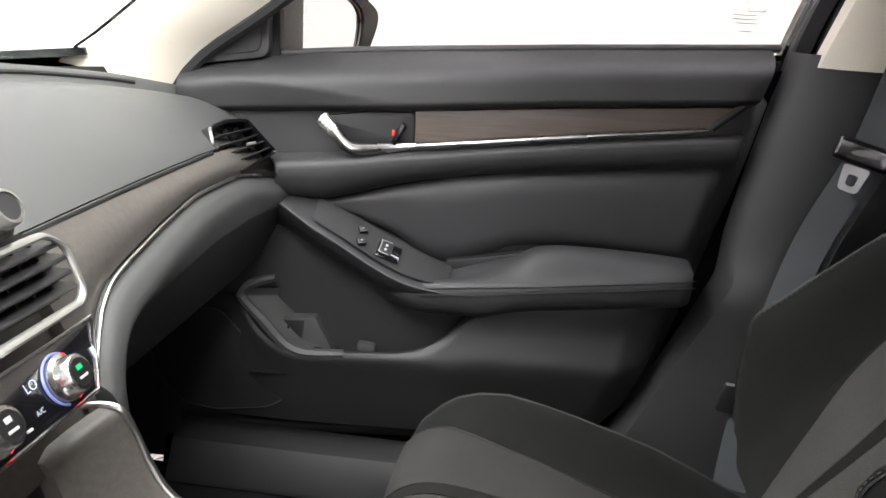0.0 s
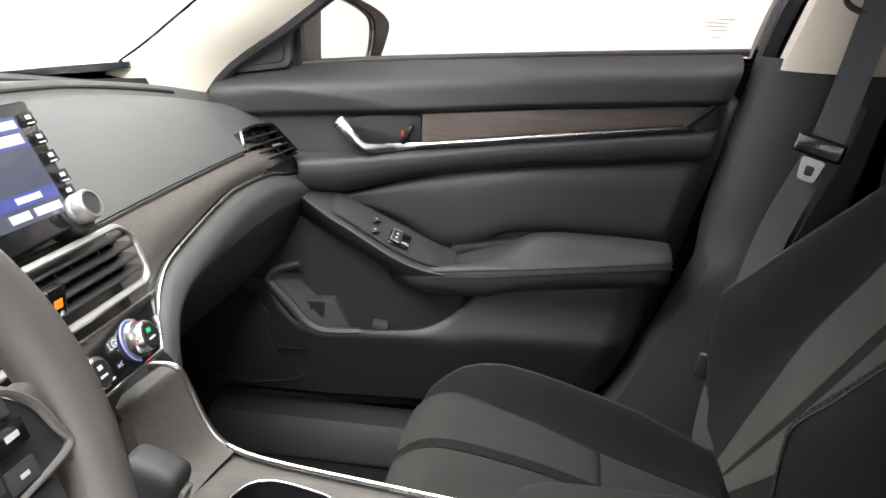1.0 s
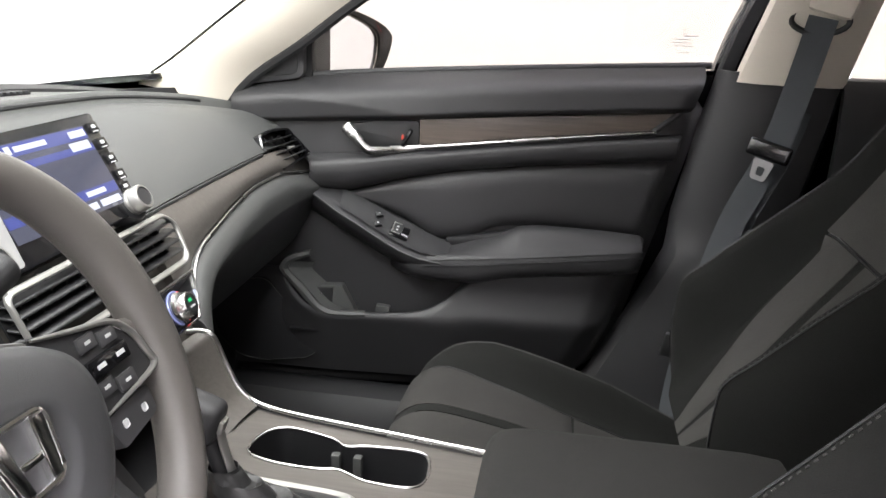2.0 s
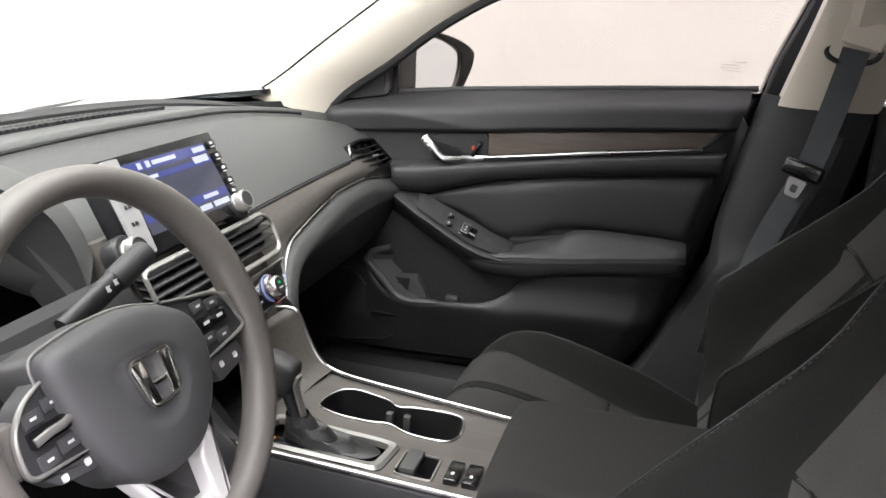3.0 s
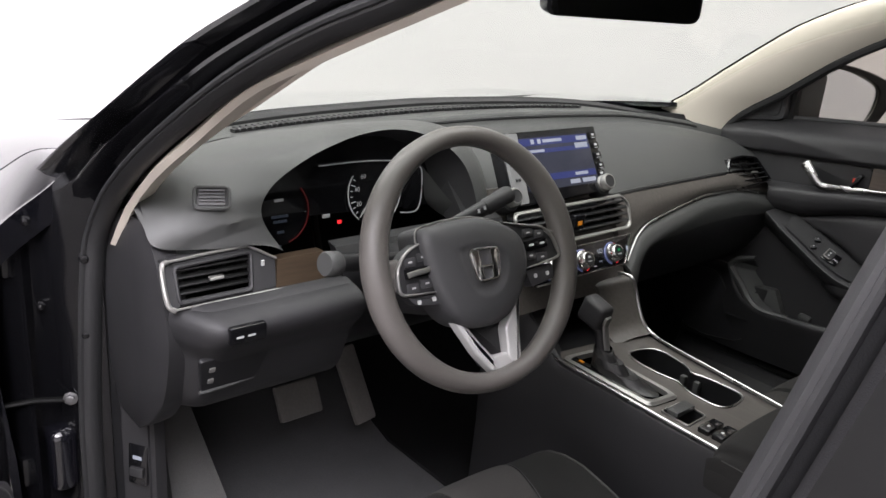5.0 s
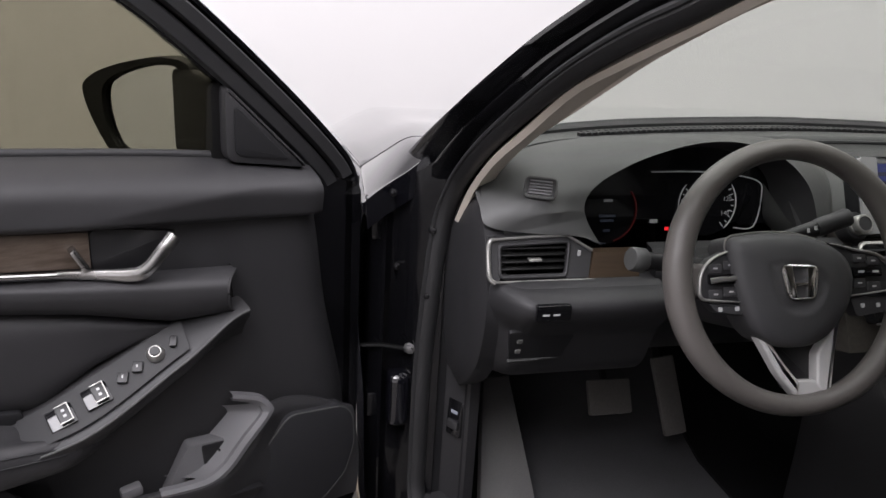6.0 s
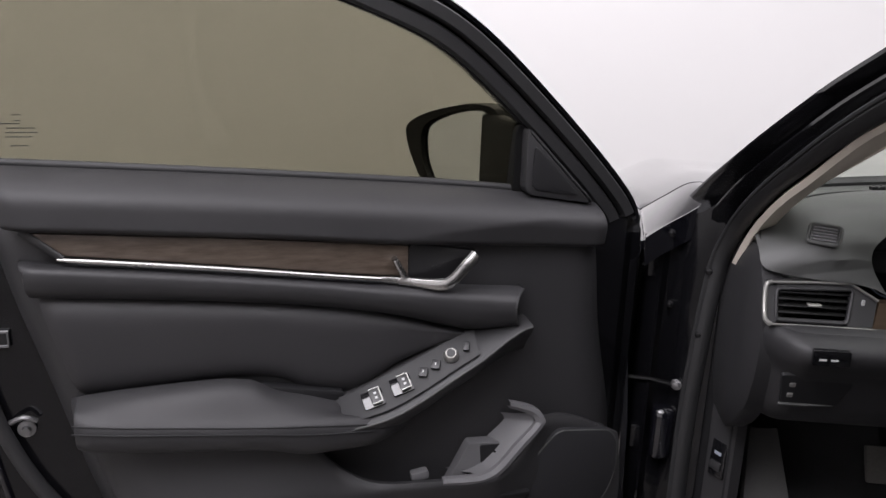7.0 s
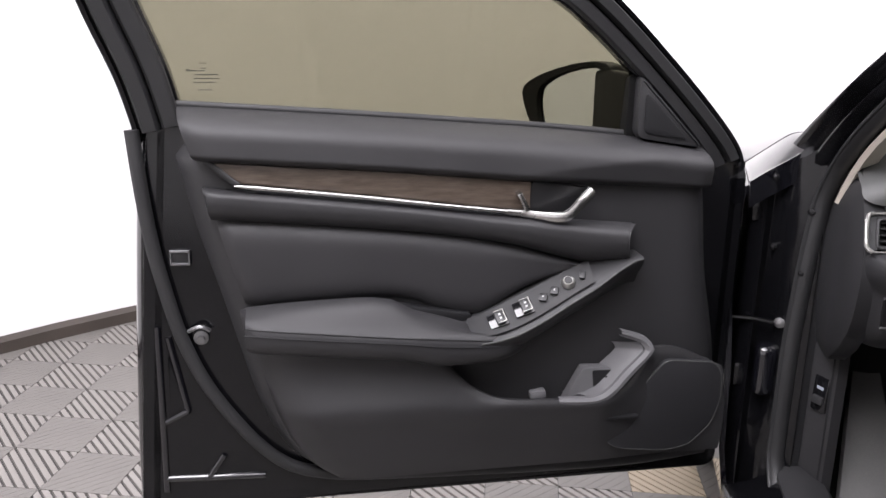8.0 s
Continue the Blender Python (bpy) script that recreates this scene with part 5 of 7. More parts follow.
for side, plate_line, trim_line, tab in (
        (-1, [(-0.080, 0.046), (-0.098, 0.036), (-0.122, 0.026), (-0.139, 0.008), (-0.143, -0.020), (-0.132, -0.028), (-0.075, -0.034)], [(-0.094, 0.036), (-0.121, 0.026), (-0.1385, 0.008), (-0.1425, -0.016), (-0.138, -0.0255), (-0.124, -0.0280), (-0.084, -0.0310)], [(-0.130, -0.030), (-0.076, -0.036), (-0.078, -0.049), (-0.118, -0.043)]),
        (1, [(0.045, 0.046), (0.080, 0.036), (0.121, 0.026), (0.141, 0.008), (0.149, -0.020), (0.075, -0.030)], [(0.050, 0.042), (0.085, 0.034), (0.121, 0.026), (0.138, 0.012), (0.1455, -0.006), (0.1475, -0.0195), (0.112, -0.0245), (0.078, -0.0275)], [(0.080, -0.030), (0.136, -0.028), (0.135, -0.050), (0.088, -0.056)])):
    spoke = part("side_spoke", moved(prism([(p.x, p.y) for p in rounded(plate_line, 0.006)], -0.016, 0.006, 0.003), SWM), PLASTIC, wheel, "spoke with control buttons")
    part("spoke_root", moved(rbox(side * 0.148 + 0.002, -0.002, -0.006, 0.034, 0.044, 0.020, 0.008, 3), SWM), RIM, spoke)
    part("silver_trim", moved(tube(smooth_line([(x, y, 0.007) for x, y in trim_line], 6), 0.0022, 0.0026, n=8, taper=lambda t: 0.45 + 0.75 * math.sin(math.pi * min(1, max(0, t * 1.05))) ** 0.7), SWM), SILVER, spoke, "satin silver edge")
    part("button_tab", moved(prism([(p.x, p.y) for p in rounded(tab, 0.005)], -0.012, 0.004, 0.002), SWM), GREYB, spoke, "lower pair of buttons")
    cx, cy = (-0.108, -0.001) if side < 0 else (0.104, 0.004)
    for dx, dy, wd, ht in ((-0.013, 0.016, 0.022, 0.011), (0.012, 0.016, 0.022, 0.011), (-0.014, -0.017, 0.022, 0.012), (0.012, -0.018, 0.024, 0.012)):
        b = part("button", moved(rbox(cx + dx * 0.85, cy + dy - side * dx * 0.15, 0.0060, wd * 0.85, ht, 0.004, 0.0015), SWM), GREYB, spoke)
        part("button_mark", moved(rbox(cx + dx * 0.85, cy + dy - side * dx * 0.15, 0.0082, 0.006, 0.0022, 0.0006, 0), SWM), WHITE, b)
    rocker = part("thumb_rocker", moved(rbox(cx, cy, 0.0075, 0.044, 0.013, 0.006, 0.002), SWM), GLOSS, spoke, "glossy black rocker")
    if side < 0:
        part("toggle", moved(tube([(cx - 0.020, cy - 0.002, 0.011), (cx - 0.006, cy, 0.0135), (cx + 0.006, cy, 0.0135), (cx + 0.020, cy + 0.002, 0.011)], 0.0036, 0.0026, n=8), SWM), SILVER, rocker, "silver toggle")
    else:
        for dx in (-0.011, 0.011):
            part("button_mark", moved(rbox(cx + dx, cy, 0.0107, 0.009, 0.003, 0.0006, 0), SWM), WHITE, rocker)
    for dx in (-0.012, 0.012):
        tx = sum(p[0] for p in tab) / 4
        ty = sum(p[1] for p in tab) / 4
        part("button_mark", moved(rbox(tx + dx, ty, 0.0042, 0.006, 0.006, 0.0006, 0.001, 1), SWM), WHITE, spoke)
low = part("lower_spoke", moved(prism([(p.x, p.y) for p in rounded([(-0.066, -0.045), (-0.010, -0.150), (0.040, -0.152), (0.060, -0.060)], 0.006)], -0.026, -0.016, 0.003), SWM), DARK, wheel, "dark lower spoke with silver legs")
part("silver_leg", moved(prism([(p.x, p.y) for p in rounded([(-0.072, -0.036), (-0.060, -0.073), (-0.030, -0.127), (-0.006, -0.157), (0.002, -0.140), (-0.020, -0.114), (-0.046, -0.076), (-0.064, -0.050)], 0.004)], -0.016, 0.002, 0.006, 3), SWM), SATIN, low, "satin silver spoke leg")
part("silver_leg", moved(prism([(p.x, p.y) for p in rounded([(0.062, -0.050), (0.056, -0.092), (0.048, -0.146), (0.040, -0.160), (0.026, -0.142), (0.028, -0.102), (0.046, -0.078)], 0.004)], -0.016, 0.002, 0.004, 3), SWM), SATIN, low, "satin silver spoke leg")
part("silver_foot", moved(prism([(p.x, p.y) for p in rounded([(-0.006, -0.136), (0.032, -0.137), (0.047, -0.150), (0.040, -0.164), (-0.001, -0.163), (-0.009, -0.153)], 0.005)], -0.016, -0.002, 0.004, 3), SWM), SATIN, low, "satin silver foot of the spoke")
col = thing("steering_column", "black steering column cover with two stalks", "steering column")
part("column_cover", moved(grid([[(r * 1.25 * math.cos(a), -0.015 + r * math.sin(a), h) for a in (2 * math.pi * j / 24 for j in range(24))] for r, h in ((0.052, -0.035), (0.058, -0.06), (0.06, -0.12), (0.055, -0.19), (0.04, -0.26))], False, True), SWM), PLASTIC, col)
for s, foot, tip in ((-1, (-0.05, 0.012, -0.085), (-0.196, 0.028, -0.055)), (1, (0.025, 0.046, -0.088), (0.130, 0.080, -0.068))):
    foot, tip = Vector(foot), Vector(tip)
    d = (tip - foot).normalized()
    st = part("stalk", moved(tube([foot, foot.lerp(tip, 0.4), foot.lerp(tip, 0.94)], 0.012, 0.010, n=14), SWM), DARK, col, "control stalk")
    part("stalk_end", moved(tube([tip - d * (0.012 if s < 0 else 0.040), tip - d * (0.009 if s < 0 else 0.036), tip + d * 0.008, tip + d * 0.011], 0.0165 if s < 0 else 0.0135, n=20, taper=lambda t: 0.88 if t in (0, 1) else 1), SWM), PADL if s < 0 else PLASTIC, st, "round grey stalk end")
    for k in (0.48, 0.58, 0.68):
        part("stalk_mark", moved(rbox(*(foot.lerp(tip, k) + Vector((0, 0.002, 0.0098))), 0.005, 0.006, 0.001, 0), SWM), WHITE, st)

# ---- centre console ----
con = thing("centre_console", "centre console with taupe top, cup holders and chrome edges", "console")
CZ = 0.672
CON_R = cv((-0.05, 0.166), (0.0, 0.164), (0.124, 0.164), (0.2, 0.149), (0.32, 0.131), (0.46, 0.111), (0.5, 0.106))
CON_L = cv((0.0, -0.10), (0.1, -0.088), (0.46, -0.100), (0.5, -0.10))


def plate(outline, holes, z0, z1):
    """A plate with holes cut through it."""
    bm = bmesh.new()
    edges = []
    for loop in (outline, *holes):
        vs = [bm.verts.new((*p[:2], z1)) for p in loop]
        edges += [bm.edges.new((a, b)) for a, b in zip(vs, vs[1:] + vs[:1])]
    bmesh.ops.triangle_fill(bm, use_beauty=True, use_dissolve=False, edges=edges)
    got = bmesh.ops.extrude_face_region(bm, geom=list(bm.faces))
    bmesh.ops.translate(bm, vec=(0, 0, z0 - z1), verts=[v for v in got["geom"] if isinstance(v, bmesh.types.BMVert)])
    bmesh.ops.recalc_face_normals(bm, faces=bm.faces)
    return bm


cup = [(p.x, p.y) for p in smooth_line([(0.170, 0.058, 0), (0.178, 0.104, 0), (0.205, 0.119, 0), (0.262, 0.106, 0), (0.283, 0.092, 0), (0.308, 0.098, 0), (0.365, 0.100, 0), (0.388, 0.086, 0), (0.392, 0.040, 0), (0.374, 0.022, 0), (0.325, 0.024, 0), (0.288, 0.040, 0), (0.255, 0.036, 0), (0.205, 0.040, 0)], 4, True)]
shift = [(p.x, p.y) for p in rounded([(0.115, -0.072), (0.318, -0.080), (0.326, -0.010), (0.30, -0.004), (0.125, 0.010)], 0.014)]
tray = [(p.x, p.y) for p in rounded([(0.335, -0.074), (0.388, -0.076), (0.386, -0.022), (0.336, -0.018)], 0.006)]
outl = [(x, CON_R(x) - 0.006) for x in (lerp(0.122, 0.47, i / 12) for i in range(13))] + [(x, CON_L(x) + 0.006) for x in (lerp(0.47, 0.09, i / 12) for i in range(13))]
part("console_top", plate(outl, [cup, shift, tray], CZ - 0.012, CZ), WOOD_C, con, "satin taupe console top")
for nm, hole, deep, mat in (("cup_well", cup, 0.085, DARK), ("shift_well", shift, 0.02, GLOSS), ("tray_well", tray, 0.03, DARK)):
    c0 = Vector((sum(p[0] for p in hole) / len(hole), sum(p[1] for p in hole) / len(hole)))
    part(nm, grid([[(p[0], p[1], CZ - 0.001) for p in hole], [(lerp(p[0], c0.x, 0.05), lerp(p[1], c0.y, 0.05), CZ - deep) for p in hole], [(lerp(p[0], c0.x, 0.99), lerp(p[1], c0.y, 0.99), CZ - deep) for p in hole]], False, True), mat, con)
part("cup_rim", tube([(p[0], p[1], CZ + 0.001) for p in cup], 0.0017, n=8, closed=True), CHROME, con, "chrome rim of the cup holders")
part("cup_rim", tube([(p[0], p[1], CZ + 0.001) for p in tray], 0.0018, n=6, closed=True), CHROME, con)
for x, y in ((0.272, 0.088), (0.292, 0.046), (0.30, 0.088)):
    part("cup_clip", rbox(x, y, CZ - 0.026, 0.012, 0.012, 0.036, 0.004), PADL, con, "grey rubber cup grip")
part("shift_surround", grid([[(p[0], p[1], CZ + 0.002) for p in shift], [(lerp(p[0], 0.21, 0.04), lerp(p[1], -0.037, 0.10), CZ + 0.006) for p in shift], [(lerp(p[0], 0.21, 0.12), lerp(p[1], -0.037, 0.30), CZ + 0.005) for p in shift], [(lerp(p[0], 0.21, 0.13), lerp(p[1], -0.037, 0.33), CZ - 0.004) for p in shift]], False, True), SILVER, con, "satin silver shifter surround")
part("gear_display", rbox(0.17, -0.062, CZ + 0.006, 0.07, 0.014, 0.004, 0.001), GLOSS, con)
part("gear_lamp", rbox(0.153, -0.062, CZ + 0.0085, 0.010, 0.005, 0.002, 0), LED_O, con, "lit amber gear mark")
for k, x in enumerate((0.413, 0.438)):
    b = part("brake_switch", rbox(x, -0.052, CZ + 0.003, 0.020, 0.046, 0.012, 0.003), GLOSS, con, "small parking brake button")
    part("button_mark", rbox(x, -0.060, CZ + 0.0092, 0.004, 0.006, 0.0006, 0), WHITE, b)
part("parking_pull", rbox(0.352, -0.045, CZ + 0.004, 0.022, 0.05, 0.010, 0.003), PADL, con)
# chrome edges; the right one climbs to the dash
WING = [(0.046, 0.146, 0.777), (0.070, 0.150, 0.780), (0.086, 0.153, 0.775), (0.094, 0.158, 0.754), (0.106, 0.160, 0.722), (0.122, 0.160, 0.695), (0.146, 0.158, CZ + 0.008)]
part("chrome_edge", tube(smooth_line(WING + [(0.2, 0.145, CZ + 0.006), (0.32, 0.127, CZ + 0.006), (0.46, 0.107, CZ + 0.006)], 8), 0.0034, n=8), CHROME, con, "long chrome edge climbing to the dash")
part("chrome_edge", tube([(0.10, -0.086, CZ + 0.003), (0.25, -0.092, CZ + 0.003), (0.466, -0.099, CZ + 0.002)], 0.0036, n=8), CHROME, con, "long chrome edge")
rows = []
for q in smooth_line([(x - 0.001, y - 0.003, z - 0.001) for x, y, z in WING[1:]], 4):
    rows.append([(q.x - 0.016 * s, lerp(q.y, 0.070, s), q.z - 0.010 * s * s) for s in (0, 0.2, 0.5, 0.8, 1)])
part("console_wing", slab(rows, (-0.012, 0, -0.012)), WOOD_C, con, "taupe wing beside the shifter")
rows = []
for x, z in ((0.018, 0.752), (0.045, 0.746), (0.062, 0.726), (0.092, 0.688), (0.128, CZ + 0.001)):
    rows.append([(x, lerp(CON_L(x), -0.045, s), z - 0.018 * s) for s in (0, 0.5, 1)])
part("console_wing", slab(rows, (0, 0, -0.02)), DARK, con)
part("open_bin", grid([[(0.02, 0.105, 0.79), (0.02, -0.05, 0.79)], [(-0.06, 0.10, 0.76), (-0.06, -0.05, 0.76)], [(-0.06, 0.10, 0.68), (-0.06, -0.05, 0.68)], [(0.02, 0.10, 0.67), (0.02, -0.05, 0.67)], [(0.13, 0.10, 0.664), (0.13, -0.05, 0.664)]]), DARK, con, "dark open bin below the climate panel")
# sides
for s, f in ((1, CON_R), (-1, CON_L)):
    rows = []
    for i in range(25):
        x = lerp(-0.05, 0.50, i / 24)
        top = cv((-0.05, 0.78), (0.03, 0.748), (0.062, 0.726), (0.1, 0.684), (0.13, CZ - 0.002), (0.5, CZ - 0.002))(x)
        rows.append(smooth_line([(x, f(x) - s * 0.004, top), (x, f(x) + s * 0.006, top - 0.012), (x, f(x) + s * 0.012, lerp(top, 0.34, 0.3)), (x, f(x) + s * 0.010, lerp(top, 0.34, 0.7)), (x, f(x) + s * 0.014, 0.34)], 3))
    part("console_side", slab(rows, (0, -s * 0.01, 0)), PAD if s > 0 else PLASTIC, con, "black console side")
# armrest lid
rows = []
for x, k in zip((0.447, 0.449, 0.453, 0.460, 0.470, 0.485, 0.51, 0.56, 0.66, 0.76, 0.80), (0.3, 0.5, 0.70, 0.84, 0.92, 0.97, 0.995, 1, 1, 1, 0.96)):
    rows.append(smooth_line([(x, -0.108, 0.60), (x, -0.112, 0.66), (x, -0.106, 0.60 + 0.085 * max(k, 0.5)), (x, -0.09, 0.60 + 0.110 * max(k, 0.45)), (x, 0.01, 0.60 + 0.117 * max(k, 0.42)), (x, 0.120, 0.60 + 0.110 * max(k, 0.45)), (x, 0.138, 0.60 + 0.088 * max(k, 0.5)), (x, 0.144, 0.66), (x, 0.139, 0.60)], 5))
box = thing("console_armrest", "black cloth-covered armrest lid with a stitched seam", "armrest")
part("lid", slab(rows, (0.004, 0, -0.02)), CLOTHA, box, "dark cloth lid with rounded front")
part("lid_front", slab([[(0.450 + 0.004 * s, lerp(-0.11, 0.140, j / 8), lerp(0.648, 0.36, s)) for j in range(9)] for s in (0, 0.3, 0.6, 1)], (0.02, 0, 0)), CLOTH, box)
part("lid_body", rbox(0.64, 0.008, 0.49, 0.34, 0.226, 0.30, 0.012), PLASTIC, box, "black plastic bin below the lid")
part("seam", tube([(x, -0.111, 0.668) for x in (0.47, 0.6, 0.7, 0.79)], 0.0012, n=5), THREAD, box)
# shifter
shf = thing("gear_lever", "black gear lever with a gathered boot", "gear lever")
rows = []
for i in range(15):
    s = i / 14
    k = (1 - s) ** 1.6
    mx, my, mz = lerp(0.188, 0.232, k), lerp(-0.053, -0.040, k), lerp(CZ + 0.002, 0.722, s ** 1.15)
    rows.append([(mx + lerp(0.016, 0.072, k) * math.cos(t), my + lerp(0.015, 0.027, k) * math.sin(t) * (1 + 0.05 * math.sin(7 * t + 9 * s)), mz + 0.005 * math.sin(22 * s + 2 * math.cos(t)) * math.sin(math.pi * s)) for t in (2 * math.pi * j / 36 for j in range(36))])
part("boot", grid(rows, False, True), BOOT, shf, "gathered black leather boot")
part("collar", tube([(0.189, -0.053, 0.716), (0.183, -0.054, 0.735), (0.177, -0.056, 0.757)], 0.0125, 0.0105, n=18, up=(1, 0, 0)), DARK, shf, "dark lever stem")
part("stem_trim", tube([(0.199, -0.054, 0.716), (0.192, -0.055, 0.742), (0.187, -0.057, 0.772)], 0.007, 0.004, n=12, up=(1, 0, 0)), SILVER, shf, "satin silver trim along the stem")
part("knob", moved(rbox(0, 0, 0, 0.052, 0.036, 0.050, 0.014, 4), pose(0.166, -0.060, 0.782, 0, 18, 0)), PAD, shf, "rounded black grip")
part("trigger", moved(rbox(0, 0, 0, 0.008, 0.016, 0.016, 0.003), pose(0.192, -0.060, 0.775, 0, 18, 0)), SILVER, shf, "silver release button")

# ---- car body ----
car = thing("sedan", "glossy black sedan body with open driver's door", "car")


def path3(*pts):
    """A smooth path through 3D points, as a function of 0 to 1."""
    t = [0.0]
    for a, b in zip(pts, pts[1:]):
        t.append(t[-1] + (Vector(b) - Vector(a)).length)
    f = [cv(*[(s / t[-1], p[k]) for s, p in zip(t, pts)]) for k in range(3)]
    return lambda s: Vector([g(s) for g in f])


# driver's A pillar: outer edge, seal line, inner trim
P_OUT = path3((-0.24, -0.83, 1.028), (-0.12, -0.815, 1.092), (-0.006, -0.803, 1.15), (0.116, -0.765, 1.233), (0.254, -0.751, 1.291), (0.375, -0.735, 1.341), (0.568, -0.721, 1.407), (0.95, -0.74, 1.435))
P_SEAL = path3((-0.15, -0.797, 0.92), (-0.12, -0.787, 0.985), (-0.05, -0.778, 1.052), (0.092, -0.751, 1.155), (0.218, -0.737, 1.223), (0.325, -0.728, 1.268), (0.427, -0.716, 1.305), (0.669, -0.716, 1.38), (0.95, -0.73, 1.4))
P_GLASS = path3((-0.13, -0.738, 1.005), (-0.06, -0.73, 1.052), (0.001, -0.712, 1.092), (0.1, -0.685, 1.155), (0.2, -0.655, 1.222), (0.3, -0.647, 1.267), (0.4, -0.648, 1.303), (0.6, -0.64, 1.36), (0.95, -0.63, 1.385))
P_TRIM = path3((-0.112, -0.768, 0.945), (-0.07, -0.763, 1.003), (0.0, -0.753, 1.069), (0.059, -0.736, 1.116), (0.17, -0.713, 1.196), (0.286, -0.705, 1.244), (0.387, -0.694, 1.285), (0.67, -0.692, 1.369), (0.95, -0.705, 1.388))
rows = []
for i in range(41):
    s = i / 40
    o, e = P_OUT(s), P_SEAL(s)
    inner = o + Vector((-0.05, 0.10, 0.02))
    row = [inner]
    for k, h in ((0.0, 0.0), (0.10, 0.016), (0.22, 0.018), (0.30, 0.004), (0.44, -0.004), (0.50, 0.010), (0.60, 0.012), (0.66, -0.004), (0.85, -0.010), (1.0, -0.008)):
        row.append(o.lerp(e, k) + Vector((0, -h, 0.25 * h)))
    rows.append(row)
part("a_pillar", slab(rows, (0, 0.02, 0)), PAINT, car, "glossy black front pillar with pressed ridges", sharp=60)
seal_run = [(0.60, -0.80, 0.345), (0.1, -0.805, 0.335), (-0.10, -0.81, 0.345), (-0.160, -0.815, 0.42), (-0.160, -0.815, 0.6), (-0.156, -0.807, 0.80)]
seal_run += [P_SEAL(i / 16) + Vector((0, 0, 0.002)) for i in range(14)]
seal_run += [(0.835, -0.71, 1.365), (0.855, -0.735, 1.31), (0.838, -0.765, 1.2), (0.797, -0.80, 1.0), (0.738, -0.832, 0.8), (0.70, -0.845, 0.6), (0.66, -0.825, 0.42), (0.60, -0.80, 0.345)]
seal = path3(*seal_run)
part("opening_seal", tube([seal(i / 160) for i in range(161)], 0.013, 0.016, n=10, up=(0, 1, 0)), RUBBER, car, "black rubber seal round the door opening")
part("seal_lip", tube([seal(i / 160) + Vector((0.004, -0.014, 0.004)) for i in range(161)], 0.004, 0.005, n=8, up=(0, 1, 0)), RUBBER, car)
# hinge pillar
WING_TOP = cv((0.78, 1.03), (0.807, 1.028), (0.84, 0.998), (0.86, 0.984), (0.89, 0.964), (0.921, 0.945))
rows = []
for k in range(9):
    row = []
    for x, y, wave in ((-0.145, -0.79, 0), (-0.158, -0.806, 0), (-0.165, -0.83, 0), (-0.20, -0.848, 1), (-0.215, -0.868, 1), (-0.20, -0.88, 0), (-0.215, -0.90, 0), (-0.30, -0.905, 0)):
        z = lerp(0.30, WING_TOP(-y), k / 8)
        row.append((x + 0.010 * wave * math.sin(z * 16), y, z))
    rows.append(row)
part("hinge_pillar", slab(rows, (-0.02, 0.01, 0)), PAINT, car, "glossy black hinge pillar", sharp=60)
for p, r in (((-0.172, -0.876, 0.968), 0.006), ((-0.148, -0.811, 0.911), 0.008), ((-0.153, -0.815, 0.794), 0.007), ((-0.170, -0.838, 0.688), 0.009), ((-0.20, -0.86, 0.83), 0.006)):
    part("hinge_bolt", moved(lathe([(r * 1.2, 0.0), (r * 1.2, 0.002), (r * 0.8, 0.003), (r * 0.8, 0.007), (r * 0.5, 0.008), (0.0001, 0.008)], 8), facing(p, (0.9, -0.45, 0))), STEEL if r > 0.0085 else PAINT, car, "hinge bolt")
part("pillar_pressing", rbox(-0.186, -0.852, 0.585, 0.045, 0.042, 0.105, 0.018, 4), BODY, car, "rounded glossy pressing on the pillar")
part("check_strap", tube([(-0.172, -0.84, 0.686), (-0.20, -0.88, 0.682), (-0.215, -0.93, 0.678)], 0.005, 0.004, n=8), COVER, car, "door check strap")
for z in (0.90, 0.56):
    part("door_hinge", rbox(-0.235, -0.89, z, 0.06, 0.03, 0.05, 0.008), PAINT, car, "black door hinge")
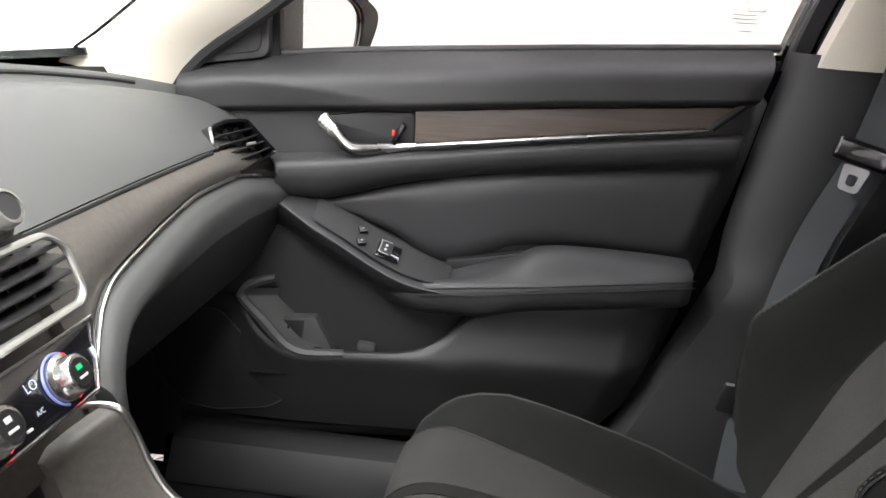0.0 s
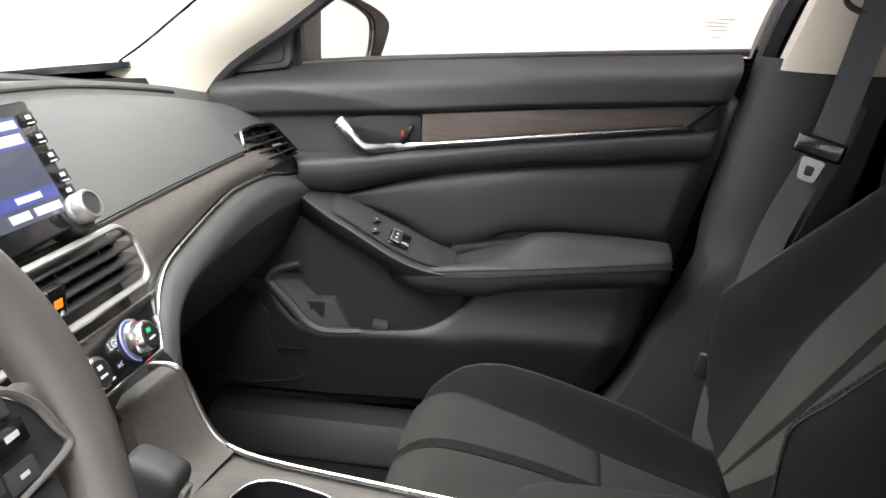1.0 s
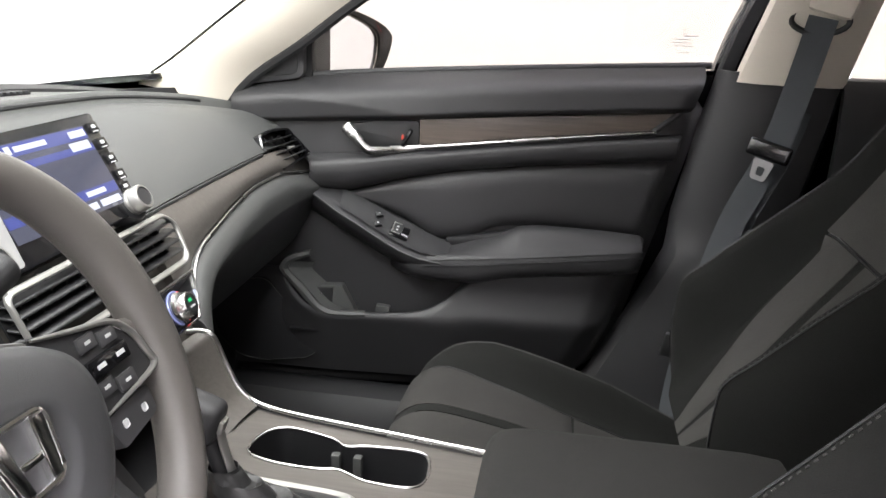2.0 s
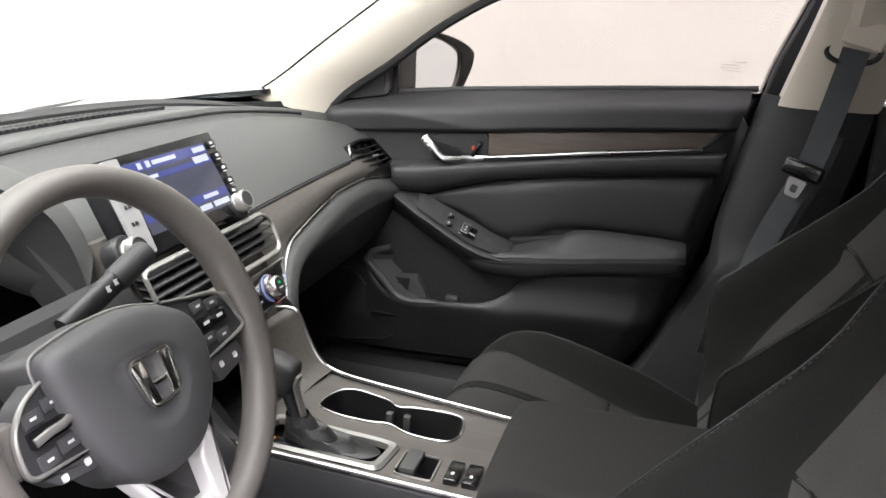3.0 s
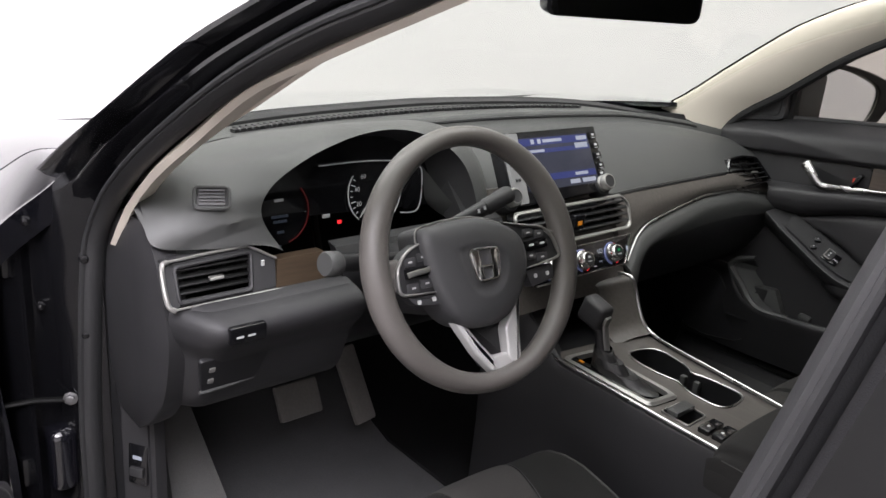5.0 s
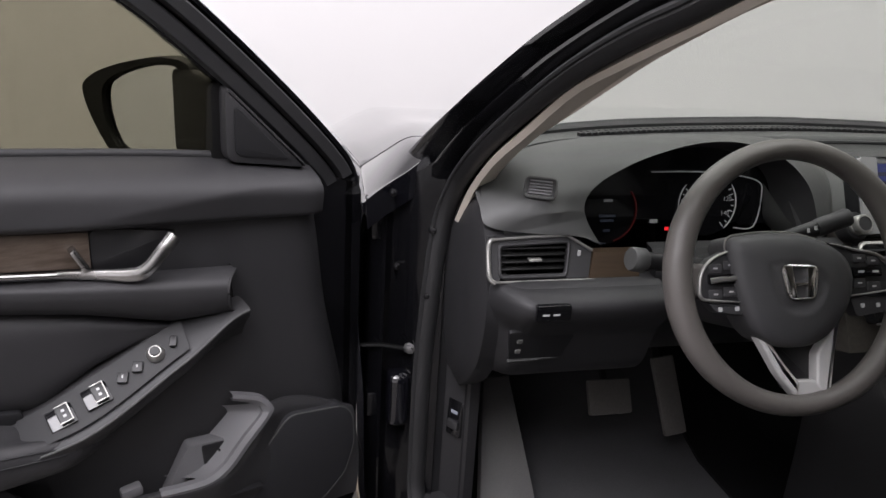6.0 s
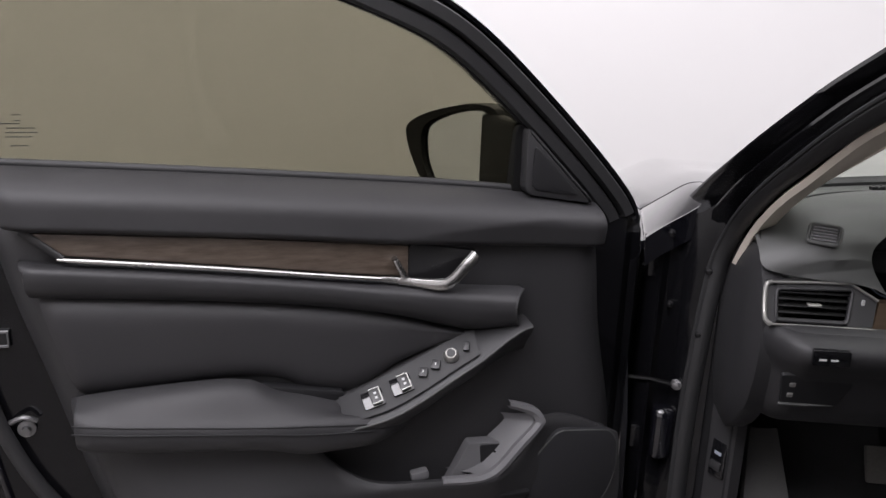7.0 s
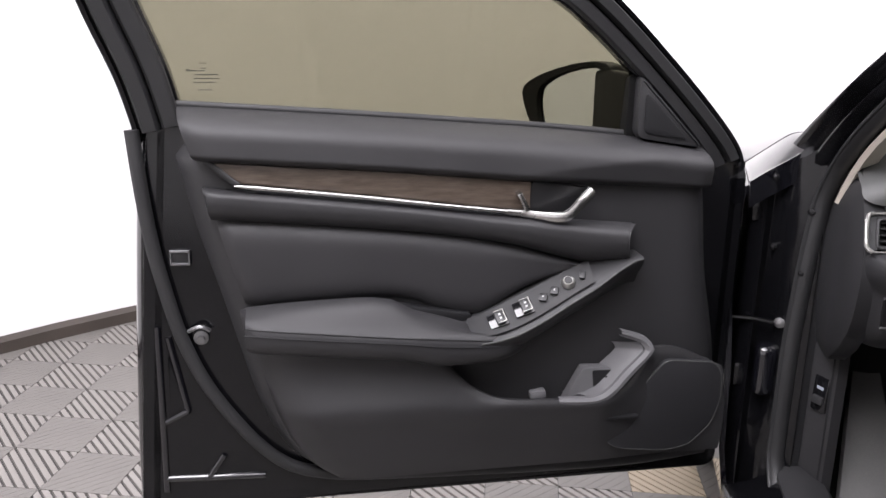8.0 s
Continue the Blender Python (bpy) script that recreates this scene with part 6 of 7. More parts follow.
# wing, bonnet
EDGE_Z = cv((-1.62, 0.72), (-1.5, 0.79), (-1.1, 0.885), (-0.6, 0.948), (-0.383, 0.958), (-0.163, 0.957))
SHUT_Y = cv((-1.62, 0.80), (-1.3, 0.87), (-0.9, 0.90), (-0.6, 0.907), (-0.383, 0.901))
for side in (-1, 1):
    rows = []
    for i in range(33):
        x = lerp(-1.58, -0.195, i / 32)
        zt, ys = EDGE_Z(x), SHUT_Y(x) if x < -0.383 else lerp(0.901, 0.919, (x + 0.383) / 0.218)
        rows.append([(x, side * (ys + dy), zt - dz - 0.012 * max(0, (x + 0.383) / 0.218)) for dy, dz in ((0.0, 0.0), (0.008, 0.004), (0.016, 0.016), (0.022, 0.05), (0.026, 0.15))] + [(x, side * 0.925, 0.60), (x, side * 0.918, 0.40), (x, side * 0.90, 0.28)])
    wing = part("wing", slab(rows, (0, -side * 0.012, -0.004)), BODY, car, "glossy black front wing", sharp=60)
    shut = smooth_line([(-0.255, 0.772, 1.040), (-0.268, 0.80, 1.039), (-0.286, 0.833, 1.034), (-0.325, 0.866, 1.001), (-0.383, 0.901, 0.958)], 5)
    jamb = smooth_line([(-0.180, 0.785, 1.046), (-0.180, 0.812, 1.032), (-0.180, 0.845, 1.005), (-0.178, 0.888, 0.977), (-0.164, 0.921, 0.957)], 5)
    rows = [[Vector((a.x, side * a.y, a.z)).lerp(Vector((b.x, side * b.y, b.z)), k) + Vector((0, 0, 0.006 * math.sin(math.pi * k))) for k in (j / 8 for j in range(9))] for a, b in zip(shut, jamb)]
    part("wing_corner", slab(rows, (0, 0, -0.008)), BODY, wing, "", sharp=60)
    part("wing_lip", slab([[Vector((b.x + 0.001, side * b.y, b.z + 0.001)), Vector((b.x - 0.004, side * (b.y - 0.004), b.z - 0.05))] for b in jamb], (-0.012, 0, 0)), BODY, wing)
    part("shut_line", tube([Vector((a.x, side * a.y, a.z - 0.001)) for a in smooth_line([(-0.9, 0.90, EDGE_Z(-0.9)), (-0.6, 0.907, EDGE_Z(-0.6)), (-0.42, 0.905, 0.957)], 4)[:-1] + shut[::-1]], 0.0018, n=6), DARK, wing)
REAR_EDGE = cv((0.0, -0.60), (0.45, -0.52), (0.65, -0.38), (0.772, -0.259), (0.80, -0.272), (0.833, -0.290), (0.866, -0.329), (0.901, -0.388))
CREST_Z = cv((-1.62, 0.74), (-1.5, 0.82), (-1.1, 0.945), (-0.62, 1.003), (-0.45, 1.026), (-0.26, 1.040))
rows = []
for j in range(65):
    t = j / 32 - 1
    row = []
    for i in range(33):
        y = 0.901 * abs(t)
        x = lerp(-1.62, REAR_EDGE(y) - 0.004, i / 32)
        wide = SHUT_Y(min(x, -0.383)) - 0.004
        y = wide * abs(t)
        fall = max(0, (abs(t) - 0.86) / 0.14)
        z = lerp(CREST_Z(x), EDGE_Z(x), fall ** 1.3) + 0.012 * (1 - t * t) - 0.012 * math.exp(-((abs(t) - 0.6) / 0.2) ** 2)
        row.append((x, math.copysign(y, t), z))
    rows.append(row)
part("bonnet", slab(rows, (0, 0, -0.012)), BODY, car, "glossy black bonnet reflecting the white booth", sharp=60)
part("front_end", slab([[(-1.62 + 0.03 * k - 0.25 * (1 - (y / 0.92) ** 2) * (1 if k else 0.6), y, z) for y in (lerp(-0.90, 0.90, j / 16) for j in range(17))] for k, z in ((0, 0.76), (1, 0.62), (1, 0.45), (0, 0.28))], (0.02, 0, 0)), PAINT, car, "black front end")
part("wiper_cowl", slab([[(FRONT_X(min(0.78, abs(y))) - d, y, 1.012 - dz) for d, dz in ((-0.01, 0.0), (0.05, 0.004), (0.10, 0.012), (0.16, 0.03))] for y in (lerp(-0.76, 0.76, j / 24) for j in range(25))], (0, 0, -0.02)), DARK, car, "dark plastic cowl below the windscreen")
for y0, y1 in ((-0.68, -0.08), (-0.02, 0.58)):
    part("wiper", tube(smooth_line([(FRONT_X(abs(y0)) - 0.02, y0, 1.006), (FRONT_X(abs((y0 + y1) / 2)) - 0.022, (y0 + y1) / 2, 1.012), (FRONT_X(abs(y1)) - 0.015, y1, 1.016)], 6), 0.010, 0.008), DARK, car, "black wiper")
# windscreen
rows = []
for i in range(25):
    y = lerp(-1, 1, i / 24)
    lo = Vector((FRONT_X(min(0.775, abs(y) * 0.775)) - 0.012, y * 0.775, 1.022))
    hi = Vector((0.30 + 0.12 * y * y, y * 0.625, 1.385 - 0.03 * y * y))
    rows.append([lo.lerp(hi, s) + Vector((-0.018, 0, 0.03)) * math.sin(math.pi * s) for s in (j / 10 for j in range(11))])
part("windscreen", slab(rows, (-0.003, 0, 0.004)), GLASS_W, car, "clear slightly green windscreen")
# inner pillar trims
rows = []
for i in range(31):
    s = i / 30
    a, b = P_TRIM(s), P_GLASS(s)
    rows.append([a + Vector((0, -0.01, -0.012)), a, a.lerp(b, 0.35) + Vector((0.004, 0.014, 0.004)), a.lerp(b, 0.7) + Vector((0.0, 0.012, 0.006)), b, Vector((lerp(-0.26, 0.44, s), lerp(-0.765, -0.62, s), lerp(1.03, 1.365, s)))])
part("pillar_trim", slab(rows, (-0.004, -0.008, 0.004)), BEIGE, car, "beige inner pillar trim")
Q_DOOR = path3((-0.16, 0.778, 0.985), (-0.13, 0.772, 1.025), (0.01, 0.738, 1.122), (0.154, 0.704, 1.222), (0.262, 0.685, 1.279), (0.45, 0.668, 1.345), (0.7, 0.655, 1.385), (0.95, 0.65, 1.395))
Q_GLASS = path3((-0.33, 0.765, 1.012), (-0.27, 0.748, 1.045), (-0.13, 0.712, 1.14), (-0.02, 0.685, 1.214), (0.055, 0.67, 1.262), (0.25, 0.64, 1.342), (0.55, 0.61, 1.39), (0.95, 0.58, 1.405))
rows = []
for i in range(31):
    s = i / 30
    a, b = Q_DOOR(s), Q_GLASS(s)
    rows.append([a + Vector((0.01, 0.012, -0.006)), a, a.lerp(b, 0.25) + Vector((0, -0.012, 0.0)), a.lerp(b, 0.6) + Vector((0, -0.016, 0.004)), a.lerp(b, 0.9) + Vector((0, -0.006, 0.002)), b])
part("pillar_trim", slab(rows, (0, 0.012, 0.008)), BEIGE, car, "beige inner pillar trim")
part("opening_seal", tube([Q_DOOR(i / 60) + Vector((0.006, 0.016, -0.008)) for i in range(61)], 0.012, 0.012, n=8), RUBBER, car, "black rubber seal")
rows = []
for i in range(31):
    s = i / 30
    o = Vector((P_OUT(s).x, -P_OUT(s).y, P_OUT(s).z))
    b = Q_GLASS(s) + Vector((-0.012, 0.014, 0.006))
    e = Q_DOOR(s) + Vector((0.02, 0.035, -0.004))
    rows.append([b, b.lerp(o, 0.5) + Vector((0, 0.01, 0.012)), o, o.lerp(e, 0.5) + Vector((0, 0.004, 0)), e])
part("a_pillar", slab(rows, (0, 0.004, -0.004)), PAINT, car, "glossy black front pillar", sharp=60)
# roof
rows = []
for i in range(25):
    x = lerp(0.33, 2.55, i / 24)
    zc = cv((0.33, 1.405), (0.7, 1.455), (1.3, 1.475), (2.0, 1.44), (2.55, 1.34))(x)
    rows.append([(x + 0.1 * (y / 0.72) ** 2 * (1 if i < 3 else 0), y, zc - 0.055 * (abs(y) / 0.72) ** 3) for y in (lerp(-0.735, 0.735, j / 18) for j in range(19))])
part("roof", slab(rows, (0, 0, 0.012)), PAINT, car, "glossy black roof")
rows = []
for i in range(25):
    x = lerp(0.36, 2.5, i / 24)
    zc = cv((0.36, 1.372), (0.7, 1.428), (1.3, 1.445), (2.0, 1.41), (2.5, 1.31))(x)
    rows.append([(x + 0.1 * (y / 0.72) ** 2 * (1 if i < 3 else 0), y, zc - 0.05 * (abs(y) / 0.70) ** 3) for y in (lerp(-0.70, 0.70, j / 18) for j in range(19))])
part("headliner", slab(rows, (0, 0, 0.006)), BEIGE, car, "light beige headliner")
# B pillars
for side in (-1, 1):
    if side > 0:
        lower = [(1.098, 0.792, 1.008), (1.075, 0.787, 1.006), (1.022, 0.774, 0.998), (0.95, 0.760, 0.985), (0.88, 0.748, 0.97), (0.813, 0.737, 0.955), (0.765, 0.735, 0.948), (0.742, 0.733, 0.945), (0.70, 0.716, 0.935), (0.62, 0.680, 0.92), (0.55, 0.645, 0.91), (0.473, 0.606, 0.90), (0.36, 0.53, 0.89)]
    else:
        lower = [(1.095, 0.835, 1.005), (1.0, 0.812, 0.985), (0.9, 0.785, 0.965), (0.80, 0.760, 0.95), (0.755, 0.745, 0.945), (0.735, 0.737, 0.945), (0.70, 0.725, 0.94), (0.6, 0.680, 0.93), (0.5, 0.632, 0.92), (0.43, 0.575, 0.92), (0.36, 0.50, 0.92)]
    rows = []
    for z, xf, xr in lower:
        bulge = 0.020 * math.exp(-(max(0, z - 0.735) / 0.012 + max(0, 0.735 - z) / 0.05) ** 2)
        y0 = cv((0.3, 0.80), (0.7, 0.832), (1.1, 0.835))(z)
        rows.append([(x, side * y, z) for x, y in ((xf, y0 + 0.015), (xf + 0.004, y0 - 0.004), (xf + 0.018, y0 - 0.022 - bulge), (lerp(xf, xr, 0.35), y0 - 0.040 - bulge), (lerp(xf, xr, 0.7), y0 - 0.046), (xr - 0.012, y0 - 0.040), (xr, y0 - 0.02), (xr + 0.004, y0 + 0.015))])
    part("b_pillar_lower", slab(rows, (0, side * 0.01, 0)), PAD, car, "black lower centre pillar trim")
    rows = []
    for i in range(13):
        k = i / 12
        z = lerp(1.080, 1.40, k)
        xf, xr = (cv((1.08, 0.816), (1.26, 0.858), (1.4, 0.888))(z), cv((1.08, 1.006), (1.26, 1.032), (1.4, 1.055))(z)) if side > 0 else (lerp(0.846, 0.915, k), lerp(0.995, 1.075, k))
        y0 = lerp(0.812, 0.70, k ** 1.1) if side > 0 else lerp(0.785, 0.70, k)
        rows.append([(x, side * y, z) for x, y in ((xf, y0 + 0.012), (xf + 0.004, y0 - 0.008), (xf + 0.03, y0 - 0.030), (lerp(xf, xr, 0.5), y0 - 0.038), (xr - 0.03, y0 - 0.034), (xr - 0.004, y0 - 0.016), (xr, y0 + 0.012))])
    part("b_pillar_upper", slab(rows, (0, side * 0.008, 0)), BEIGE, car, "beige upper centre pillar trim")
    part("b_pillar_outer", slab([[(x + (0.22 if side < 0 else 0.15) * s, side * y, z) for s in (0, 0.3, 0.7, 1)] for z, x, y in ((0.36, 0.80, 0.90), (0.6, 0.80, 0.915), (0.8, 0.806, 0.885), (0.9, 0.812, 0.872), (1.0, 0.828, 0.86), (1.1, 0.847, 0.836), (1.2, 0.866, 0.809), (1.3, 0.882, 0.783), (1.40, 0.90, 0.755))], (0, -side * 0.006, 0)), COVER, car, "matt black centre pillar cover")
    if side < 0:
        part("b_pillar_flange", slab([[Vector((a[0], side * a[1], z)).lerp(Vector((b[0], side * b[1], z)), s) + Vector((0.012 * math.sin(math.pi * s), 0, 0)) for s in (0, 0.2, 0.4, 0.6, 0.8, 1)] for z, a, b in ((0.4, (0.66, 0.80), (0.80, 0.895)), (0.6, (0.702, 0.83), (0.80, 0.905)), (0.8, (0.742, 0.825), (0.806, 0.88)), (1.0, (0.800, 0.795), (0.828, 0.855)), (1.2, (0.842, 0.762), (0.866, 0.806)), (1.36, (0.872, 0.735), (0.892, 0.765)))], (0.012, 0, 0)), PAD, car, "black pillar flange")
    # rear door: lining, skin, glass
    part("rear_door_skin", slab([[(x, side * y, z) for x in (lerp(0.83, 1.85, j / 8) for j in range(9))] for z, y in ((0.34, 0.90), (0.6, 0.92), (0.8, 0.895), (1.0, 0.855), (1.09, 0.83))], (0, -side * 0.012, 0)), PAINT, car, "glossy black rear door skin")
    part("rear_door_lining", slab([[(x, side * y, z + 0.02 * (x - 1.0)) for x in (lerp(1.0, 1.85, j / 8) for j in range(9))] for z, y in ((0.38, 0.78), (0.6, 0.77), (0.8, 0.775), (1.0, 0.77), (1.07, 0.78), (1.093, 0.80), (1.095, 0.82))], (0, side * 0.02, 0)), PAD, car, "padded black rear door lining")
    part("rear_window", slab([[(x, side * lerp(0.828, 0.735, k ** 1.1), lerp(1.09 + 0.02 * (x - 1.0), 1.385, k)) for x in (lerp(1.02, 1.95, j / 8) for j in range(9))] for k in (0, 0.33, 0.66, 1)], (0, side * 0.004, 0)), GLASS_S, car, "tinted rear side window")
    part("rear_quarter", slab([[(lerp(1.85, 3.25, j / 10), side * (y - 0.08 * (j / 10) ** 2), z) for j in range(11)] for z, y in ((0.34, 0.90), (0.6, 0.925), (0.85, 0.92), (1.0, 0.895), (1.1, 0.86))], (0, -side * 0.012, 0)), PAINT, car, "glossy black rear quarter")
    part("c_pillar", slab([[(lerp(lerp(1.95, 2.5, s), lerp(1.75, 2.25, s), k), side * lerp(0.86, 0.72, k), lerp(1.1, 1.38, k)) for s in (0, 0.33, 0.66, 1)] for k in (0, 0.33, 0.66, 1)], (0, -side * 0.03, 0)), PAINT, car, "black rear pillar")
    part("sill", slab([[(x, side * y, z) for y, z in ((0.74, 0.34), (0.755, 0.385), (0.79, 0.392), (0.815, 0.375), (0.86, 0.345), (0.905, 0.33), (0.915, 0.25), (0.88, 0.19))] for x in (lerp(-0.17, 1.9, j / 10) for j in range(11))], (0, -side * 0.008, -0.008)), PAINT, car, "black door sill")
    part("sill_cover", slab([[(x, side * y, z) for y, z in ((0.70, 0.335), (0.735, 0.392), (0.77, 0.402), (0.80, 0.398), (0.815, 0.388))] for x in (lerp(-0.15, 1.8, j / 10) for j in range(11))], (0, 0, -0.008)), PLASTIC, car, "black sill cover")
part("boot", slab([[(x, y, z - 0.03 * (y / 0.8) ** 2) for y in (lerp(-0.80, 0.80, j / 12) for j in range(13))] for x, z in ((2.45, 1.20), (2.75, 1.11), (3.1, 1.10), (3.22, 1.02), (3.27, 0.7), (3.22, 0.32))], (-0.012, 0, -0.012)), PAINT, car, "glossy black boot lid")
part("rear_screen", slab([[(2.50 - 0.02 * (1 - s), y * lerp(0.62, 0.58, s), lerp(1.20, 1.31, s)) for y in (lerp(-1, 1, j / 8) for j in range(9))] for s in (0, 0.5, 1)], (-0.004, 0, 0)), GLASS_S, car, "tinted rear window")
# wheels
for x in (-1.0, 1.83):
    for side in (-1, 1):
        place = facing((x, side * 0.80, 0.335), (0, side, 0))
        w = part("wheel", moved(lathe([(0.20, 0.04), (0.225, 0.055), (0.235, 0.10), (0.225, 0.105), (0.19, 0.085), (0.06, 0.075), (0.0001, 0.08)], 32), place), SILVER, car, "silver alloy wheel")
        part("tyre", moved(lathe([(0.225, -0.10), (0.30, -0.105), (0.33, -0.08), (0.335, 0.0), (0.33, 0.075), (0.30, 0.10), (0.228, 0.095)], 40), place), RUBBER, w, "black tyre")
# floor pan, firewall, carpet
part("floor_pan", slab([[(x, y, z) for y in (lerp(-0.76, 0.76, j / 12) for j in range(13))] for x, z in ((-0.72, 0.80), (-0.68, 0.66), (-0.52, 0.47), (-0.36, 0.36), (-0.25, 0.325), (0.4, 0.32), (1.2, 0.33), (1.9, 0.36))], (0, 0, -0.03)), CARPET, car, "black floor carpet")
part("firewall", slab([[(-0.70, y, z) for y in (-0.76, 0, 0.76)] for z in (0.6, 0.8, 0.99)], (-0.02, 0, 0)), DARK, car)
part("bulkhead", slab([[(2.3, y, z) for y in (-0.76, 0, 0.76)] for z in (0.3, 0.8, 1.15)], (0.02, 0, 0)), CARPET, car)
for side in (-1, 1):
    part("kick_panel", slab([[(-0.168, side * 0.792, z), (-0.157, side * 0.774, z), (-0.135, side * 0.758, z), (-0.108, side * 0.740, z), (-0.112, side * 0.722, z), (-0.30, side * 0.716, z), (-0.60, side * 0.73, z)] for z in (0.34, 0.42, 0.52, 0.60, 0.67)], (-0.006, side * 0.008, 0)) if side < 0 else slab([[(x, side * (0.757 - 0.012 * math.sin(math.pi * s)), z) for s, x in ((s, lerp(-0.60, lerp(-0.155, -0.115, (z - 0.36) / 0.3), s)) for s in (0, 0.5, 0.8, 1))] for z in (0.34, 0.42, 0.52, 0.60, 0.68)], (0, side * 0.012, 0)), PLASTIC, car, "black kick panel")
    part("foot_side", slab([[(x, side * 0.775, z) for x in (-0.70, -0.4, -0.15)] for z in (0.33, 0.6, 0.9)], (0, side * 0.012, 0)), DARK, car)
KICK = facing((-0.130, -0.757, 0.568), (0.55, -0.83, 0.06))
rel = part("boot_release", moved(rbox(0, 0, 0, 0.034, 0.070, 0.010, 0.004), KICK), GLOSS, car, "small black boot release switch")
part("release_mark", moved(rbox(0, 0.012, 0.0055, 0.015, 0.006, 0.001, 0), KICK), SCREEN_W, rel)
part("release_lip", moved(rbox(0, -0.012, 0.006, 0.024, 0.016, 0.008, 0.003), KICK), PLASTIC, rel)
# footrest and driver's mat
part("footrest", slab([[(lerp(-0.29, -0.12, s) + 0.004 * (k in (1, 2)), lerp(lerp(-0.66, -0.70, s), lerp(-0.608, -0.588, s), k / 3), lerp(0.555, 0.36, s)) for k in range(4)] for s in (0, 0.25, 0.5, 0.75, 1)], (-0.02, 0, -0.02)), MATTE, car, "grey carpeted footrest")
mat = thing("floor_mat", "dark grey carpet mat in the driver's footwell", "floor mat")
part("mat_carpet", slab([[(x, lerp(-0.62, -0.17, s), z) for s in (0, 0.02, 0.25, 0.5, 0.75, 0.98, 1)] for x, z in ((-0.56, 0.525), (-0.5, 0.47), (-0.36, 0.372), (-0.25, 0.338), (0.1, 0.334), (0.22, 0.334))], (0, 0, -0.008)), MATC, mat)
part("mat_edge", tube([(-0.56, -0.62, 0.527), (-0.36, -0.62, 0.374), (-0.25, -0.62, 0.34), (0.22, -0.62, 0.336), (0.22, -0.17, 0.336), (-0.25, -0.17, 0.34), (-0.36, -0.17, 0.374), (-0.56, -0.17, 0.527)], 0.005, n=6, closed=True), CARPET, mat)
for nm, lab, pts, wd in (("brake_pedal", "worn grey rubber brake pedal", ((-0.255, -0.41, 0.552), (-0.222, -0.41, 0.490)), 0.092), ("accelerator_pedal", "tall grey rubber accelerator pedal", ((-0.285, -0.280, 0.580), (-0.215, -0.262, 0.435)), 0.05)):
    pd = thing(nm, lab, "pedal")
    a, b = Vector(pts[0]), Vector(pts[1])
    d = (b - a)
    place = facing((a + b) / 2, d.cross(Vector((0, 1, 0))) * -1, -d)
    part("pad", moved(rbox(0, 0, 0, wd, d.length, 0.014, 0.006), place), PEDAL, pd)
    for k in (-1, 0, 1):
        part("tread_rib", moved(rbox(0, k * d.length * 0.3, 0.008, wd * 0.8, 0.005, 0.003, 0.001, 1), place), PLASTIC, pd)
    part("arm", tube([(a + b) / 2 + Vector((-0.01, 0, 0)), (a + b) / 2 + Vector((-0.10, 0.01, 0.06)), a + Vector((-0.14, 0.01, 0.25))], 0.008, n=8), DARK, pd)

# ---- rear-view mirror ----
rvm = thing("rear_view_mirror", "black framed rear-view mirror hung from the windscreen", "mirror")
RV = facing((0.150, -0.075, 1.306), (0.86, -0.40, -0.12))
ol = rounded([(-0.135, -0.034), (0.135, -0.034), (0.128, 0.036), (-0.128, 0.036)], 0.022)
part("housing", moved(prism([(p.x, p.y) for p in ol], -0.030, 0.0, 0.004), RV), GLOSS, rvm, "glossy black housing")
part("mirror_glass", moved(prism([(p.x * 0.95, p.y * 0.9) for p in ol], 0.0, 0.0015), RV), MIRROR, rvm, "dark reflecting mirror glass")
part("stem", tube([(0.135, -0.05, 1.33), (0.10, -0.01, 1.352), (0.11, 0.0, 1.345)], 0.012, n=10), DARK, rvm)

# ---- seats ----


SEAT_MID = path3((0.735, 0, 0.56), (0.78, 0, 0.62), (0.833, 0, 0.692), (0.89, 0, 0.775), (0.95, 0, 0.86), (1.0, 0, 0.945), (1.05, 0, 1.04), (1.078, 0, 1.10), (1.115, 0, 1.135))
SEAT_SIDE = path3((0.745, 0, 0.575), (0.736, 0, 0.66), (0.740, 0, 0.742), (0.783, 0, 0.790), (0.843, 0, 0.848), (0.908, 0, 0.908), (0.972, 0, 0.972), (1.028, 0, 1.055), (1.085, 0, 1.115))
CUSHION_Z = cv((0.262, 0.455), (0.268, 0.50), (0.285, 0.535), (0.34, 0.560), (0.45, 0.545), (0.58, 0.510), (0.77, 0.452))
CUSHION_SIDE = cv((0.262, 0.0), (0.30, 0.004), (0.36, 0.026), (0.42, 0.042), (0.60, 0.042), (0.77, 0.02))


def hump(a):
    """How much of the side bolster is reached at a, from the middle (0) to the flank (1)."""
    k = max(0, min(1, (abs(a) - 0.52) / 0.28))
    return k * k * (3 - 2 * k)


def flank(a):
    return max(0, (abs(a) - 0.84) / 0.16) ** 2


def dashes(line, step, r):
    """A row of short raised stitches along a line."""
    bm = bmesh.new()
    for a, b in zip(line[::2], line[1::2]):
        d = (b - a).normalized() * step
        tube([a - d, a + d], r, n=5, bm=bm)
    return bm


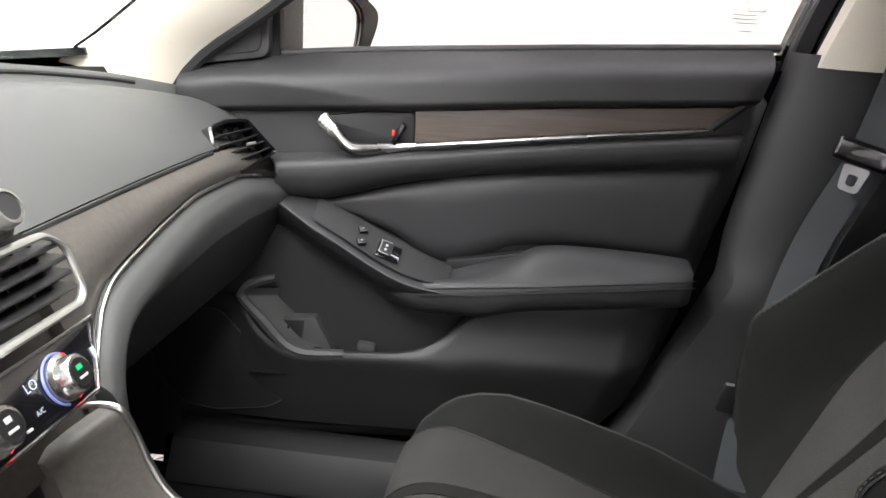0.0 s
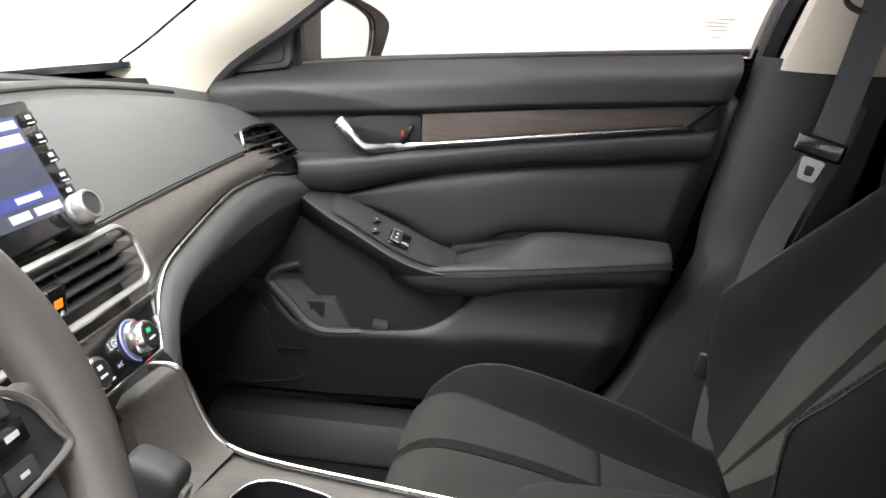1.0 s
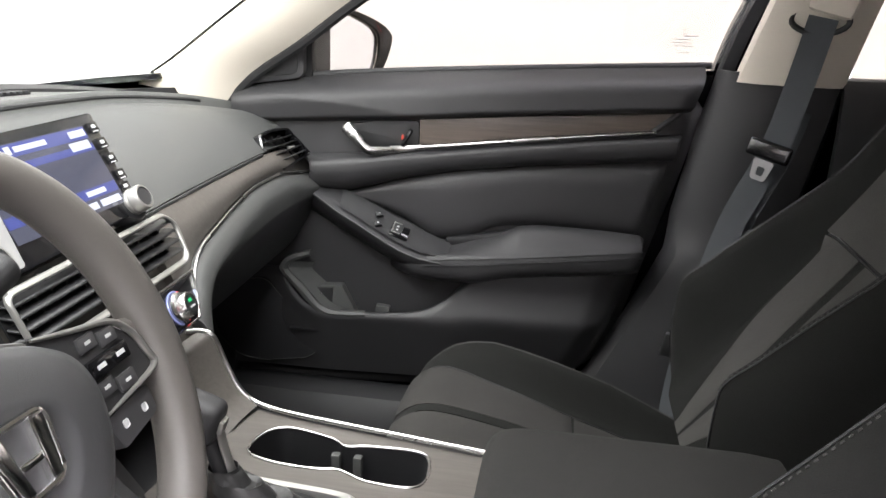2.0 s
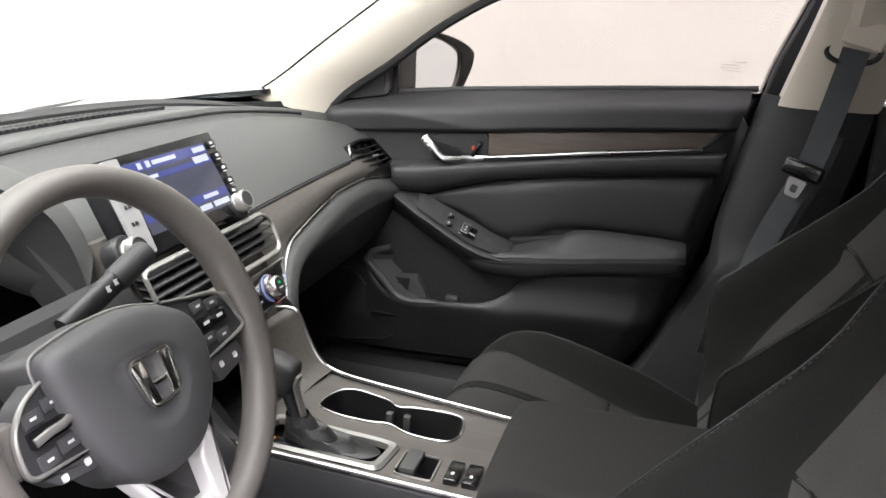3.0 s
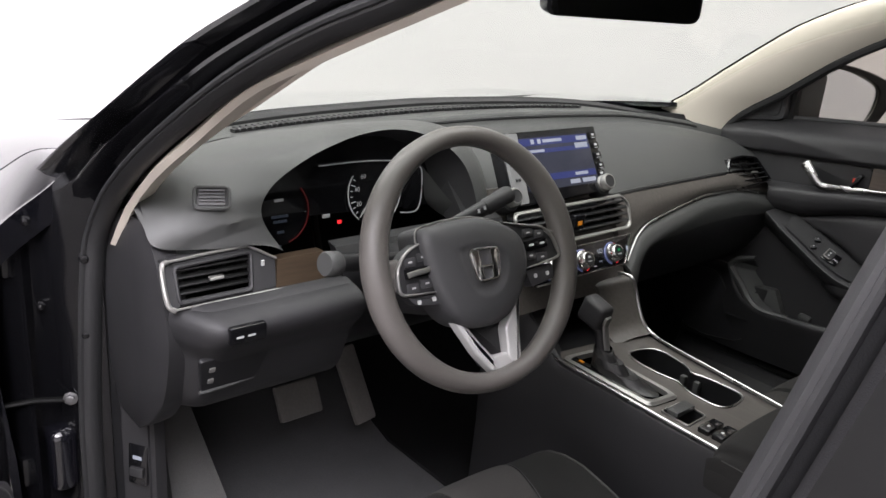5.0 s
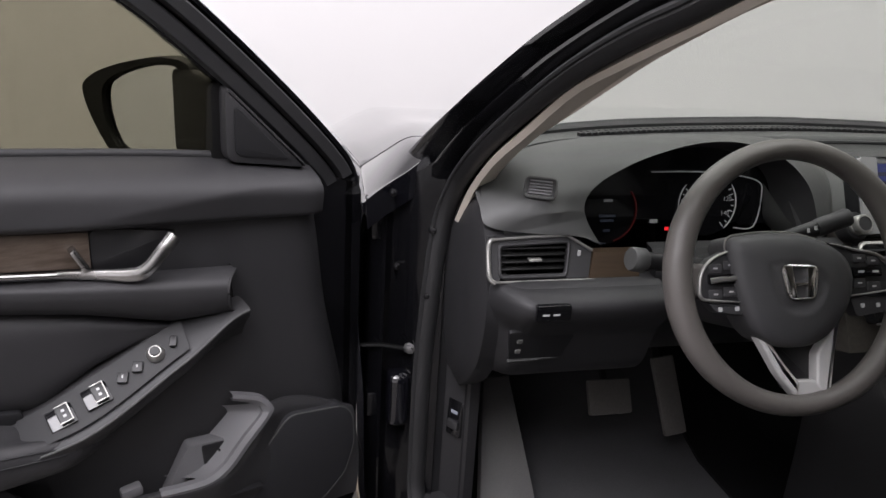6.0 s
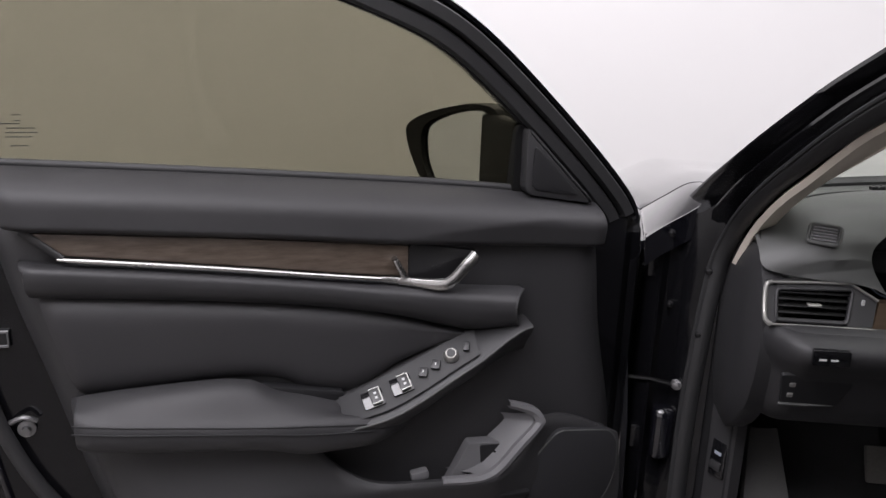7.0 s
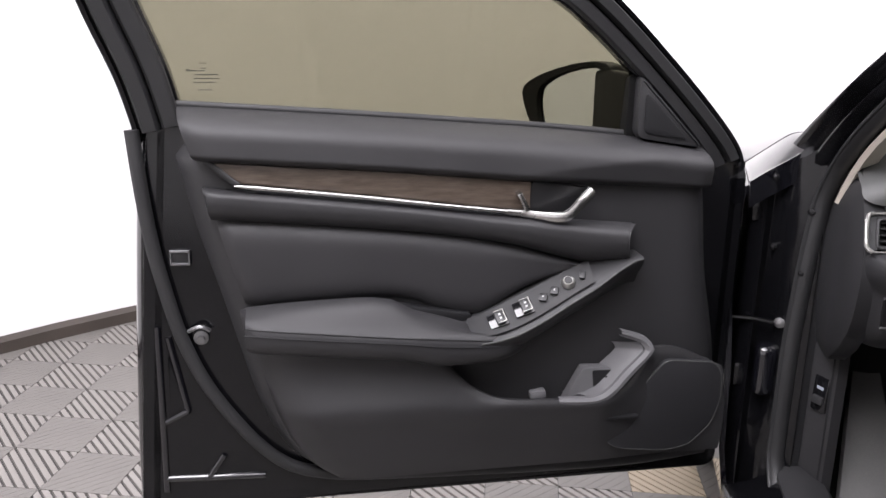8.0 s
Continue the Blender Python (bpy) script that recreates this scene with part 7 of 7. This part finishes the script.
def car_seat(cx, cy, turn, label):
    seat = thing("bucket_seat", label, "car seat", "front seats")
    pivot = Vector((0.75, 0, 0.55))
    tilt = Matrix.Rotation(radians(turn), 3, "Y")

    def top(x, a):
        y = a * 0.248
        return Vector((cx + x + 0.025 * abs(a) ** 3 * max(0, 1 - (x - 0.262) / 0.1), cy + y, CUSHION_Z(x) + CUSHION_SIDE(x) * hump(a) - 0.09 * flank(a)))
    A = [j / 20 - 1 for j in range(41)]
    X = [0.262, 0.264, 0.268, 0.275, 0.285, 0.30, 0.32, 0.345, 0.38, 0.42, 0.47, 0.52, 0.58, 0.64, 0.70, 0.77]
    part("seat_cushion", slab([[top(x, a) for a in A] for x in X], (0.03, 0, -0.14)), CLOTH, seat, "dark cloth cushion with raised bolsters")
    side_a = cv((0.262, 0.64), (0.33, 0.60), (0.45, 0.50), (0.57, 0.42), (0.77, 0.40))
    for x0, x1 in ((0.262, 0.570), (0.576, 0.77)):
        for k in (-1, 1):
            rows = []
            for i in range(19):
                x = lerp(x0, x1, i / 18)
                puff = (math.sin(math.pi * lerp(0.03, 0.97, i / 18))) ** 0.35
                rows.append([top(x, k * lerp(0.055, side_a(x), j / 8)) + Vector((-0.003 * (i < 4 and x0 < 0.3), 0, 0.001 + 0.005 * math.sin(math.pi * j / 8) ** 0.5 * puff)) for j in range(9)])
            part("cushion_insert", slab(rows, (0.004, 0, -0.006)), CLOTHM, seat, "lighter grey woven insert")
    part("centre_strip", slab([[top(x, a) + Vector((0, 0, 0.0015)) for a in (-0.045, -0.02, 0.02, 0.045)] for x in X], (0.003, 0, -0.005)), CLOTH, seat, "narrow dark strip along the middle")
    for k in (-1, 1):
        part("seam", tube([top(x, k * (side_a(x) + 0.012)) + Vector((0, 0, 0.0005)) for x in X], 0.0013, n=6), DARK, seat)
        part("seam", tube([top(x, k * 0.86) + Vector((0, 0, 0.001)) for x in X], 0.0016, n=6), THREAD, seat, "raised side piping")
    part("seat_base", rbox(cx + 0.54, cy, 0.385, 0.40, 0.44, 0.11, 0.02), PLASTIC, seat, "black plastic seat base")

    def back(s, a):
        p = SEAT_MID(s).lerp(SEAT_SIDE(s), hump(a))
        q = tilt @ (p - pivot) + pivot
        f = flank(a)
        return q + Vector((cx + 0.085 * f, cy + a * lerp(0.252, 0.225, s) * (1 - 0.2 * max(0, (s - 0.85) / 0.15) ** 2), -0.03 * f))
    out = tilt @ Vector((-0.85, 0, 0.5))
    up = tilt @ Vector((0.5, 0, 0.85))
    SB = [i / 28 for i in range(29)]
    part("seat_back", slab([[back(s, a) for a in A] for s in SB], -out * 0.07), CLOTH, seat, "dark cloth backrest with side bolsters")
    reach = cv((0.0, 0.16), (0.16, 0.38), (0.30, 0.53), (0.5, 0.55), (0.56, 0.60), (1.0, 0.60))
    for lo, hi, cols in ((0.0, 0.545, ((-0.55, -0.055), (0.055, 0.55))), (0.555, 0.93, ((-0.60, 0.60),))):
        for a0, a1 in cols:
            rows = [[back(lerp(lo, hi, i / 14), max(-reach(lerp(lo, hi, i / 14)), min(reach(lerp(lo, hi, i / 14)), 1)) * lerp(a0, a1, j / 10) / max(abs(a0), abs(a1))) + out * (0.001 + 0.007 * (math.sin(math.pi * j / 10) * math.sin(math.pi * i / 14)) ** 0.4) for j in range(11)] for i in range(15)]
            part("back_insert", slab(rows, -out * 0.006), CLOTHL, seat, "lighter grey woven insert")
    part("seam", tube([back(0.55, lerp(-0.58, 0.58, i / 24)) + out * 0.002 for i in range(25)], 0.0022, n=6), DARK, seat, "dark cross seam")
    for a in (-0.85, 0.85):
        line = [back(i / 180, a) + out * 0.0012 for i in range(4, 170)]
        part("seam", tube(line, 0.0014, n=5), DARK, seat)
        part("stitching", dashes([q + Vector((0, math.copysign(0.006, -a), 0)) for q in line], 0.0018, 0.0009), THREAD, seat, "fine grey stitching")
    top_edge = back(0.95, 0)
    hc = top_edge + up * 0.13 - out * 0.01
    part("headrest", slab([[hc + Vector((0, lerp(-0.125, 0.125, j / 10) * (1 - 0.12 * abs(i / 8 - 0.5)), 0)) + up * lerp(-0.085, 0.085, i / 8) + out * (0.035 * math.sin(math.pi * lerp(0.08, 0.92, i / 8)) * (0.6 + 0.4 * math.sin(math.pi * lerp(0.1, 0.9, j / 10)))) for j in range(11)] for i in range(9)], -out * 0.07), CLOTH, seat, "dark cloth headrest")
    for k in (-0.06, 0.06):
        part("headrest_post", tube([top_edge + Vector((0, k, 0)) - up * 0.04 - out * 0.03, hc + Vector((0, k, 0)) - up * 0.05 - out * 0.03], 0.006, n=8), STEEL, seat)
    return seat


car_seat(0.0, 0.42, 0, "dark cloth passenger seat with grey inserts")
car_seat(-0.13, -0.415, -7, "dark cloth driver's seat with grey inserts")
rs = thing("rear_bench", "dark cloth rear bench seat", "bench seat")
part("bench_cushion", slab([[(1.45 + 0.5 * s, y, 0.58 - 0.05 * s - 0.08 * (s < 0.05)) for y in (lerp(-0.68, 0.68, j / 12) for j in range(13))] for s in (0, 0.05, 0.3, 0.6, 1)], (0.02, 0, -0.18)), CLOTH, rs)
part("bench_back", slab([[(1.92 + 0.28 * s, y, 0.55 + 0.58 * s) for y in (lerp(-0.68, 0.68, j / 12) for j in range(13))] for s in (0, 0.3, 0.6, 0.95, 1)], (0.1, 0, 0.03)), CLOTH, rs)

# ---- passenger's belt ----
belt = thing("seat_belt", "dark grey seat belt hanging from the centre pillar", "seat belt")
centre = smooth_line([(0.928, 0.728, 1.20), (0.908, 0.733, 1.08), (0.882, 0.733, 0.965), (0.832, 0.735, 0.83), (0.795, 0.715, 0.68), (0.770, 0.685, 0.53), (0.763, 0.67, 0.46)], 6)
rows = []
for i, q in enumerate(centre):
    t = (centre[min(i + 1, len(centre) - 1)] - centre[max(i - 1, 0)]).normalized()
    side = Vector((0.94, -0.34, 0))
    side = (side - t * side.dot(t)).normalized()
    rows.append([q + side * k for k in (-0.024, -0.012, 0, 0.012, 0.024)])
part("webbing", slab(rows, (0.0005, 0.0016, 0)), BELT, belt, "woven dark grey webbing")
part("webbing_fold", slab([[q + Vector((0.014, 0.006, 0)) for q in r] for r in rows[8:]], (0.0005, 0.0016, 0)), BELT, belt)
BK = facing((0.874, 0.720, 0.972), (-0.35, -0.9, 0.1), (0.25, 0, 1))
part("keeper", moved(rbox(0, 0, 0, 0.075, 0.032, 0.016, 0.006, 3), BK), GLOSS, belt, "black plastic keeper")
part("tongue", moved(plate([(p.x, p.y) for p in rounded([(-0.018, -0.018), (0.018, -0.018), (0.013, -0.054), (-0.013, -0.054)], 0.006)], [[(p.x, p.y) for p in rounded([(-0.007, -0.030), (0.007, -0.030), (0.006, -0.046), (-0.006, -0.046)], 0.004)]], 0.004, 0.008), BK), STEEL, belt, "bright steel belt tongue")
part("ring_cover", moved(rbox(0, 0, 0, 0.075, 0.05, 0.03, 0.012), facing((0.940, 0.722, 1.228), (-0.3, -0.9, 0.1), (0.25, 0, 1))), BEIGE, belt, "beige cover over the belt guide")
part("guide_ring", tube([Vector((0.925, 0.735, 1.195)) + Vector((0.044 * math.cos(a), -0.012 * math.cos(a), 0.022 * math.sin(a))) for a in (2 * math.pi * j / 24 for j in range(24))], 0.005, n=8, closed=True, up=(0, 1, 0)), DARK, belt)
part("slider_trim", slab([[(x, y, z) for x, y in ((0.905, 0.778 - 0.35 * (z - 1.1)), (0.922, 0.758 - 0.35 * (z - 1.1)), (0.965, 0.758 - 0.35 * (z - 1.1)), (0.985, 0.778 - 0.35 * (z - 1.1)))] for z in (1.24, 1.3, 1.36)], (0, 0.01, 0)), BEIGE, belt)
part("lower_anchor", moved(rbox(0, 0, 0, 0.024, 0.010, 0.05, 0.004), pose(0.744, 0.690, 0.60, 10, 8, 0)), STEEL, belt, "steel lower belt anchor")

# ---- booth floor tiles ----
setting("floor", grid([[(x, y, -0.006) for y in (-4.2, 0, 4.2)] for x in (-3.3, 0.9, 5.1)]), SLOT, "dark base below the slotted floor tiles", "floor")
TILE_TURN = radians(5.2)
TA, TB = Vector((-math.sin(TILE_TURN), math.cos(TILE_TURN), 0)), Vector((-math.cos(TILE_TURN), -math.sin(TILE_TURN), 0))
T0 = Vector((-0.866, -3.083, 0))


def tile_mesh(mat, ribs, share):
    """A square of slanted ribs with a thin frame."""
    bm = bmesh.new()
    h = 0.0990

    def clip(c, half):
        pts = [Vector((-9, c - half)), Vector((9, c - half)), Vector((9, c + half)), Vector((-9, c + half))]
        k = math.sqrt(0.5)
        poly = [Vector(((p.x - p.y) * k, (p.x + p.y) * k)) for p in pts]
        for nx, ny in ((1, 0), (-1, 0), (0, 1), (0, -1)):
            outp = []
            for a, b in zip(poly, poly[1:] + poly[:1]):
                da, db = h - (a.x * nx + a.y * ny), h - (b.x * nx + b.y * ny)
                if da >= 0:
                    outp.append(a)
                if da * db < 0:
                    outp.append(a.lerp(b, da / (da - db)))
            poly = outp
            if len(poly) < 3:
                return []
        return poly
    for i in range(ribs):
        poly = clip((i - (ribs - 1) / 2) * 0.2828 / ribs, 0.2828 / ribs * share)
        if len(poly) >= 3:
            t = [bm.verts.new((p.x, p.y, 0)) for p in poly]
            foot = clip((i - (ribs - 1) / 2) * 0.2828 / ribs, 0.2828 / ribs * min(0.49, share + 0.07))
            foot = foot if len(foot) == len(poly) else poly
            b = [bm.verts.new((p.x, p.y, -0.006)) for p in foot]
            bm.faces.new(t)
            for k in range(len(t)):
                bm.faces.new((t[k], b[k], b[(k + 1) % len(t)], t[(k + 1) % len(t)]))
    bmesh.ops.recalc_face_normals(bm, faces=bm.faces)
    data = bpy.data.meshes.new("tile")
    bm.to_mesh(data)
    bm.free()
    data.materials.append(mat)
    return data


ribbed = tile_mesh(TILE, 12, 0.32)
plain = tile_mesh(TILEP, 12, 0.482)
tan = tile_mesh(TILEB, 12, 0.36)
floor_thing = bpy.data.objects["floor"]
rest = {0: ([], []), 1: ([], [])}
count = 0
for i in range(-8, 36):
    for j in range(-28, 14):
        c = T0 + TA * (0.2 * (i + 0.5)) + TB * (0.2 * (j + 0.5))
        if (c.x - BOOTH_X) ** 2 + c.y ** 2 > (BOOTH_R + 0.1) ** 2:
            continue
        odd = (i + j + 1) % 2
        turn = TILE_TURN + (0 if odd else math.pi / 2)
        mesh = ribbed if odd else plain
        if (c.x < 0.35 and c.y < -1.25 and count < 297) or (i, j) == (10, -2):
            o = new("tile", tan if (i, j) in ((10, -2),) else mesh)
            o.matrix_world = Matrix.Translation(c) @ Matrix.Rotation(turn, 4, "Z")
            o.parent = floor_thing
            count += 1
        else:
            cs, sn, (vs, fs) = math.cos(turn), math.sin(turn), rest[odd]
            first = len(vs)
            vs += [(c.x + v.co.x * cs - v.co.y * sn, c.y + v.co.x * sn + v.co.y * cs, v.co.z) for v in mesh.vertices]
            fs += [[first + k for k in p.vertices] for p in mesh.polygons]
for odd, mat in ((0, TILEP), (1, TILE)):
    data = bpy.data.meshes.new("tiles_beyond")
    data.from_pydata(rest[odd][0], [], rest[odd][1])
    data.materials.append(mat)
    far = new("tiles_beyond", data)
    far.parent = floor_thing
    far["kind"] = "stuff"
